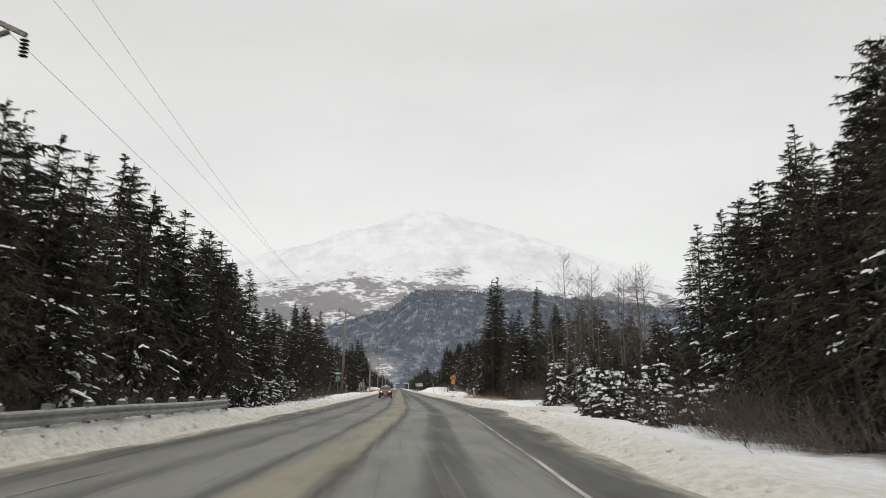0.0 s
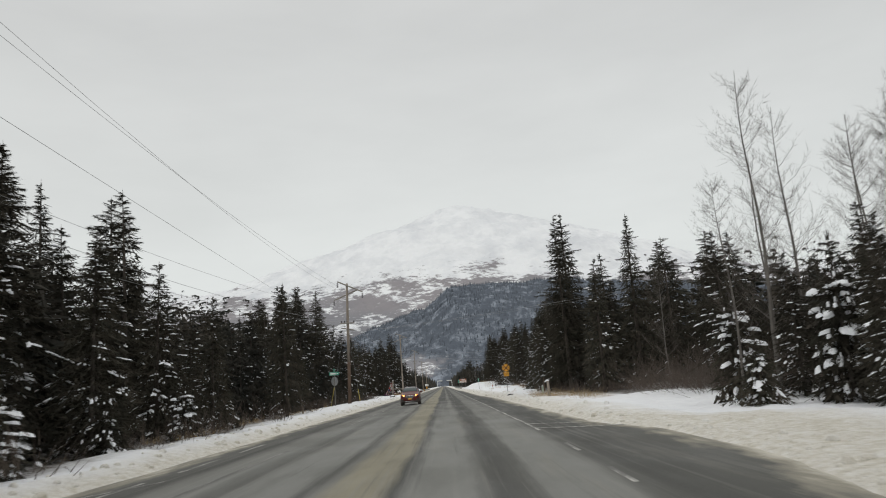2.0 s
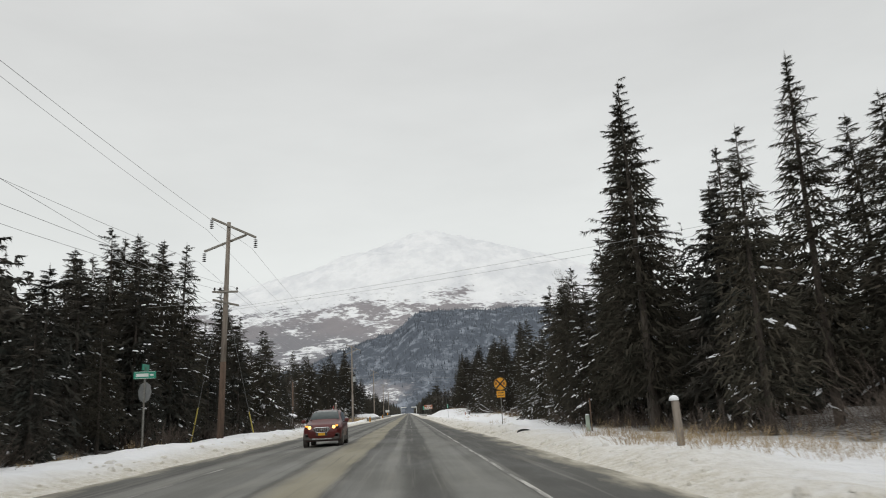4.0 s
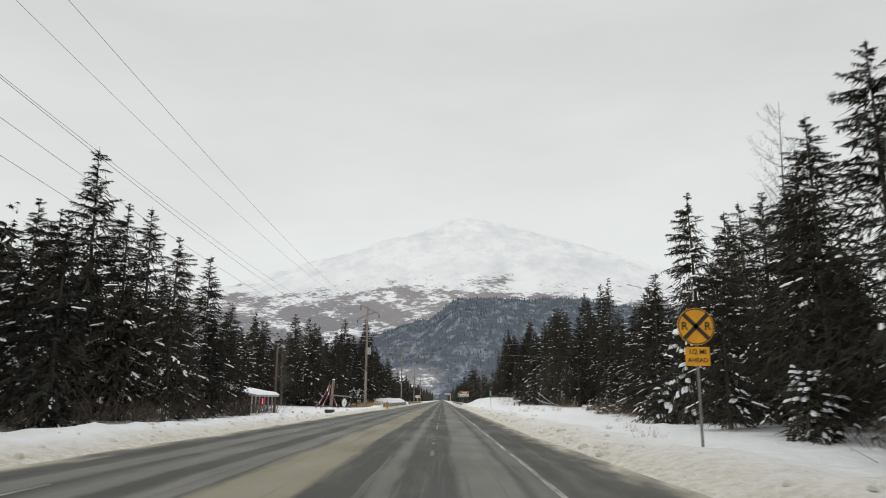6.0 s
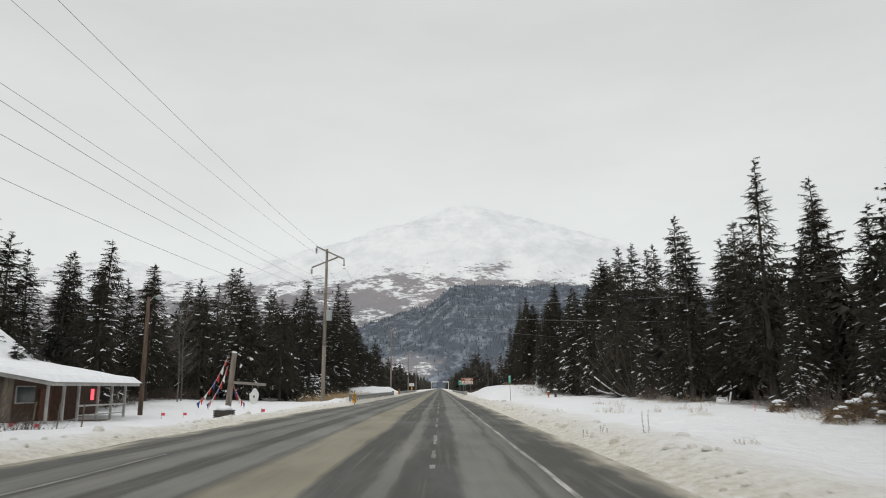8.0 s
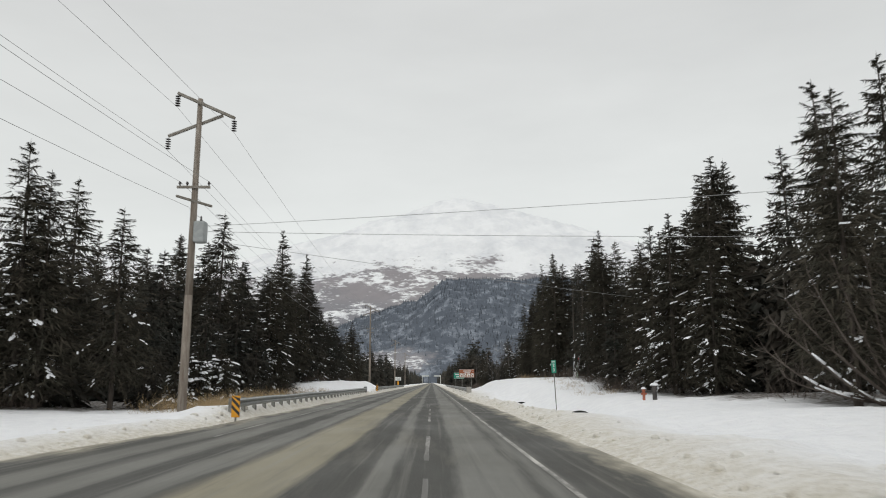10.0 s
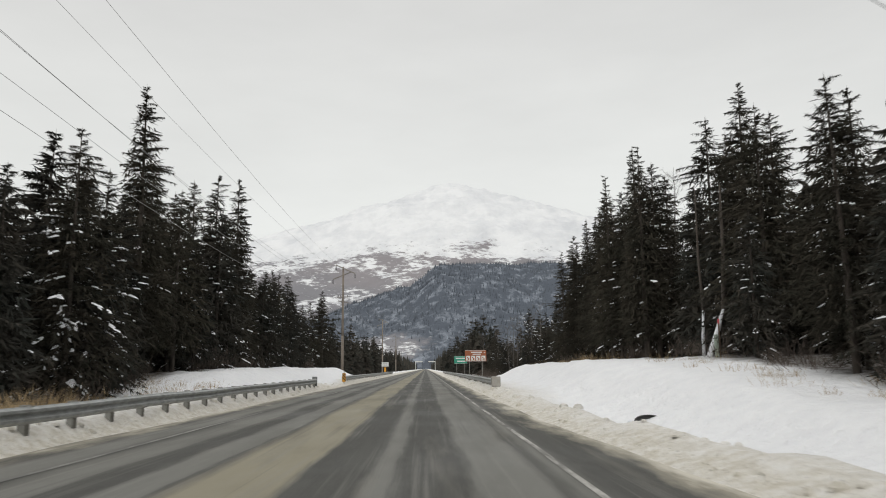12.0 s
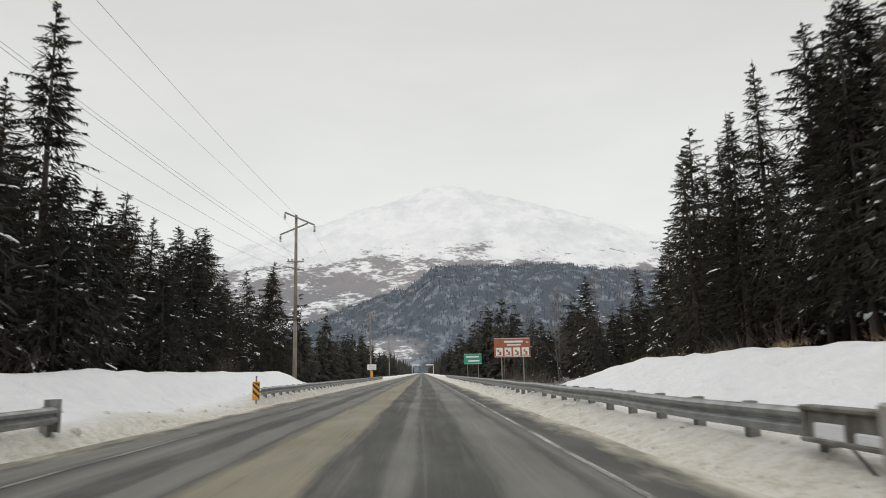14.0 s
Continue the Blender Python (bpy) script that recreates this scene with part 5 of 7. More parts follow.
# brush, twigs and dead grass at the wood's edge
def brush_arrays(spots, seed, n, h, radius):
    r = np.random.RandomState(seed)
    B, W, L = [], [], []
    for x, y, k in spots:
        c = np.array([x, y, gz(x, y) - 0.03])
        o = r.randn(n, 3) * [0.28 * k, 0.28 * k, 0.0]
        B.append(c + o); W.append(unit(o * 0.9 + r.randn(n, 3) * 0.22 + [0, 0, 0.9])); L.append(h * k * r.uniform(0.4, 1.15, n))
        tip = B[-1] + W[-1] * (L[-1] * r.uniform(0.4, 0.8, n))[:, None]
        B.append(tip); W.append(unit(W[-1] + r.randn(n, 3) * 0.5)); L.append(L[-1] * 0.45)
    B, W, L = np.concatenate(B), np.concatenate(W), np.concatenate(L)
    return spikes(B, W, L, np.full(len(B), radius) * r.uniform(0.6, 1.3, len(B)))


spots = []
for k in range(760):
    y = rnd.uniform(0, 330)
    left = rnd.random() < 0.45
    if left:
        x = float(wood_rim(y, True)) + 0.4 - abs(rnd.gauss(0, 1.3))
        if 172 < y < 190 or (40 < y < 112 and rnd.random() < 0.6) or (255 < y < 312 and rnd.random() < 0.6):
            continue
    else:
        x = float(wood_rim(y, False)) - 0.4 + abs(rnd.gauss(0, 1.4))
        if y > 125 and rnd.random() < 0.6:
            continue
    spots.append((x + float(road_x(y)), y, rnd.uniform(0.6, 1.5)))
for k in range(50):
    spots.append((rnd.uniform(7.6, 12), rnd.uniform(20, 38), rnd.uniform(1.2, 2.2)))
for k in range(80):
    spots.append((rnd.uniform(11.5, 19), rnd.uniform(66, 96), rnd.uniform(1.6, 3.2)))
tagged(new("brush", array_mesh("brush", *brush_arrays(spots, 3, 30, 1.1, 0.013), M_BRUSH)), "leafless brown alder brush along the wood's edge", "brush", kind="stuff")
spots = [(rnd.uniform(5.8, 9.5), rnd.uniform(86, 100), rnd.uniform(0.6, 1.2)) for k in range(60)]
spots += [(rnd.uniform(-12.6, -9.2), rnd.uniform(212, 236), rnd.uniform(0.9, 1.9)) for k in range(190)]
spots += [(rnd.uniform(-13.0, -9.6), rnd.uniform(236, 250), rnd.uniform(0.6, 1.2)) for k in range(30)]
spots += [(rnd.uniform(10.5, 13.8), rnd.uniform(226, 300), rnd.uniform(0.5, 1.2)) for k in range(46)]
spots += [(rnd.uniform(6, 12), rnd.uniform(130, 200), rnd.uniform(0.35, 0.8)) for k in range(16)]
spots += [(rnd.uniform(12.5, 14.5), rnd.uniform(150, 196), rnd.uniform(0.5, 1.0)) for k in range(26)]
spots += [(rnd.uniform(-13, -10.0), rnd.uniform(60, 112), rnd.uniform(0.4, 0.8)) for k in range(30)]
tagged(new("dead_grass", array_mesh("dead_grass", *brush_arrays(spots, 4, 26, 0.55, 0.007), M_GRASS)), "straw-coloured dead grass standing out of the snow", "grass", kind="stuff")


# ---------------------------------------------------------------- guard rails
W_PROFILE = ((0.00, 0.42), (0.012, 0.44), (0.075, 0.475), (0.075, 0.525), (0.012, 0.57), (0.012, 0.60), (0.075, 0.645), (0.075, 0.695), (0.012, 0.73), (0.0, 0.75))
post_mesh = Build().box((-0.075, -0.09, -0.5), (0.075, 0.09, 0.76), bevel=0.012).mesh("post", M_GALV_DIRT)
block_mesh = Build().box((-0.075, -0.075, 0.42), (0.09, 0.075, 0.745), bevel=0.01).mesh("blockout", M_GALV_DIRT)
cap_mesh = Build().dome((0.02, 0, 0.757), 0.115, 0.10, 0.05).mesh("snow_cap", M_SNOW, True)


def guard_rail(x, y0, y1, face, label, caps=True, step=1.9, z=0.0, tall=1.0):
    """A W-beam rail along y at x (from the road's middle line); face +1 or -1: the way its front looks."""
    t = thing("guard_rail", label, "guard rail", "guard rails")
    b = Build()
    ys = np.arange(y0, y1 + 0.01, step)
    prof = [(d * face + 0.10 * face, h) for d, h in W_PROFILE] + [(d * face + 0.10 * face - 0.012 * face, h) for d, h in reversed(W_PROFILE)]
    vs, fs, k = [], [], len(prof)
    for yy in ys:
        xo = float(road_x(yy)) + x + 0.012 * math.sin(yy * 0.9)
        vs += [(xo + d, yy, h + z + 0.012 * math.sin(yy * 0.6 + x)) for d, h in prof]
    for i in range(len(ys) - 1):
        fs += [(i * k + j, i * k + (j + 1) % k, (i + 1) * k + (j + 1) % k, (i + 1) * k + j) for j in range(k)]
    fs += [tuple(range(k)), tuple((len(ys) - 1) * k + j for j in range(k))]
    b.add(vs, fs)
    part("beam", b, M_GALV, t, "dented galvanised steel beam with road grime")
    for i, yy in enumerate(ys):
        xo = float(road_x(yy)) + x
        m = Matrix.Translation((xo - 0.06 * face, yy, z)) @ (Matrix.Rotation(math.pi, 4, "Z") if face < 0 else Matrix.Identity(4)) @ Matrix.Diagonal((1, 1, tall, 1))
        p = part("post", post_mesh, None, t, at=m)
        part("blockout", block_mesh, None, p, at=Matrix.Translation((0.07, 0, 0)))
        if caps and rnd.random() < 0.85:
            part("snow_cap", cap_mesh, None, p, "cap of snow")
    return t


rail_a = guard_rail(-8.35, -10.5, 37.0, 1, "galvanised steel guard rail with snow-capped posts", z=0.12, tall=1.13)
rail_b = guard_rail(-7.5, 208.2, 265.2, 1, "long galvanised guard rail standing in ploughed snow", caps=False)
guard_rail(-7.6, 283.6, 385, 1, "galvanised guard rail behind an object marker", caps=False)
rail_d = guard_rail(4.2, 258.7, 387, -1, "galvanised guard rail with road grime beside the snow bank", caps=False)


def end_shoe(t, x, y, face):
    """The flared end section of a rail."""
    b = Build()
    pts = [(x + face * (0.14 + 0.02 * math.sin(a)) - face * 0.19 * (1 - math.cos(a)), y + 0.22 * math.sin(a), 0) for a in np.linspace(0, 2.6, 7)]
    vs, fs = [], []
    for px, py, _ in pts:
        vs += [(px, py, 0.26), (px, py, 0.90), (px + 0.02 * face, py + 0.015, 0.90), (px + 0.02 * face, py + 0.015, 0.26)]
    for i in range(len(pts) - 1):
        fs += [(i * 4 + j, i * 4 + (j + 1) % 4, i * 4 + 4 + (j + 1) % 4, i * 4 + 4 + j) for j in range(4)]
    fs += [(0, 1, 2, 3), tuple(len(vs) - 4 + j for j in range(4))]
    b.add(vs, fs)
    part("end_section", b, M_GALV, t, "curled steel end section")


end_shoe(rail_a, float(road_x(37.0)) - 8.35, 37.05, 1)
end_shoe(rail_b, -7.5, 265.25, 1)
part("impact_head", Build().box((3.86, 257.0, 0.30), (4.38, 257.16, 0.88), bevel=0.03), M_CONCRETE, rail_d, "mud-stained square impact head")
chute = part("impact_chute", Build().box((4.02, 257.14, 0.40), (4.10, 258.75, 0.79), bevel=0.02), M_GALV_DIRT, rail_d, "mud-splashed steel chute behind the head")
for z in (0.40, 0.74):
    part("flange", Build().box((3.96, 257.14, z), (4.15, 258.75, z + 0.055), bevel=0.015), M_GALV_DIRT, chute)
for y in (257.85, 258.68):
    part("rib", Build().box((3.98, y, 0.44), (4.03, y + 0.06, 0.75), bevel=0.01), M_GALV_DIRT, chute)
for y0, y1, z1 in ((257.9, 258.5, 0.62), (257.3, 257.75, 0.56)):
    part("packed_snow", Build().box((3.985, y0, 0.43), (4.03, y1, z1), bevel=0.02), M_SNOW, chute, "dirty snow packed in the chute")
part("anchor_cable", Build().tube([(4.0, 257.9, 0.45), (3.98, 257.3, 0.10), (3.98, 257.1, -0.05)], 0.016, 6), M_BLACK, rail_d, "thin steel anchor cable")


def object_marker(x, y, label):
    t = thing("object_marker", label, "road marker", "object markers", at=Matrix.Translation((x, y, gz(x, y) - 0.05)))
    part("post", Build().box((-0.03, 0.02, -0.3), (0.03, 0.06, 1.25), bevel=0.005), M_GALV_DIRT, t)
    p = part("panel", Build().box((-0.155, -0.01, 0.22), (0.155, 0.018, 1.0), bevel=0.006), M_YELLOW, t, "yellow reflective panel")
    for k in range(3):
        b = Build()
        z0 = 0.36 + 0.26 * k
        lo, hi = 0.225, 0.995
        vs = [(-0.15, -0.0125, min(z0 + 0.2, hi)), (0.15, -0.0125, max(z0 - 0.1, lo)), (0.15, -0.0125, min(z0 + 0.03, hi)), (-0.15, -0.0125, min(z0 + 0.33, hi))]
        b.add(vs, [(0, 1, 2, 3)])
        part("stripe", b, M_BLACK, p, "black slanting stripe")
    return t


object_marker(-7.0, 206.8, "yellow and black striped object marker at a guard rail's end")
object_marker(-7.45, 282.7, "yellow and black striped object marker in the ploughed snow")


# ---------------------------------------------------------------- power line
insul_mesh = Build()
for k in range(5):
    insul_mesh.tube([(0, 0, -0.06 - 0.11 * k), (0, 0, -0.10 - 0.11 * k), (0, 0, -0.13 - 0.11 * k)], [0.03, 0.125, 0.05], 9)
insul_mesh = insul_mesh.mesh("insulator", M_INSUL)
pin_mesh = Build().tube([(0, 0, 0), (0, 0, 0.06), (0, 0, 0.1), (0, 0, 0.2)], [0.03, 0.03, 0.07, 0.04], 8).mesh("pin_insulator", M_INSUL)


def utility_pole(x, y, z, top, lean=0.0, transformer=False, dressed=True, brown=False):
    """A tall wooden pole with two sloping arms, hanging insulators and a lower crossarm; z, top: heights of foot and tip."""
    h = top - z
    t = thing("utility_pole", "tall weathered wooden utility pole with sloping arms and insulators", "utility pole", "utility poles along the road",
              at=Matrix.Translation((x, y, z)) @ Matrix.Rotation(lean, 4, "Y"))
    part("shaft", Build().tube([(0, 0, h * k) for k in (0.34, 0.55, 0.8, 1.0)], [0.165, 0.15, 0.13, 0.115], 12), M_POLE, t, smooth=True)
    part("butt", Build().tube([(0, 0, -0.6), (0, 0, h * 0.15), (0, 0, h * 0.345)], [0.195, 0.185, 0.168], 12), M_POLE_BASE if brown else M_POLE, t, "brown creosoted lower part" if brown else "", smooth=True)
    if not dressed:
        return t

    def arm(name, a, c, w):
        a, c = Vector(a), Vector(c)
        m = Matrix.Translation((a + c) / 2) @ (c - a).to_track_quat("X", "Z").to_matrix().to_4x4()
        ln = (c - a).length / 2
        part(name, Build().box((-ln, -w, -w), (ln, w, w), m, bevel=0.012), M_ARM, t)

    arm("top_arm", (-0.98, -0.17, h + 0.22), (1.66, -0.17, h - 0.98), 0.065)
    arm("brace_arm", (-1.42, 0.17, h - 1.72), (1.02, 0.17, h - 0.72), 0.06)
    for p in ((-0.96, -0.17, h + 0.16), (1.64, -0.17, h - 1.03), (-1.40, 0.17, h - 1.76)):
        part("insulator", insul_mesh, None, t, "dark porcelain insulator string", at=Matrix.Translation(p))
    arm("crossarm", (-0.75, -0.18, h - 4.2), (0.72, -0.18, h - 4.2), 0.055)
    arm("crossarm", (-0.55, -0.75, h - 4.75), (0.62, 0.55, h - 4.9), 0.05)
    for px in (-0.62, -0.3, 0.66):
        part("pin_insulator", pin_mesh, None, t, at=Matrix.Translation((px, -0.18, h - 4.15)))
    if transformer:
        can = part("transformer", Build().box((0.12, -0.32, h - 6.7), (0.62, 0.18, h - 5.75), bevel=0.05), M_TANK, t, "grey steel transformer box")
        part("bushing", Build().tube([(0.37, -0.07, h - 5.76), (0.37, -0.07, h - 5.5)], [0.06, 0.03], 8), M_INSUL, can)
    return t


POLES = ((-13.85, 25.8, 0.2, 11.45), (-10.6, 116.1, 0.3, 12.85), (-10.35, 210.9, 0.35, 14.1), (-11.15, 313.6, 0.9, 15.3), (-11.3, 408.0, 0.2, 14.4), (-11.5, 500.0, 0.2, 14.0))
for k, (x, y, z, top) in enumerate(POLES):
    utility_pole(x, y, z, top, lean=radians(1.2) if k == 1 else 0.0, transformer=k == 2, brown=k == 1)
# the first pole carries its upper lines on a tall arm of their own
t = thing("utility_pole", "tall grey wooden pole with a high crossarm among the trees", "utility pole", at=Matrix.Translation((-14.4, 25.8, gz(-14.4, 25.8) - 0.3)))
part("shaft", Build().tube([(0, 0, 0), (0, 0, 15.9)], [0.17, 0.11], 12), M_POLE, t, smooth=True)
part("crossarm", Build().box((-1.15, -0.2, 15.35), (1.15, -0.1, 15.47), bevel=0.01), M_POLE, t)
for dx, z in ((-0.98, 15.98), (1.03, 15.5)):
    part("insulator", Build().tube([(dx, -0.15, 15.4), (dx, -0.15, z + 0.1)], [0.05, 0.035], 8), M_POLE, t)


def wire(name, pts, sag, radius=0.0075, label="thin grey overhead power line", first=None):
    """A line hung from point to point; first is the sag of its two spans nearest the start, where it differs."""
    b = Build()
    line = []
    for k, (p, q) in enumerate(zip(pts[:-1], pts[1:])):
        hang = sag if first is None or k > 1 else first
        for s in np.linspace(0, 1, 15)[: -1 if q != pts[-1] else None]:
            line.append(tuple(Vector(p) * (1 - s) + Vector(q) * s - Vector((0, 0, hang * 4 * s * (1 - s)))))
    b.tube(line, radius, 5)
    return tagged(new(name, b.mesh(name, M_WIRE)), label, "power line", "overhead power lines")


for dx, dz, sag, start in ((-0.96, -0.46, 1.3, (-13.37, 15.4, 1.85)), (1.64, -1.65, 1.4, (-15.38, 15.88, 1.83)), (-1.40, -2.38, 1.5, None),
                           (0.66, -3.95, 1.7, None), (-0.62, -3.95, 1.75, None), (-0.2, -5.1, 1.9, (-12.5, 10.4, 0.25))):
    pts = [(x + dx, y - 0.15, top + dz) for x, y, z, top in POLES]
    if start:
        pts[0] = (start[0], pts[0][1], start[1])
    wire("power_line", [(pts[0][0], -70, pts[0][2])] + pts, sag, first=start and start[2])
wire("service_line", [(-10.3, 115.4, 7.6), (24.0, 93.5, 8.75)], 0.35, 0.0065, "thin line crossing high over the road")
wire("service_line", [(-10.3, 116.7, 7.7), (24.0, 95.4, 8.6)], 0.35, 0.0065, "thin line crossing high over the road")
wire("service_line", [(-10.6, 116.3, 8.2), (-30.0, 114.5, 8.0)], 0.4, 0.009, "thin line running into the trees")
wire("service_line", [(-10.2, 211.8, 8.35), (24.0, 205.6, 9.2)], 0.12, 0.011, "thin line crossing high over the road")
wire("service_line", [(-10.2, 212.0, 8.15), (24.0, 206.8, 6.9)], 0.12, 0.011, "thin line crossing high over the road")
wire("service_line", [(-10.2, 214.9, 8.2), (26.0, 237.5, 7.0)], 0.15, 0.011, "thin line slanting over the road to the far wood")

for x, y, tx, ty in ((-13.0, 118.8, -11.4, 115.0), (-10.5, 124.8, -10.5, 118.8)):
    t = thing("guy_wire", "steel guy wire in a yellow plastic guard", "guy wire", "guy wires of the pole")
    z = gz(x, y)
    e, f = Vector((x, y, z - 0.1)), Vector((-10.6, 116.1, 9.0))
    w = (f - e).normalized()
    part("guard", Build().tube([e, e + w * 2.3], 0.035, 8), M_GUARD, t, "yellow plastic guard")
    part("strand", Build().tube([e + w * 2.3, f], 0.010, 5), M_GALV, t)


# ---------------------------------------------------------------- road signs
def posts_for(t, xs, top, half=0.03, depth=0.045):
    for x in xs:
        part("post", Build().box((x - half, 0.0, -0.6), (x + half, depth, top), bevel=0.006), M_GALV_DIRT, t)


def bars(p, rows, y, material, name="text_bar"):
    """Plain bars where writing cannot be read: x0, x1, z, height."""
    for x0, x1, z, hh in rows:
        part(name, Build().box((x0, y - 0.003, z - hh / 2), (x1, y, z + hh / 2)), material, p)


X, Y = 6.58, 126.6
t = thing("crossing_sign", "round yellow railroad crossing sign over a small yellow plaque", "road sign", at=Matrix.Translation((X, Y, gz(X, Y) - 0.05)))
posts_for(t, (0.0,), 3.35)
disc = part("disc", Build().tube([(0, -0.022, 2.95), (0, -0.002, 2.95)], 0.455, 36), M_YELLOW, t, "round yellow panel")
b = Build()
for a, r0, r1 in ((0, 0.415, 0.44),):
    n = 40
    vs = [(r * math.cos(2 * math.pi * i / n), -0.0245, 2.95 + r * math.sin(2 * math.pi * i / n)) for r in (r0, r1) for i in range(n)]
    b.add(vs, [(i, (i + 1) % n, n + (i + 1) % n, n + i) for i in range(n)])
part("border", b, M_BLACK, disc, "black border ring")
for a in (0.79, -0.79):
    m = Matrix.Translation((0, -0.026, 2.95)) @ Matrix.Rotation(a, 4, "Y")
    part("cross_bar", Build().box((-0.415, -0.001, -0.05), (0.415, 0.0025 if a > 0 else 0.0015, 0.05), m), M_BLACK, disc, "black diagonal bar")
for sx in (-0.285, 0.285):
    letters("R", 0.27, M_BLACK, disc, Matrix.Translation((sx, -0.0265, 2.95)) @ Matrix.Rotation(math.pi / 2, 4, "X"), "letter")
plaque = part("plaque", Build().box((-0.3, -0.022, 1.99), (0.3, -0.002, 2.45), bevel=0.008), M_YELLOW, t, "small yellow plaque")
letters("1/2 MI", 0.17, M_BLACK, plaque, Matrix.Translation((0, -0.0245, 2.325)) @ Matrix.Rotation(math.pi / 2, 4, "X"))
letters("AHEAD", 0.15, M_BLACK, plaque, Matrix.Translation((0, -0.0245, 2.125)) @ Matrix.Rotation(math.pi / 2, 4, "X"))

X, Y = 8.05, 225.8
t = thing("mile_marker", "green mile marker panel on a leaning steel post", "road sign",
          at=Matrix.Translation((X, Y, gz(X, Y) - 0.02)) @ Matrix.Rotation(radians(-2.2), 4, "Y") @ Matrix.Diagonal((1, 1, 1.12, 1)))
posts_for(t, (0.0,), 3.1, 0.026)
pl = part("panel", Build().box((-0.15, -0.02, 2.4), (0.15, -0.002, 3.12), bevel=0.008), M_GREEN, t, "green reflective panel")
letters("MILE", 0.11, M_WHITE, pl, Matrix.Translation((0, -0.022, 3.03)) @ Matrix.Rotation(math.pi / 2, 4, "X"))
letters("2", 0.24, M_WHITE, pl, Matrix.Translation((0, -0.022, 2.83)) @ Matrix.Rotation(math.pi / 2, 4, "X"), "digit")
letters("3", 0.24, M_WHITE, pl, Matrix.Translation((0, -0.022, 2.57)) @ Matrix.Rotation(math.pi / 2, 4, "X"), "digit")

X, Y = 5.95, 300.5
t = thing("recreation_sign", "wide rust-orange recreation sign with pale symbols on two posts", "road sign", at=Matrix.Translation((X, Y, 0.2)))
posts_for(t, (-0.75, 0.75), 2.1, 0.04)
pl = part("panel", Build().box((-1.25, -0.03, 1.95), (1.25, -0.002, 3.25), bevel=0.012), M_BROWN, t, "rust-orange panel")
bars(pl, ((-1.22, 1.22, 3.22, 0.03), (-1.22, 1.22, 1.98, 0.03), (-0.55, 0.75, 3.0, 0.13), (-0.35, 0.6, 2.78, 0.10), (0.95, 1.13, 2.95, 0.06)), -0.031, M_WHITE)
for k in range(4):
    sq = part("symbol_panel", Build().box((-1.13 + 0.6 * k, -0.036, 2.04), (-0.66 + 0.6 * k, -0.031, 2.6), bevel=0.004), M_WHITE, pl, "pale symbol panel")
    sx = -0.9 + 0.6 * k
    for j, (a0, a1, z, hh) in enumerate(((-0.12, 0.0, 2.38, 0.16), (0.0, 0.14, 2.24, 0.2), (-0.15, 0.15, 2.12, 0.05))):
        part("symbol", Build().box((sx + a0, -0.0385 - 0.0007 * j, z - hh / 2), (sx + a1, -0.036, z + hh / 2)), M_BROWN, sq)

X, Y = 6.3, 345.0
t = thing("guide_sign", "green guide sign with white writing on two posts", "road sign", at=Matrix.Translation((X, Y, 0.2)))
posts_for(t, (-0.7, 0.7), 2.2, 0.04)
pl = part("panel", Build().box((-1.15, -0.03, 2.0), (1.15, -0.002, 3.3), bevel=0.012), M_GREEN, t, "green panel")
bars(pl, ((-1.12, 1.12, 3.27, 0.03), (-1.12, 1.12, 2.03, 0.03), (-0.85, 0.8, 2.92, 0.2), (-0.6, 0.85, 2.4, 0.2)), -0.031, M_WHITE)

X, Y = -10.05, 102.4
t = thing("street_sign", "green street name sign above the back of a stop sign", "road sign", at=Matrix.Translation((X, Y, gz(X, Y) - 0.5)))
posts_for(t, (0.0,), 3.5, 0.028)
pl = part("name_panel", Build().box((-0.42, -0.012, 3.05), (0.42, 0.0, 3.33), bevel=0.006), M_GREEN, t, "green street name panel")
bars(pl, ((-0.38, 0.38, 3.315, 0.012), (-0.38, 0.38, 3.065, 0.012), (-0.32, 0.14, 3.19, 0.12), (0.2, 0.33, 3.19, 0.07)), -0.0125, M_WHITE)
part("cross_panel", Build().box((-0.012, -0.3, 3.36), (0.012, 0.42, 3.6), bevel=0.006), M_GREEN, t, "second green name panel, seen edge on")
m = Matrix.Translation((0, 0.06, 2.55)) @ Matrix.Rotation(radians(-34), 4, "Z")
part("stop_panel", Build().tube([m @ Vector((0, -0.004, 0)), m @ Vector((0, 0.004, 0))], 0.40, 8), M_SIGN_BACK, t, "bare metal back of an octagonal panel")

X, Y = -8.6, 372.0
t = thing("small_white_sign", "small white road sign over a striped marker", "road sign", at=Matrix.Translation((X, Y, 0.2)))
posts_for(t, (0.0,), 2.4, 0.035)
pl = part("panel", Build().box((-0.75, -0.03, 1.7), (0.75, -0.002, 2.6), bevel=0.01), M_WHITE, t, "plain white panel")
bars(pl, ((-0.5, 0.5, 2.3, 0.12), (-0.4, 0.45, 2.0, 0.12)), -0.031, M_SIGN_BACK)
part("marker_panel", Build().box((-0.2, -0.03, 0.6), (0.2, -0.002, 1.5), bevel=0.01), M_YELLOW, t, "yellow marker panel")

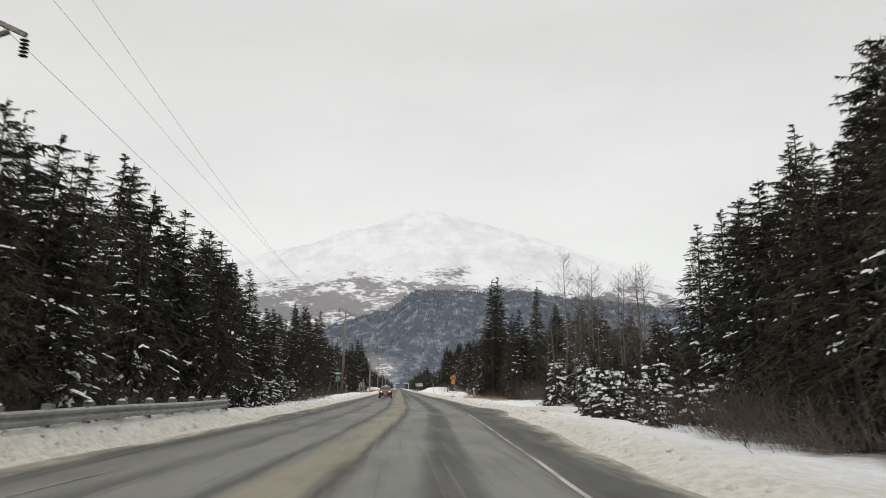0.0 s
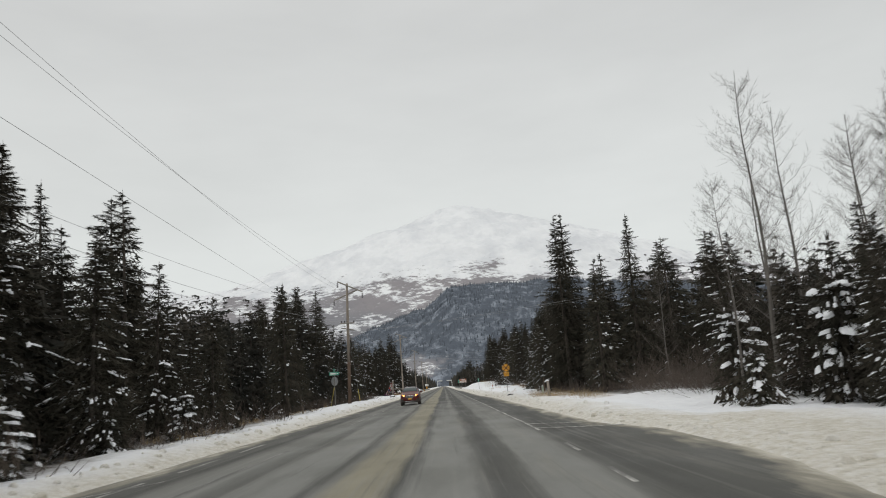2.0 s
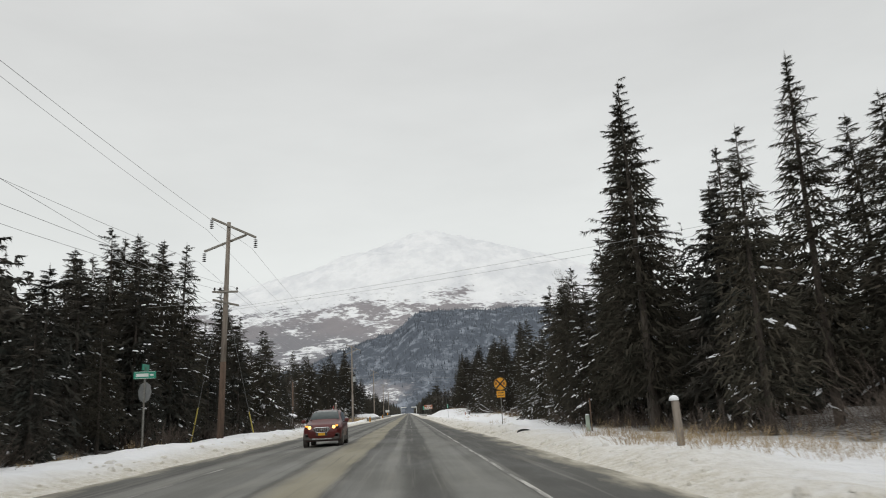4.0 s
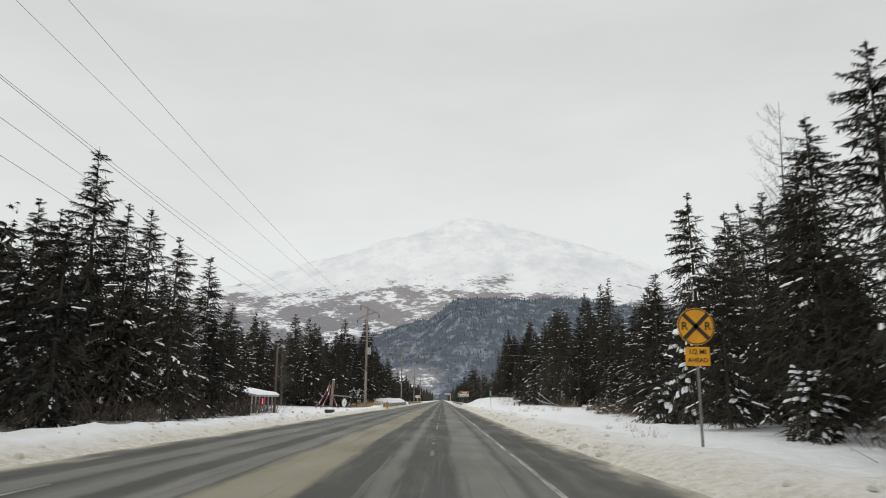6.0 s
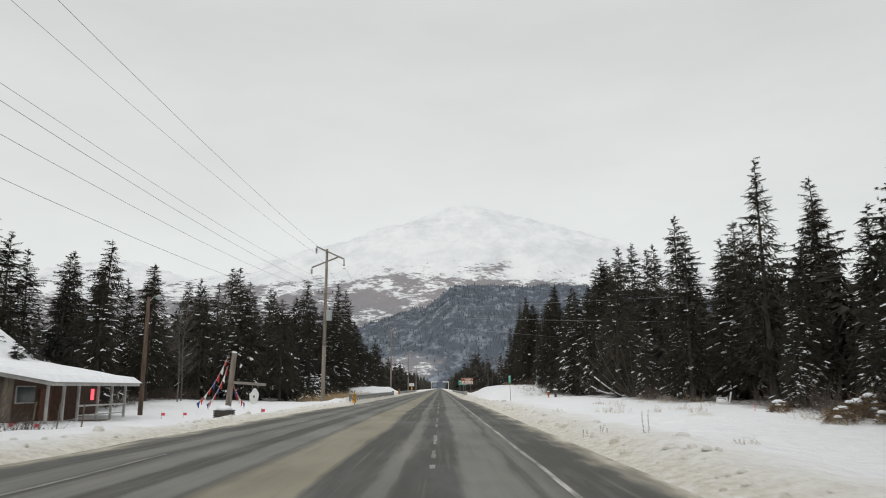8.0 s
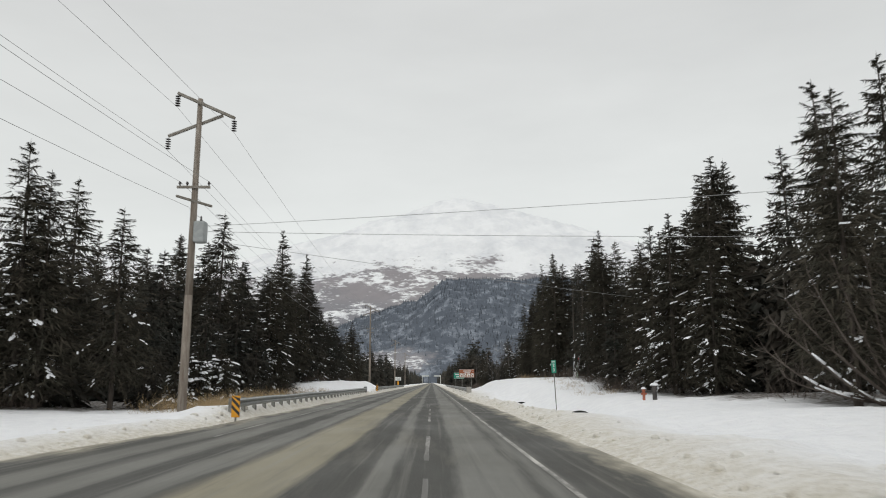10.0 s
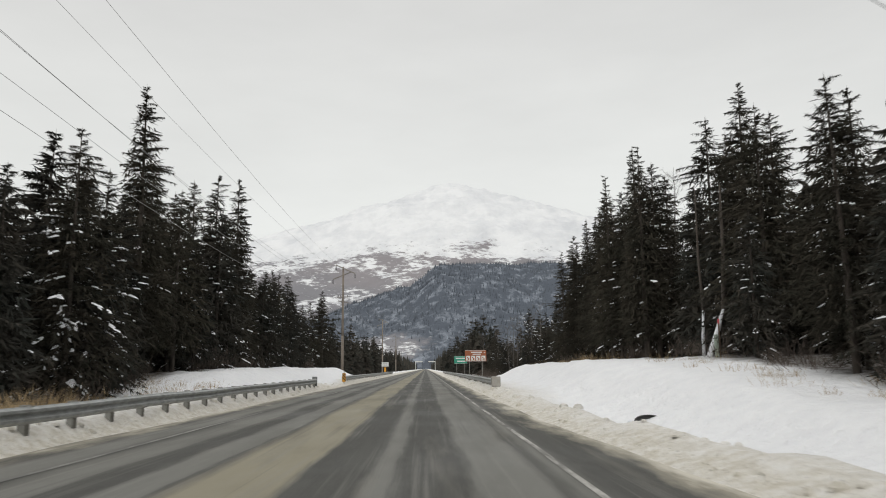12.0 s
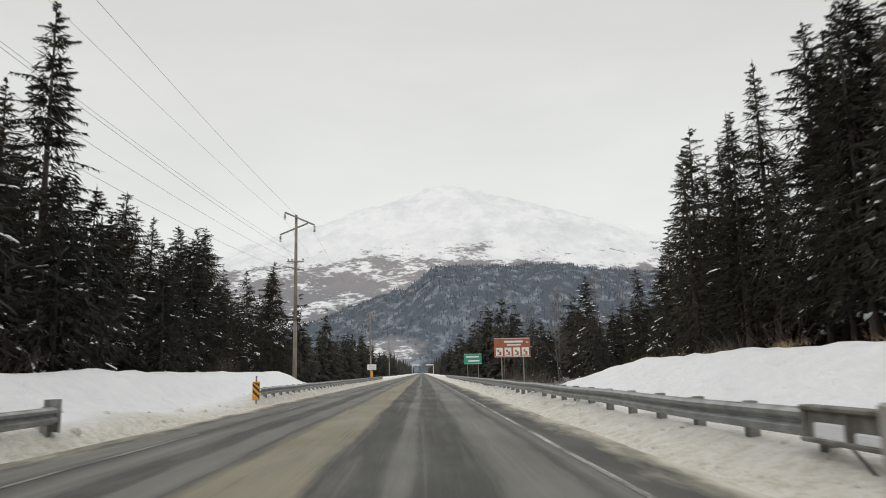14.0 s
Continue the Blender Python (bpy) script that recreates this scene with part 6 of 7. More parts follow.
for sx in (-6.6, 6.4):
    t = thing("crossing_signal", "white railroad crossing signal with an arm over the road", "railway signal", "railroad crossing signals",
              at=Matrix.Translation((sx, 700, 0)))
    part("mast", Build().tube([(0, 0, -0.5), (0, 0, 6.4)], 0.16, 10), M_WHITE, t)
    s = 1 if sx < 0 else -1
    part("arm", Build().box((min(0, 4.6 * s), -0.12, 5.6), (max(0, 4.6 * s), 0.12, 6.3), bevel=0.04), M_WHITE, t)
    for k in (0.5, 0.95):
        part("lamp_hood", Build().tube([(4.6 * s * k, -0.3, 5.3), (4.6 * s * k, 0.0, 5.3)], 0.3, 12), M_BLACK, t)

# reflective delineators and posts on the verge
for x, y, h in ((-10.8, 92.0, 0.9),):
    t = thing("marker_post", "short weathered wooden post standing in the snow", "post", "short posts on the verge", at=Matrix.Translation((x, y, gz(x, y))))
    part("stake", Build().tube([(0, 0, -0.4), (0, 0, h)], [0.07, 0.06], 9), M_POLE, t)
    part("snow_cap", Build().dome((0, 0, h - 0.01), 0.09, 0.09, 0.08), M_SNOW, t, smooth=True)

X, Y = 6.45, 91.6
t = thing("bollard", "thick wooden post with a lump of snow on top", "post", at=Matrix.Translation((X, Y, gz(X, Y) - 0.1)) @ Matrix.Rotation(radians(-2), 4, "Y"))
part("stake", Build().tube([(0, 0, -0.5), (0, 0, 0.5), (0, 0, 1.2), (0, 0, 1.25)], [0.10, 0.098, 0.095, 0.08], 12), M_POLE, t, smooth=True)
part("snow_cap", Build().dome((-0.02, 0, 1.23), 0.13, 0.12, 0.13), M_SNOW, t, "lump of old snow", smooth=True)

for x, y, tall, tip in ((8.2, 108.0, 0.82, False), (14.2, 249.9, 1.2, True)):
    t = thing("utility_pedestal", "pale green utility pedestal beside a brown wooden stake", "utility box", "utility pedestals", at=Matrix.Translation((x, y, gz(x, y) - 0.1)))
    part("cabinet", Build().box((-0.085, -0.085, -0.3), (0.085, 0.085, tall), bevel=0.025), M_PEDESTAL, t)
    part("snow_cap", Build().dome((0, 0, tall - 0.01), 0.095, 0.095, 0.05), M_SNOW, t, smooth=True)
    part("stake", Build().box((0.14, -0.03, -0.3), (0.20, 0.03, tall + 0.75), bevel=0.006), M_POLE_BASE, t, "brown wooden stake")
    if tip:
        part("stake_tip", Build().box((0.138, -0.032, tall + 0.52), (0.202, 0.032, tall + 0.754)), M_PINK, t, "pink painted tip")

for label, pts, rad in (("thin dead trunk with snow plastered up its foot", ((14.3, 251.8), (14.32, 251.8), (14.45, 251.9), (14.4, 252.0), (14.5, 252.1)), 0.085),
                        ("curved leaning trunk with snow plastered up its foot", ((13.9, 250.4), (14.35, 250.2), (14.75, 250.1), (14.95, 250.1), (15.05, 250.2)), 0.13)):
    t = thing("leaning_tree", label, "bare tree", "bare trunks on the bank")
    z0 = gz(*pts[0]) - 0.3
    zs = (z0, z0 + 1.3, z0 + 2.6, z0 + 5.5, z0 + 9.0)
    part("stem", Build().tube([(x, y, z) for (x, y), z in zip(pts, zs)], [rad * 1.15, rad, rad * 0.92, rad * 0.75, rad * 0.3], 9), M_BARK, t, smooth=True)
    part("plastered_snow", Build().tube([(x - 0.03, y - 0.04, z) for (x, y), z in zip(pts[:3], zs)], [rad * 1.15, rad, rad * 0.6], 9), M_SNOW, t, "wind-blown snow stuck to the bark", smooth=True)

X, Y = 10.75, 216.0
t = thing("fire_hydrant", "faded orange-red fire hydrant capped with snow", "fire hydrant", at=Matrix.Translation((X, Y, gz(X, Y) - 0.1)) @ Matrix.Diagonal((0.66, 0.66, 0.7, 1)))
part("barrel", Build().tube([(0, 0, -0.3), (0, 0, 0.1), (0, 0, 0.12), (0, 0, 0.72), (0, 0, 0.76)], [0.13, 0.13, 0.105, 0.105, 0.14], 14), M_HYDRANT, t, smooth=True)
part("bonnet", Build().tube([(0, 0, 0.76), (0, 0, 0.86), (0, 0, 0.94)], [0.14, 0.11, 0.04], 14), M_HYDRANT, t)
for a in (0, 1.57, 3.14):
    d = Vector((math.cos(a), -math.sin(a), 0))
    part("outlet", Build().tube([Vector((0, 0, 0.56)), Vector((0, 0, 0.56)) + d * 0.2], [0.07, 0.075], 10), M_HYDRANT, t)
part("snow_cap", Build().dome((0, 0, 0.88), 0.2, 0.19, 0.16), M_SNOW, t, "thick cap of snow", smooth=True)
t = thing("hydrant_marker", "dark valve post with a cap of snow", "post", at=Matrix.Translation((11.6, 217.0, gz(11.6, 217.0) - 0.1)))
part("stake", Build().tube([(0, 0, -0.3), (0, 0, 0.85)], 0.12, 10), M_CARDIRT, t)
part("snow_cap", Build().dome((0, 0, 0.84), 0.24, 0.22, 0.14), M_SNOW, t, smooth=True)


def culvert(x, y, r, turn):
    t = thing("culvert", "dark corrugated culvert end half buried in the snow", "culvert", "culvert ends in the snow",
              at=Matrix.Translation((x, y, gz(x, y) - 0.03)) @ Matrix.Rotation(turn, 4, "Z") @ Matrix.Rotation(radians(-22), 4, "X"))
    b = Build()
    n, vs, fs = 20, [], []
    for j in range(9):
        for rr in (r + (0.012 if j % 2 else 0.0), r - 0.03):
            vs += [(rr * math.cos(2 * math.pi * i / n) * 1.25, 0.09 * j, rr * math.sin(2 * math.pi * i / n) * 0.5) for i in range(n)]
    for j in range(8):
        for i in range(n):
            o, q = j * 2 * n, (j + 1) * 2 * n
            fs += [(o + i, o + (i + 1) % n, q + (i + 1) % n, q + i), (o + n + i, q + n + i, q + n + (i + 1) % n, o + n + (i + 1) % n)]
    fs += [(i, n + i, n + (i + 1) % n, (i + 1) % n) for i in range(n)]
    b.add(vs, fs)
    part("pipe", b, M_CULVERT, t)
    # a black disc across the bore paints the shade inside the pipe
    floor = part("pipe_floor", Build().tube([(0, 0.12, 0), (0, 0.16, 0)], r * 0.93, 16), M_BLACK, t, "black disc standing for the shade inside the pipe")
    floor.data.transform(Matrix.Diagonal((1.25, 1, 0.5, 1)))
    part("snow_brow", Build().dome((0, 0.86, r * 0.1), r * 2.3, 0.66, r * 0.62), M_SNOW, t, "brow of snow over the pipe", smooth=True)


for x, y, r, a in ((7.5, 239.4, 0.36, -0.2), (5.62, 206.5, 0.26, -0.1), (5.3, 108.6, 0.26, -0.2), (5.6, 46.8, 0.22, -0.1)):
    culvert(x, y, r, a)

t = thing("survey_stake", "bright pink survey stake in the snow", "stake", at=Matrix.Translation((12.6, 173.4, gz(12.6, 173.4))))
part("lath", Build().box((-0.012, -0.01, -0.3), (0.012, 0.01, 0.3), bevel=0.003), M_PINK, t)

# dry stems standing singly out of the verge
rnd = random.Random(61)
for x, y, h in ((5.3, 162.9, 0.54), (5.43, 162.9, 0.56), (4.05, 164.2, 0.22), (4.2, 164.4, 0.15), (4.5, 164.1, 0.2), (4.58, 164.2, 0.14), (4.65, 164.0, 0.12)):
    t = thing("dry_stem", "thin dark dry stem standing in the snow", "stem", "dry stems in the snow", at=Matrix.Translation((x, y, gz(x, y))))
    pts = [Vector((rnd.uniform(-0.012, 0.012) + 0.3 * (x - 5.365) * s * (x > 4.8), 0, h * s)) for s in (-0.2, 0.0, 0.25, 0.5, 0.75, 1.0)]
    part("stalk", Build().tube(pts, [0.007, 0.007, 0.006, 0.006, 0.005, 0.003] if h > 0.3 else 0.003, 5), M_BRUSH, t)
    for s in (2, 3, 4):
        part("bud", Build().tube([pts[s], pts[s] + Vector((rnd.choice((-1, 1)) * 0.014, 0, 0.035))], [0.005, 0.006], 5), M_BRUSH, t)

# leafless alder bent down by the snow at the wood's edge
BX, BY = 16.0, 203.6
t = thing("leaning_alder", "leafless alder bent low over the bank with snow along its stems", "shrub", at=Matrix.Translation((BX, BY, gz(BX, BY) - 0.2)))
for k, (reach, rise) in enumerate(((4.3, 1.1), (4.9, 1.7), (4.6, 2.6), (4.1, 3.6), (3.2, 4.4), (2.2, 4.6), (1.2, 4.8), (0.5, 4.2))):
    pts = [Vector((-reach * s ** 0.9, -0.5 * s + 0.25 * math.sin(3 * s + k), 0.1 + rise * (s * 0.45 + 0.55 * s * s) + 0.12 * math.sin(5 * s + 2 * k))) for s in np.linspace(0, 1, 9)]
    limb = part("limb", Build().tube(pts, [0.07 - 0.058 * s for s in np.linspace(0, 1, 9)], 6), M_TWIG, t, smooth=True)
    b = Build()
    for m in range(2, 9):
        for q in range(3):
            w = Vector((rnd.uniform(-0.9, 0.2), rnd.uniform(-0.5, 0.5), rnd.uniform(0.2, 1.0)))
            b.tube([pts[m], pts[m] + w * 0.4, pts[m] + w * 0.75 + Vector((0, 0, 0.12))], [0.012, 0.009, 0.004], 4)
    part("side_twigs", b, M_TWIG, limb)["kind"] = "stuff"
    if k < 3:
        b = Build()
        for m in range(0, 6):
            b.tube([pts[m] + Vector((0, 0, 0.055)), pts[m].lerp(pts[m + 1], 0.8) + Vector((0, 0, 0.05))], [0.06, 0.045], 7)
        part("snow_ridge", b, M_SNOW, limb, "snow lying along the stem", smooth=True)["kind"] = "stuff"

# snow-capped hummocks of dead grass at the wood's edge
for k, (x, y, w, h) in enumerate(((13.3, 168.6, 0.55, 0.62), (14.2, 169.3, 0.6, 0.7), (15.0, 169.9, 0.62, 0.85), (14.3, 167.6, 0.45, 0.45), (13.1, 172.4, 0.4, 0.5), (15.9, 168.6, 0.6, 0.6))):
    t = thing("grass_hummock", "hummock of brown dead grass under caps of snow", "grass", "grass hummocks at the wood", at=Matrix.Translation((x, y, gz(x, y) - 0.08)))
    r = np.random.RandomState(90 + k)
    az, f = r.uniform(0, 6.283, 420), np.sqrt(r.rand(420))
    d = np.stack([np.cos(az), np.sin(az), np.zeros(420)], -1)
    base = d * (w * 0.75 * f)[:, None] + np.array([0, 0, 1.0]) * (h * (0.95 - 0.75 * f * f))[:, None]
    way = unit(d * (0.5 + 0.5 * f)[:, None] + r.randn(420, 3) * 0.5 + np.array([0, 0, -0.4]))
    part("grass", array_mesh("grass", *blades(base, way, h * r.uniform(0.3, 0.9, 420), r.uniform(0.006, 0.016, 420), r), M_GRASS_OLD), None, t)["kind"] = "stuff"
    for q in range(7):
        a, f = r.uniform(0, 6.283), r.uniform(0.0, 0.9)
        size = w * r.uniform(0.14, 0.36) * (1.15 - 0.5 * f)
        c = (f * w * 0.85 * math.cos(a), f * w * 0.85 * math.sin(a), h * (0.9 - 0.72 * f * f))
        part("snow_cap", Build().dome(c, size, size * r.uniform(0.6, 1.0), size * r.uniform(0.5, 0.9), 9, (size * 0.3 * math.cos(a), size * 0.3 * math.sin(a))), M_SNOW, t, smooth=True)

# plastic garden chair on the snow bank
X, Y = 14.3, 181.2
t = thing("garden_chair", "white plastic garden chair standing in deep snow", "chair", at=Matrix.Translation((X, Y, gz(X, Y) - 0.4)) @ Matrix.Rotation(radians(-108), 4, "Z"))
part("seat", Build().box((-0.27, -0.26, 0.4), (0.27, 0.26, 0.45), bevel=0.02), M_PLASTIC, t)
part("backrest", Build().box((-0.26, 0.22, 0.42), (0.26, 0.27, 1.02), Matrix.Rotation(radians(-12), 4, "X"), bevel=0.02), M_PLASTIC, t)
for sx in (-0.25, 0.25):
    part("armrest", Build().box((sx - 0.03, -0.24, 0.62), (sx + 0.03, 0.25, 0.66), bevel=0.012), M_PLASTIC, t)
    for sy in (-0.22, 0.22):
        part("leg", Build().tube([(sx * 1.05, sy * 1.15, -0.2), (sx, sy, 0.63)], [0.025, 0.03], 8), M_PLASTIC, t)
part("snow_cover", Build().dome((0, -0.02, 0.45), 0.25, 0.24, 0.15), M_SNOW, t, "snow heaped on the seat", smooth=True)

# ---------------------------------------------------------------- roadside hut and its yard
zf = gz(-19, 181) - 0.05
t = thing("roadside_hut", "weathered plank hut with a snow-covered roof and an open porch", "hut", at=Matrix.Translation((0, 177.0 - 175.9 * 0.79, zf)) @ Matrix.Diagonal((1, 0.79, 1, 1)))
wall = part("wall", Build().box((-26.5, 176.6, -0.3), (-26.3, 187.0, 2.3)).box((-26.5, 186.8, -0.3), (-20.2, 187.0, 2.3)).box((-19.1, 176.5, -0.3), (-18.95, 187.0, 2.05)), M_DARKWOOD, t, "dark plank walls behind the porch")
for k in range(34):
    part("plank", Build().box((-26.5 + 0.225 * k, 176.4 + 0.012 * (k % 2), -0.3), (-26.29 + 0.225 * k, 176.47 + 0.012 * (k % 2), 2.0 + 0.012 * min(k, 60 - k)), bevel=0.006), M_PLANK, wall)
part("door", Build().box((-19.13, 179.4, 0.0), (-18.88, 180.7, 1.6), bevel=0.01), M_DOOR, t, "reddish brown door")
win = part("window", Build().box((-19.1, 176.9, 0.95), (-18.9, 178.9, 1.75), bevel=0.01), M_FASCIA, t, "pale framed window")
part("pane", Build().box((-18.92, 176.95, 1.0), (-18.885, 178.85, 1.7)), M_GLASS, win)
part("lit_sign", Build().box((-17.56, 182.3, 1.05), (-17.5, 182.6, 1.6), bevel=0.01), M_NEON, t, "glowing red sign hung under the porch roof")
part("porch_floor", Build().box((-18.95, 176.5, -0.3), (-17.3, 187.4, 0.02), bevel=0.01), M_PLANK, t)
for yy in (176.8, 178.6, 180.4, 183.0, 185.0, 187.1):
    part("porch_post", Build().box((-17.5, yy - 0.06, 0.0), (-17.38, yy + 0.06, 1.78), bevel=0.01), M_FASCIA, t)
part("railing", Build().box((-17.48, 180.4, 0.75), (-17.42, 187.1, 0.83)).box((-17.48, 180.4, 0.3), (-17.42, 187.1, 0.36)), M_FASCIA, t)
b = Build()
b.add([(-16.9, 175.9, 1.75), (-16.9, 187.9, 1.75), (-22.6, 187.9, 2.75), (-22.6, 175.9, 2.75), (-16.9, 175.9, 1.93), (-16.9, 187.9, 1.93), (-22.6, 187.9, 2.93), (-22.6, 175.9, 2.93)],
      [(0, 1, 2, 3), (7, 6, 5, 4), (0, 4, 5, 1), (1, 5, 6, 2), (3, 2, 6, 7), (0, 3, 7, 4)])
roof = part("porch_roof", b, M_FASCIA, t, "low sloping porch roof with a pale fascia")
b = Build()
b.add([(-22.6, 175.9, 2.7), (-22.6, 187.9, 2.7), (-26.0, 187.9, 5.4), (-26.0, 175.9, 5.4), (-29.4, 187.9, 2.7), (-29.4, 175.9, 2.7), (-26.0, 187.9, 5.2), (-26.0, 175.9, 5.2)],
      [(0, 1, 2, 3), (3, 2, 4, 5), (0, 7, 6, 1), (7, 5, 4, 6), (0, 3, 7), (3, 5, 7), (1, 6, 2), (2, 6, 4)])
part("gable_roof", b, M_PLANK, t, "steep gable roof")
n = 26
xs_, ys_ = np.linspace(-16.78, -26.0, n), np.linspace(175.8, 188.0, n)


def roof_snow(x, y):
    base = np.where(x > -22.6, 1.93 + (-16.9 - x) * 0.1755, 2.95 + (-22.6 - x) * 0.735)
    side = np.minimum(np.minimum(x * 0 + (-16.78 - x), (y - 175.8)), 188.0 - y)
    return base + 0.24 * np.sqrt(np.clip(side / 0.35, 0, 1)) + 0.03 * wave(x, y, 2.5, 61) * (side > 0.1) + 0.01


co, fa = grid(xs_, ys_, roof_snow)
part("roof_snow", array_mesh("roof_snow", co, fa[:, ::-1], M_SNOW, True), None, t, "thick blanket of snow on the roof")
b = Build()
b.add([(-26.5, 176.5, 2.0), (-20.2, 176.5, 2.0), (-22.6, 176.5, 2.75), (-26.0, 176.5, 5.3)], [(0, 1, 2, 3)])
b.add([(-26.5, 176.6, 2.0), (-20.2, 176.6, 2.0), (-22.6, 176.6, 2.75), (-26.0, 176.6, 5.3)], [(3, 2, 1, 0)])
part("gable_wall", b, M_PLANK, t)

X, Y = -17.95, 189.4
t = thing("street_lamp", "wooden lamp post with a small arm lamp, brown and weathered", "street lamp", at=Matrix.Translation((X, Y, gz(X, Y) - 0.1)))
part("pole", Build().tube([(0, 0, -0.5), (0, 0, 4), (0, 0, 7.3)], [0.15, 0.13, 0.10], 11), M_POLE_BASE, t, smooth=True)
part("arm", Build().tube([(0, 0, 7.0), (0.35, -0.1, 7.3), (0.7, -0.2, 7.35)], 0.03, 7), M_GALV, t)
part("lamp_head", Build().tube([(0.7, -0.2, 7.42), (0.7, -0.2, 7.3), (0.7, -0.2, 7.12)], [0.08, 0.22, 0.13], 12), M_TANK, t, "grey lamp head")

X, Y = -10.95, 183.3
t = thing("sign_gallows", "leaning grey wooden post with an arm and hanging sign", "sign post",
          at=Matrix.Translation((X, Y, gz(X, Y) - 0.1)) @ Matrix.Rotation(radians(4), 4, "Y"))
part("upright", Build().tube([(0, 0, -0.4), (0, 0, 3.45), (0, 0, 3.6)], [0.17, 0.14, 0.12], 10), M_POLE, t, smooth=True)
part("side_arm", Build().box((0.0, -0.06, 1.98), (1.85, 0.06, 2.12), bevel=0.015), M_ARM, t)
b = Build()
n, vs = 24, []
for yy in (-0.02, 0.02):
    vs += [(1.3 + 0.24 * math.cos(a) * (0.75 if math.sin(a) > 0.5 else 1), yy, 1.42 + 0.42 * math.sin(a)) for a in np.linspace(0, 2 * math.pi, n, endpoint=False)]
b.add(vs, [tuple(range(n)), tuple(range(2 * n - 1, n - 1, -1))] + [(i, n + i, n + (i + 1) % n, (i + 1) % n) for i in range(n)])
sign = part("hanging_sign", b, M_WHITE, t, "white rounded hanging sign")
part("text_bar", Build().box((1.26, -0.024, 1.34), (1.34, -0.0205, 1.46)), M_CARDIRT, sign)
for sx in (1.15, 1.45):
    part("chain", Build().tube([(sx, 0, 1.98), (sx, 0, 1.78)], 0.012, 5), M_GALV, t)
part("snow_cap", Build().dome((0, 0, 3.58), 0.15, 0.15, 0.1), M_SNOW, t, smooth=True)

for k, (x0, y0, z0, x1, y1, z1) in enumerate(((-11.0, 183.2, 3.0, -12.4, 182.8, 0.55), (-10.95, 183.1, 2.5, -11.9, 182.9, 0.5), (-10.9, 183.2, 2.3, -10.1, 183.6, 0.55))):
    t = thing("bunting", "sagging string of red, white and blue pennants", "bunting", "strings of pennants")
    a, c = Vector((x0, y0, z0)), Vector((x1, y1, z1))
    line = [a * (1 - s) + c * s - Vector((0, 0, 0.35 * 4 * s * (1 - s))) for s in np.linspace(0, 1, 9)]
    part("string", Build().tube(line, 0.008, 5), M_WHITE, t)
    for j in range(8):
        p, q = line[j], line[j + 1]
        mid = (p + q) / 2 + Vector((0.05 * math.sin(j), -0.03 * math.cos(j * 2), -0.34))
        b = Build()
        off = Vector((0, 0.006, 0))
        b.add([p, q, mid, p + off, q + off, mid + off], [(0, 1, 2), (5, 4, 3), (0, 3, 4, 1), (1, 4, 5, 2), (2, 5, 3, 0)])
        part("pennant", b, (M_RED, M_WHITE, M_RED, M_BLUE)[j % 4], t, ("red", "white", "red", "blue")[j % 4] + " cloth pennant")

X, Y = -10.9, 182.7
t = thing("slatted_bin", "low dark slatted planter box with snow heaped on top", "planter", at=Matrix.Translation((X, Y, gz(X, Y) - 0.12)))
part("core", Build().box((-0.42, -0.32, -0.2), (0.42, 0.32, 0.62), bevel=0.01), M_CARDIRT, t)
for k in range(6):
    part("slat", Build().box((-0.47, -0.37, 0.02 + 0.105 * k), (0.47, 0.37, 0.085 + 0.105 * k), bevel=0.008), M_SLAT, t)
part("snow_cap", Build().dome((0, 0, 0.61), 0.45, 0.36, 0.25), M_SNOW, t, smooth=True)
for x, y in ((-16.85, 173.9), (-16.1, 174.4), (-15.3, 185.8), (-14.7, 187.6), (-9.5, 184.8)):
    t = thing("marker_flag", "small fluorescent pink flag in the snow", "flag", "pink flags in the snow", at=Matrix.Translation((x, y, gz(x, y))))
    part("wire_stem", Build().tube([(0, 0, -0.2), (0, 0, 0.35)], 0.012, 5), M_GALV, t)
    part("cloth", Build().box((0.0, -0.004, 0.16), (0.2, 0.004, 0.31), bevel=0.002), M_PINK, t)
for x, y in ((-17.4, 174.2), (-16.3, 174.6), (-15.4, 174.8), (-14.5, 175.0)):
    t = thing("yard_pole", "thin grey pole leaning in the snow", "pole", "thin poles in the yard", at=Matrix.Translation((x, y, gz(x, y))) @ Matrix.Rotation(0.07, 4, "Y"))
    part("rod", Build().tube([(0, 0, -0.3), (0, 0, 1.15)], 0.03, 7), M_PLANK, t)


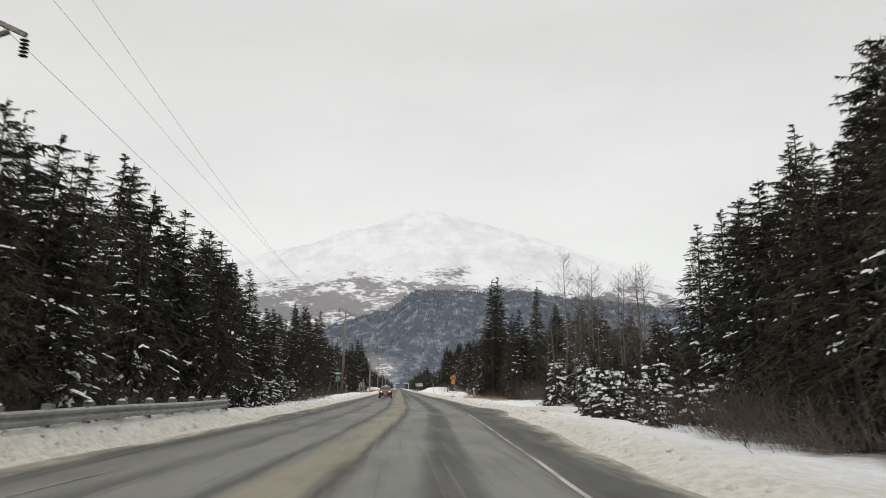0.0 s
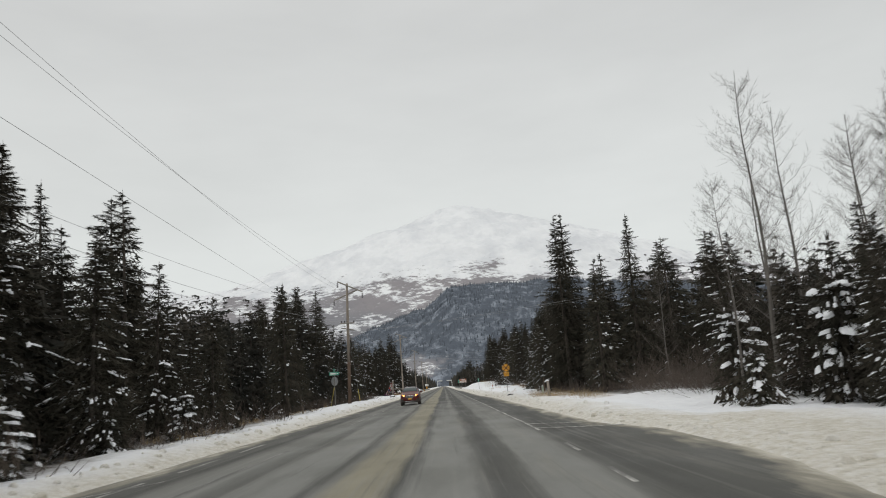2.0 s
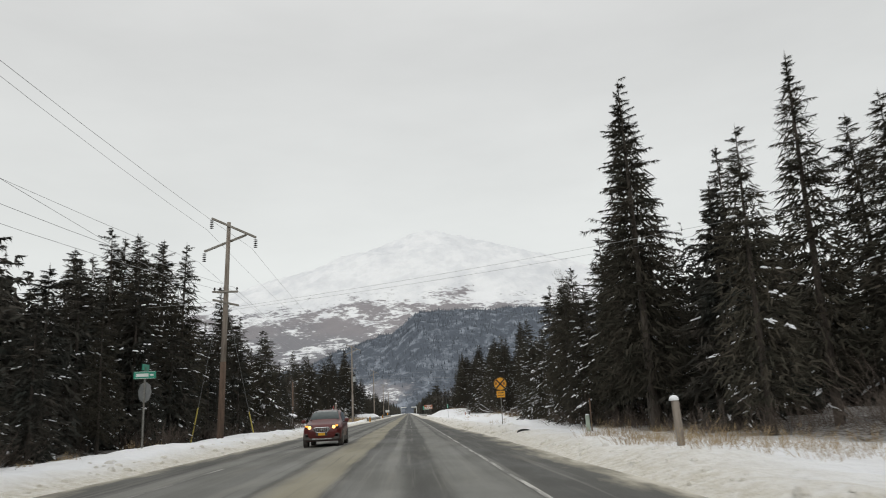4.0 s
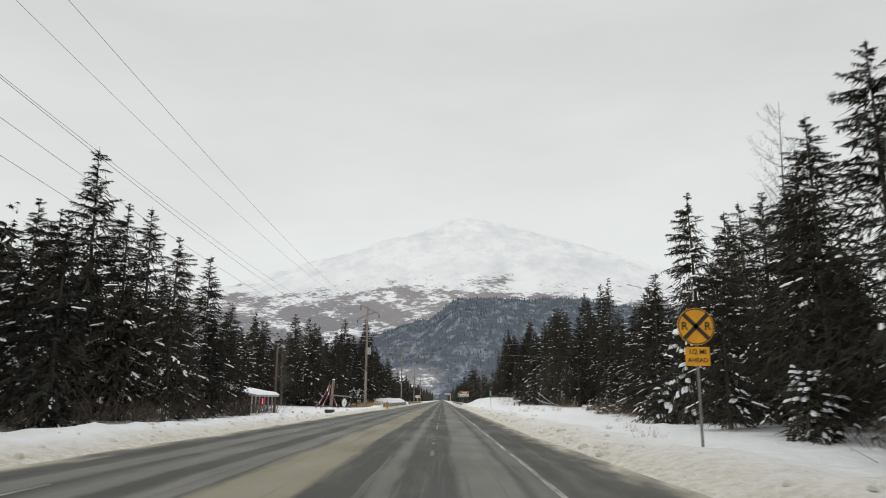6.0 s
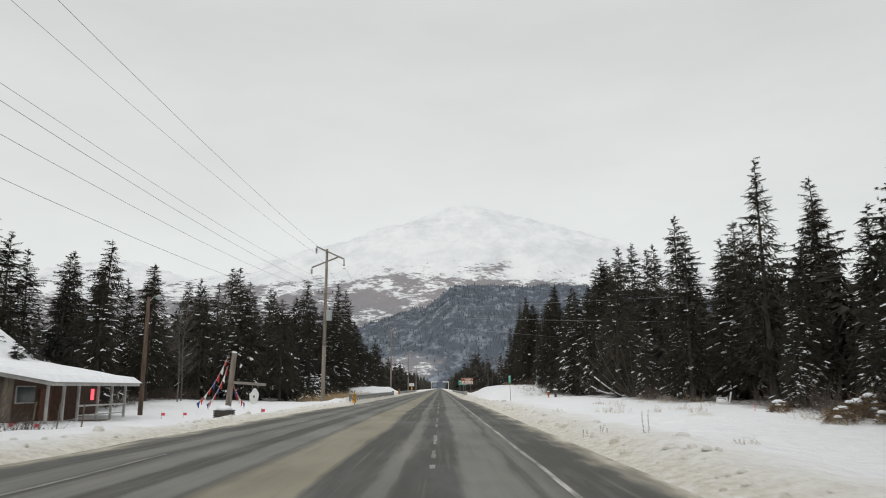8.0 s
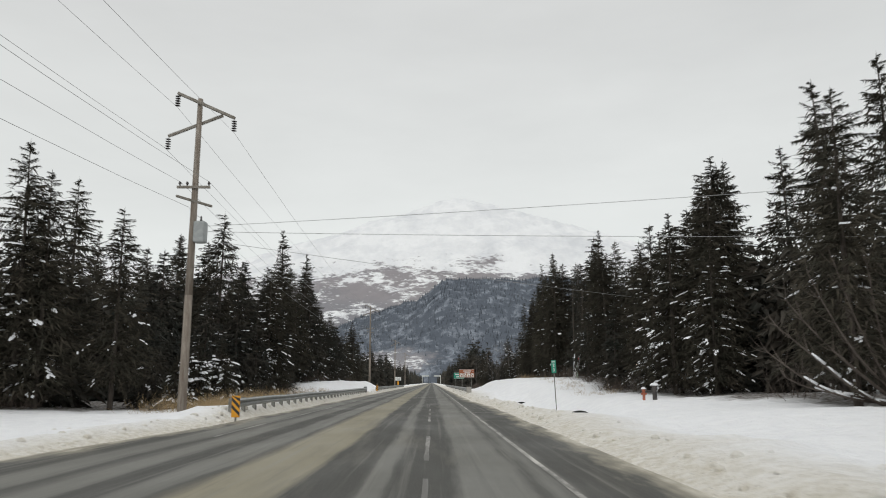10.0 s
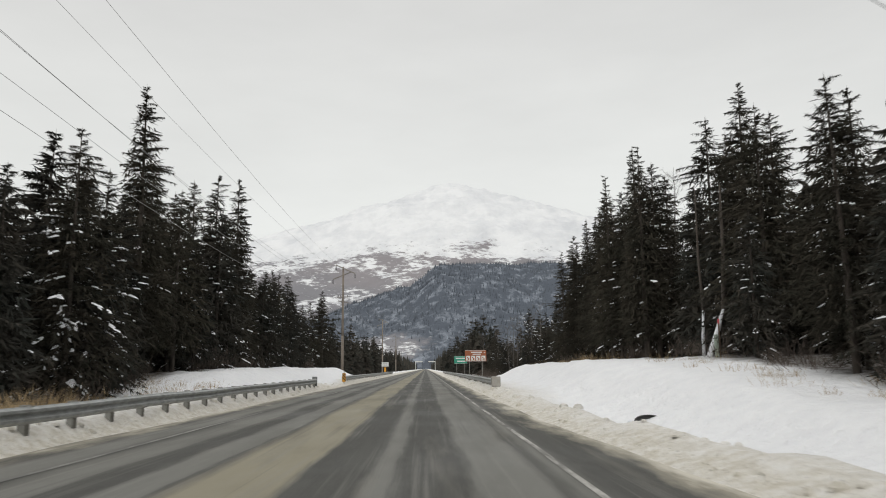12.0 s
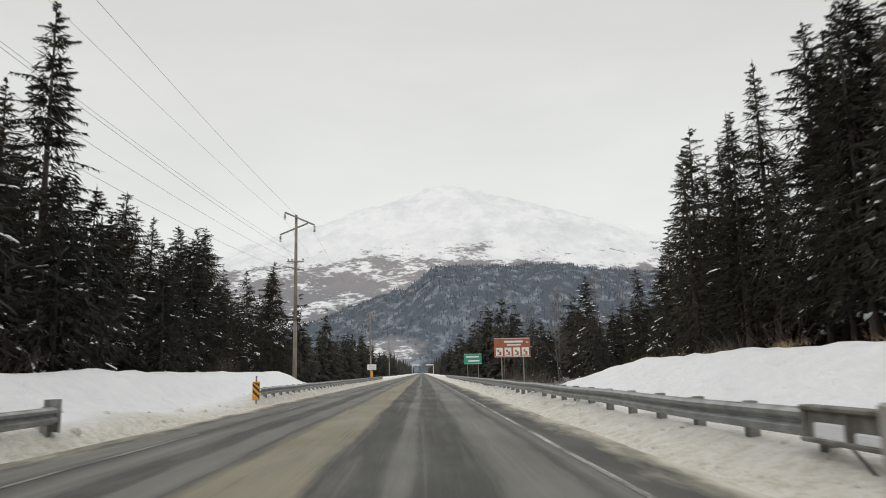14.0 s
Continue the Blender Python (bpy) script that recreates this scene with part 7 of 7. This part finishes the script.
# ---------------------------------------------------------------- the oncoming car
def car():
    t = thing("suv_car", "dark red compact SUV with lit headlamps on the oncoming lane", "car", at=Matrix.Translation((-4.05, 110.3, -0.01)))
    # stations from nose to tail: y, underside, shoulder half width, shoulder height, top half width, top height
    st = ((-2.12, 0.42, 0.58, 0.72, 0.50, 0.80), (-2.05, 0.30, 0.76, 0.80, 0.62, 0.93), (-1.85, 0.24, 0.86, 0.86, 0.68, 1.01), (-1.45, 0.22, 0.885, 0.94, 0.72, 1.07),
          (-1.05, 0.22, 0.89, 1.00, 0.74, 1.13), (-0.78, 0.22, 0.89, 1.02, 0.72, 1.22), (-0.35, 0.22, 0.89, 1.03, 0.64, 1.50), (-0.05, 0.22, 0.89, 1.04, 0.61, 1.60),
          (0.6, 0.22, 0.89, 1.05, 0.60, 1.65), (1.3, 0.22, 0.885, 1.07, 0.58, 1.63), (1.75, 0.24, 0.87, 1.08, 0.56, 1.55), (2.02, 0.30, 0.84, 1.06, 0.60, 1.22), (2.12, 0.42, 0.74, 0.95, 0.55, 1.02))
    b, vs, fs = Build(), [], []
    prof = lambda s: [(0.86 * s[2], s[1]), (0.97 * s[2], s[1] + 0.10), (s[2], 0.55 * (s[1] + s[3])), (0.985 * s[2], s[3] - 0.06), (0.94 * s[2], s[3]),  # noqa: E731
                      (0.5 * (0.94 * s[2] + s[4]), 0.5 * (s[3] + s[5])), (s[4], s[5] - 0.035), (0.72 * s[4], s[5]), (0.0, s[5] + 0.012)]
    for s in st:
        p = prof(s)
        ring = p + [(-x, z) for x, z in reversed(p[:-1])]
        vs += [(x, s[0], z) for x, z in ring]
    k = len(vs) // len(st)
    for i in range(len(st) - 1):
        fs += [(i * k + j, (i + 1) * k + j, (i + 1) * k + (j + 1) % k, i * k + (j + 1) % k) for j in range(k)]
    fs += [tuple(range(k)), tuple(reversed([(len(st) - 1) * k + j for j in range(k)]))]
    b.add(vs, fs)
    body = part("body", b, M_CARPAINT, t, "dark red painted bodywork", smooth=True)

    def pane(name, pts, off, material, parent, label="", thick=0.012):
        pts = [Vector(p) for p in pts]
        nrm = (pts[1] - pts[0]).cross(pts[2] - pts[0]).normalized()
        if nrm.dot(Vector(off)) < 0:
            nrm = -nrm
        n = len(pts)
        bb = Build()
        bb.add([p + nrm * 0.004 for p in pts] + [p + nrm * (0.004 + thick) for p in pts],
               [tuple(range(n)), tuple(range(2 * n - 1, n - 1, -1))] + [(i, (i + 1) % n, n + (i + 1) % n, n + i) for i in range(n)])
        return part(name, bb, material, parent, label)

    rows = [(-0.80, 1.225, 0.68), (-0.57, 1.385, 0.64), (-0.35, 1.52, 0.59), (-0.12, 1.595, 0.55)]
    vs = [(w * s, y, z + 0.02 * (1 - s * s) - dz) for dz in (-0.006, 0.05) for y, z, w in rows for s in (-1, -0.5, 0, 0.5, 1)]
    fs = [(i * 5 + j, i * 5 + j + 1, i * 5 + j + 6, i * 5 + j + 5) for i in range(3) for j in range(4)]
    fs += [tuple(20 + k for k in reversed(f)) for f in fs] + [(j, 20 + j, 21 + j, j + 1) for j in range(4)] + [(15 + j, 16 + j, 36 + j, 35 + j) for j in range(4)]
    glass = Build()
    glass.add(vs, fs)
    part("windscreen", glass, M_GLASS, t, "dark windscreen reflecting the sky", smooth=True)
    for sg in (-1, 1):
        w = lambda y, z, x: (sg * x, y, z)  # noqa: E731
        pane("side_window", [w(-0.62, 1.10, 0.80), w(0.42, 1.12, 0.80), w(0.42, 1.53, 0.665), w(-0.02, 1.50, 0.675)], (sg, 0, 0.4), M_GLASS, t, "dark side window")
        pane("side_window", [w(0.50, 1.12, 0.80), w(1.42, 1.16, 0.79), w(1.30, 1.52, 0.655), w(0.50, 1.53, 0.665)], (sg, 0, 0.4), M_GLASS, t, "dark side window")
        part("roof_rail", Build().tube([(sg * 0.52, 0.0, 1.665), (sg * 0.54, 0.3, 1.70), (sg * 0.53, 1.2, 1.69), (sg * 0.50, 1.5, 1.64)], 0.02, 7), M_CARDIRT, t)
        mir = part("door_mirror", Build().box((sg * 1.02 - 0.10, -0.72, 1.05), (sg * 1.02 + 0.10, -0.56, 1.22), bevel=0.04), M_CARPAINT, t)
        part("mirror_foot", Build().box((sg * 0.90 - 0.05, -0.68, 1.05), (sg * 0.90 + 0.05, -0.60, 1.10), bevel=0.01), M_CARDIRT, mir)
        head = part("headlamp", Build().box((sg * 0.60 - 0.17, -2.10, 0.80), (sg * 0.60 + 0.17, -1.80, 0.97), bevel=0.05), M_GLASS, t, "swept-back headlamp cluster")
        part("lamp", Build().tube([(sg * 0.55, -2.125, 0.865), (sg * 0.55, -2.09, 0.865)], 0.075, 14), M_LAMP, head, "lit headlamp lens")
        part("indicator", Build().box((sg * 0.68 - 0.06, -2.115, 0.89), (sg * 0.68 + 0.06, -2.05, 0.955), bevel=0.015), M_AMBER, head, "lit amber side lamp")
        part("fog_lamp_recess", Build().box((sg * 0.62 - 0.14, -2.10, 0.42), (sg * 0.62 + 0.14, -1.98, 0.60), bevel=0.03), M_CARDIRT, t, "black fog lamp recess")
        for yy in (-1.32, 1.28):
            c = Vector((sg * 0.80, yy, 0.335))
            ax = Vector((sg, 0, 0))
            arch = part("wheel_arch", Build().tube([c + ax * -0.10, c + ax * 0.098], 0.40, 24), M_CARDIRT, t, "black wheel arch trim")
            tyre = part("wheel", Build().tube([c + ax * -0.11, c + ax * -0.09, c + ax * 0.085, c + ax * 0.105], [0.30, 0.335, 0.335, 0.30], 24), M_TYRE, t, "dirty tyre")
            part("rim", Build().tube([c + ax * 0.10, c + ax * 0.118], [0.225, 0.20], 18), M_RIM, tyre, "grimy alloy rim")
    grille = part("grille", Build().box((-0.36, -2.145, 0.64), (0.36, -2.06, 0.84), bevel=0.05), M_CARDIRT, t, "dark grille in a chrome frame")
    ring = [(-0.37, 0.80), (-0.30, 0.855), (0.30, 0.855), (0.37, 0.80), (0.24, 0.635), (-0.24, 0.635)]
    part("grille_frame", Build().tube([(x, -2.15, z) for x, z in ring + ring[:1]], 0.017, 7, False), M_CHROME, grille)
    for k2 in range(7):
        part("grille_bar", Build().box((-0.27 + 0.09 * k2 - 0.008, -2.153, 0.66), (-0.27 + 0.09 * k2 + 0.008, -2.14, 0.83)), M_CHROME, grille)
    part("badge", Build().tube([(0, -2.165, 0.76), (0, -2.15, 0.76)], 0.05, 14), M_CHROME, grille)
    part("number_plate", Build().box((-0.155, -2.16, 0.50), (0.155, -2.145, 0.62), bevel=0.004), M_PLATE, t, "plain yellow plate")
    part("lower_bumper", Build().box((-0.80, -2.10, 0.27), (0.80, -1.9, 0.60), bevel=0.06), M_CARDIRT, t, "black lower bumper")
    part("skid_plate", Build().box((-0.46, -2.125, 0.31), (0.46, -2.08, 0.375), bevel=0.015), M_CHROME, t, "bright skid plate")
    part("number_plate_recess", Build().box((-0.26, -2.135, 0.47), (0.26, -2.09, 0.64), bevel=0.02), M_CARDIRT, t)
    for sg in (-1, 1):
        part("sill", Build().box((sg * 0.86 - 0.04, -0.95, 0.2), (sg * 0.86 + 0.04, 0.92, 0.42), bevel=0.02), M_CARDIRT, t, "grimy black sill")
        part("wiper", Build().tube([(sg * 0.3 - 0.25, -0.80, 1.225), (sg * 0.3 + 0.25, -0.70, 1.275)], 0.012, 5), M_BLACK, t)
    return t


car()
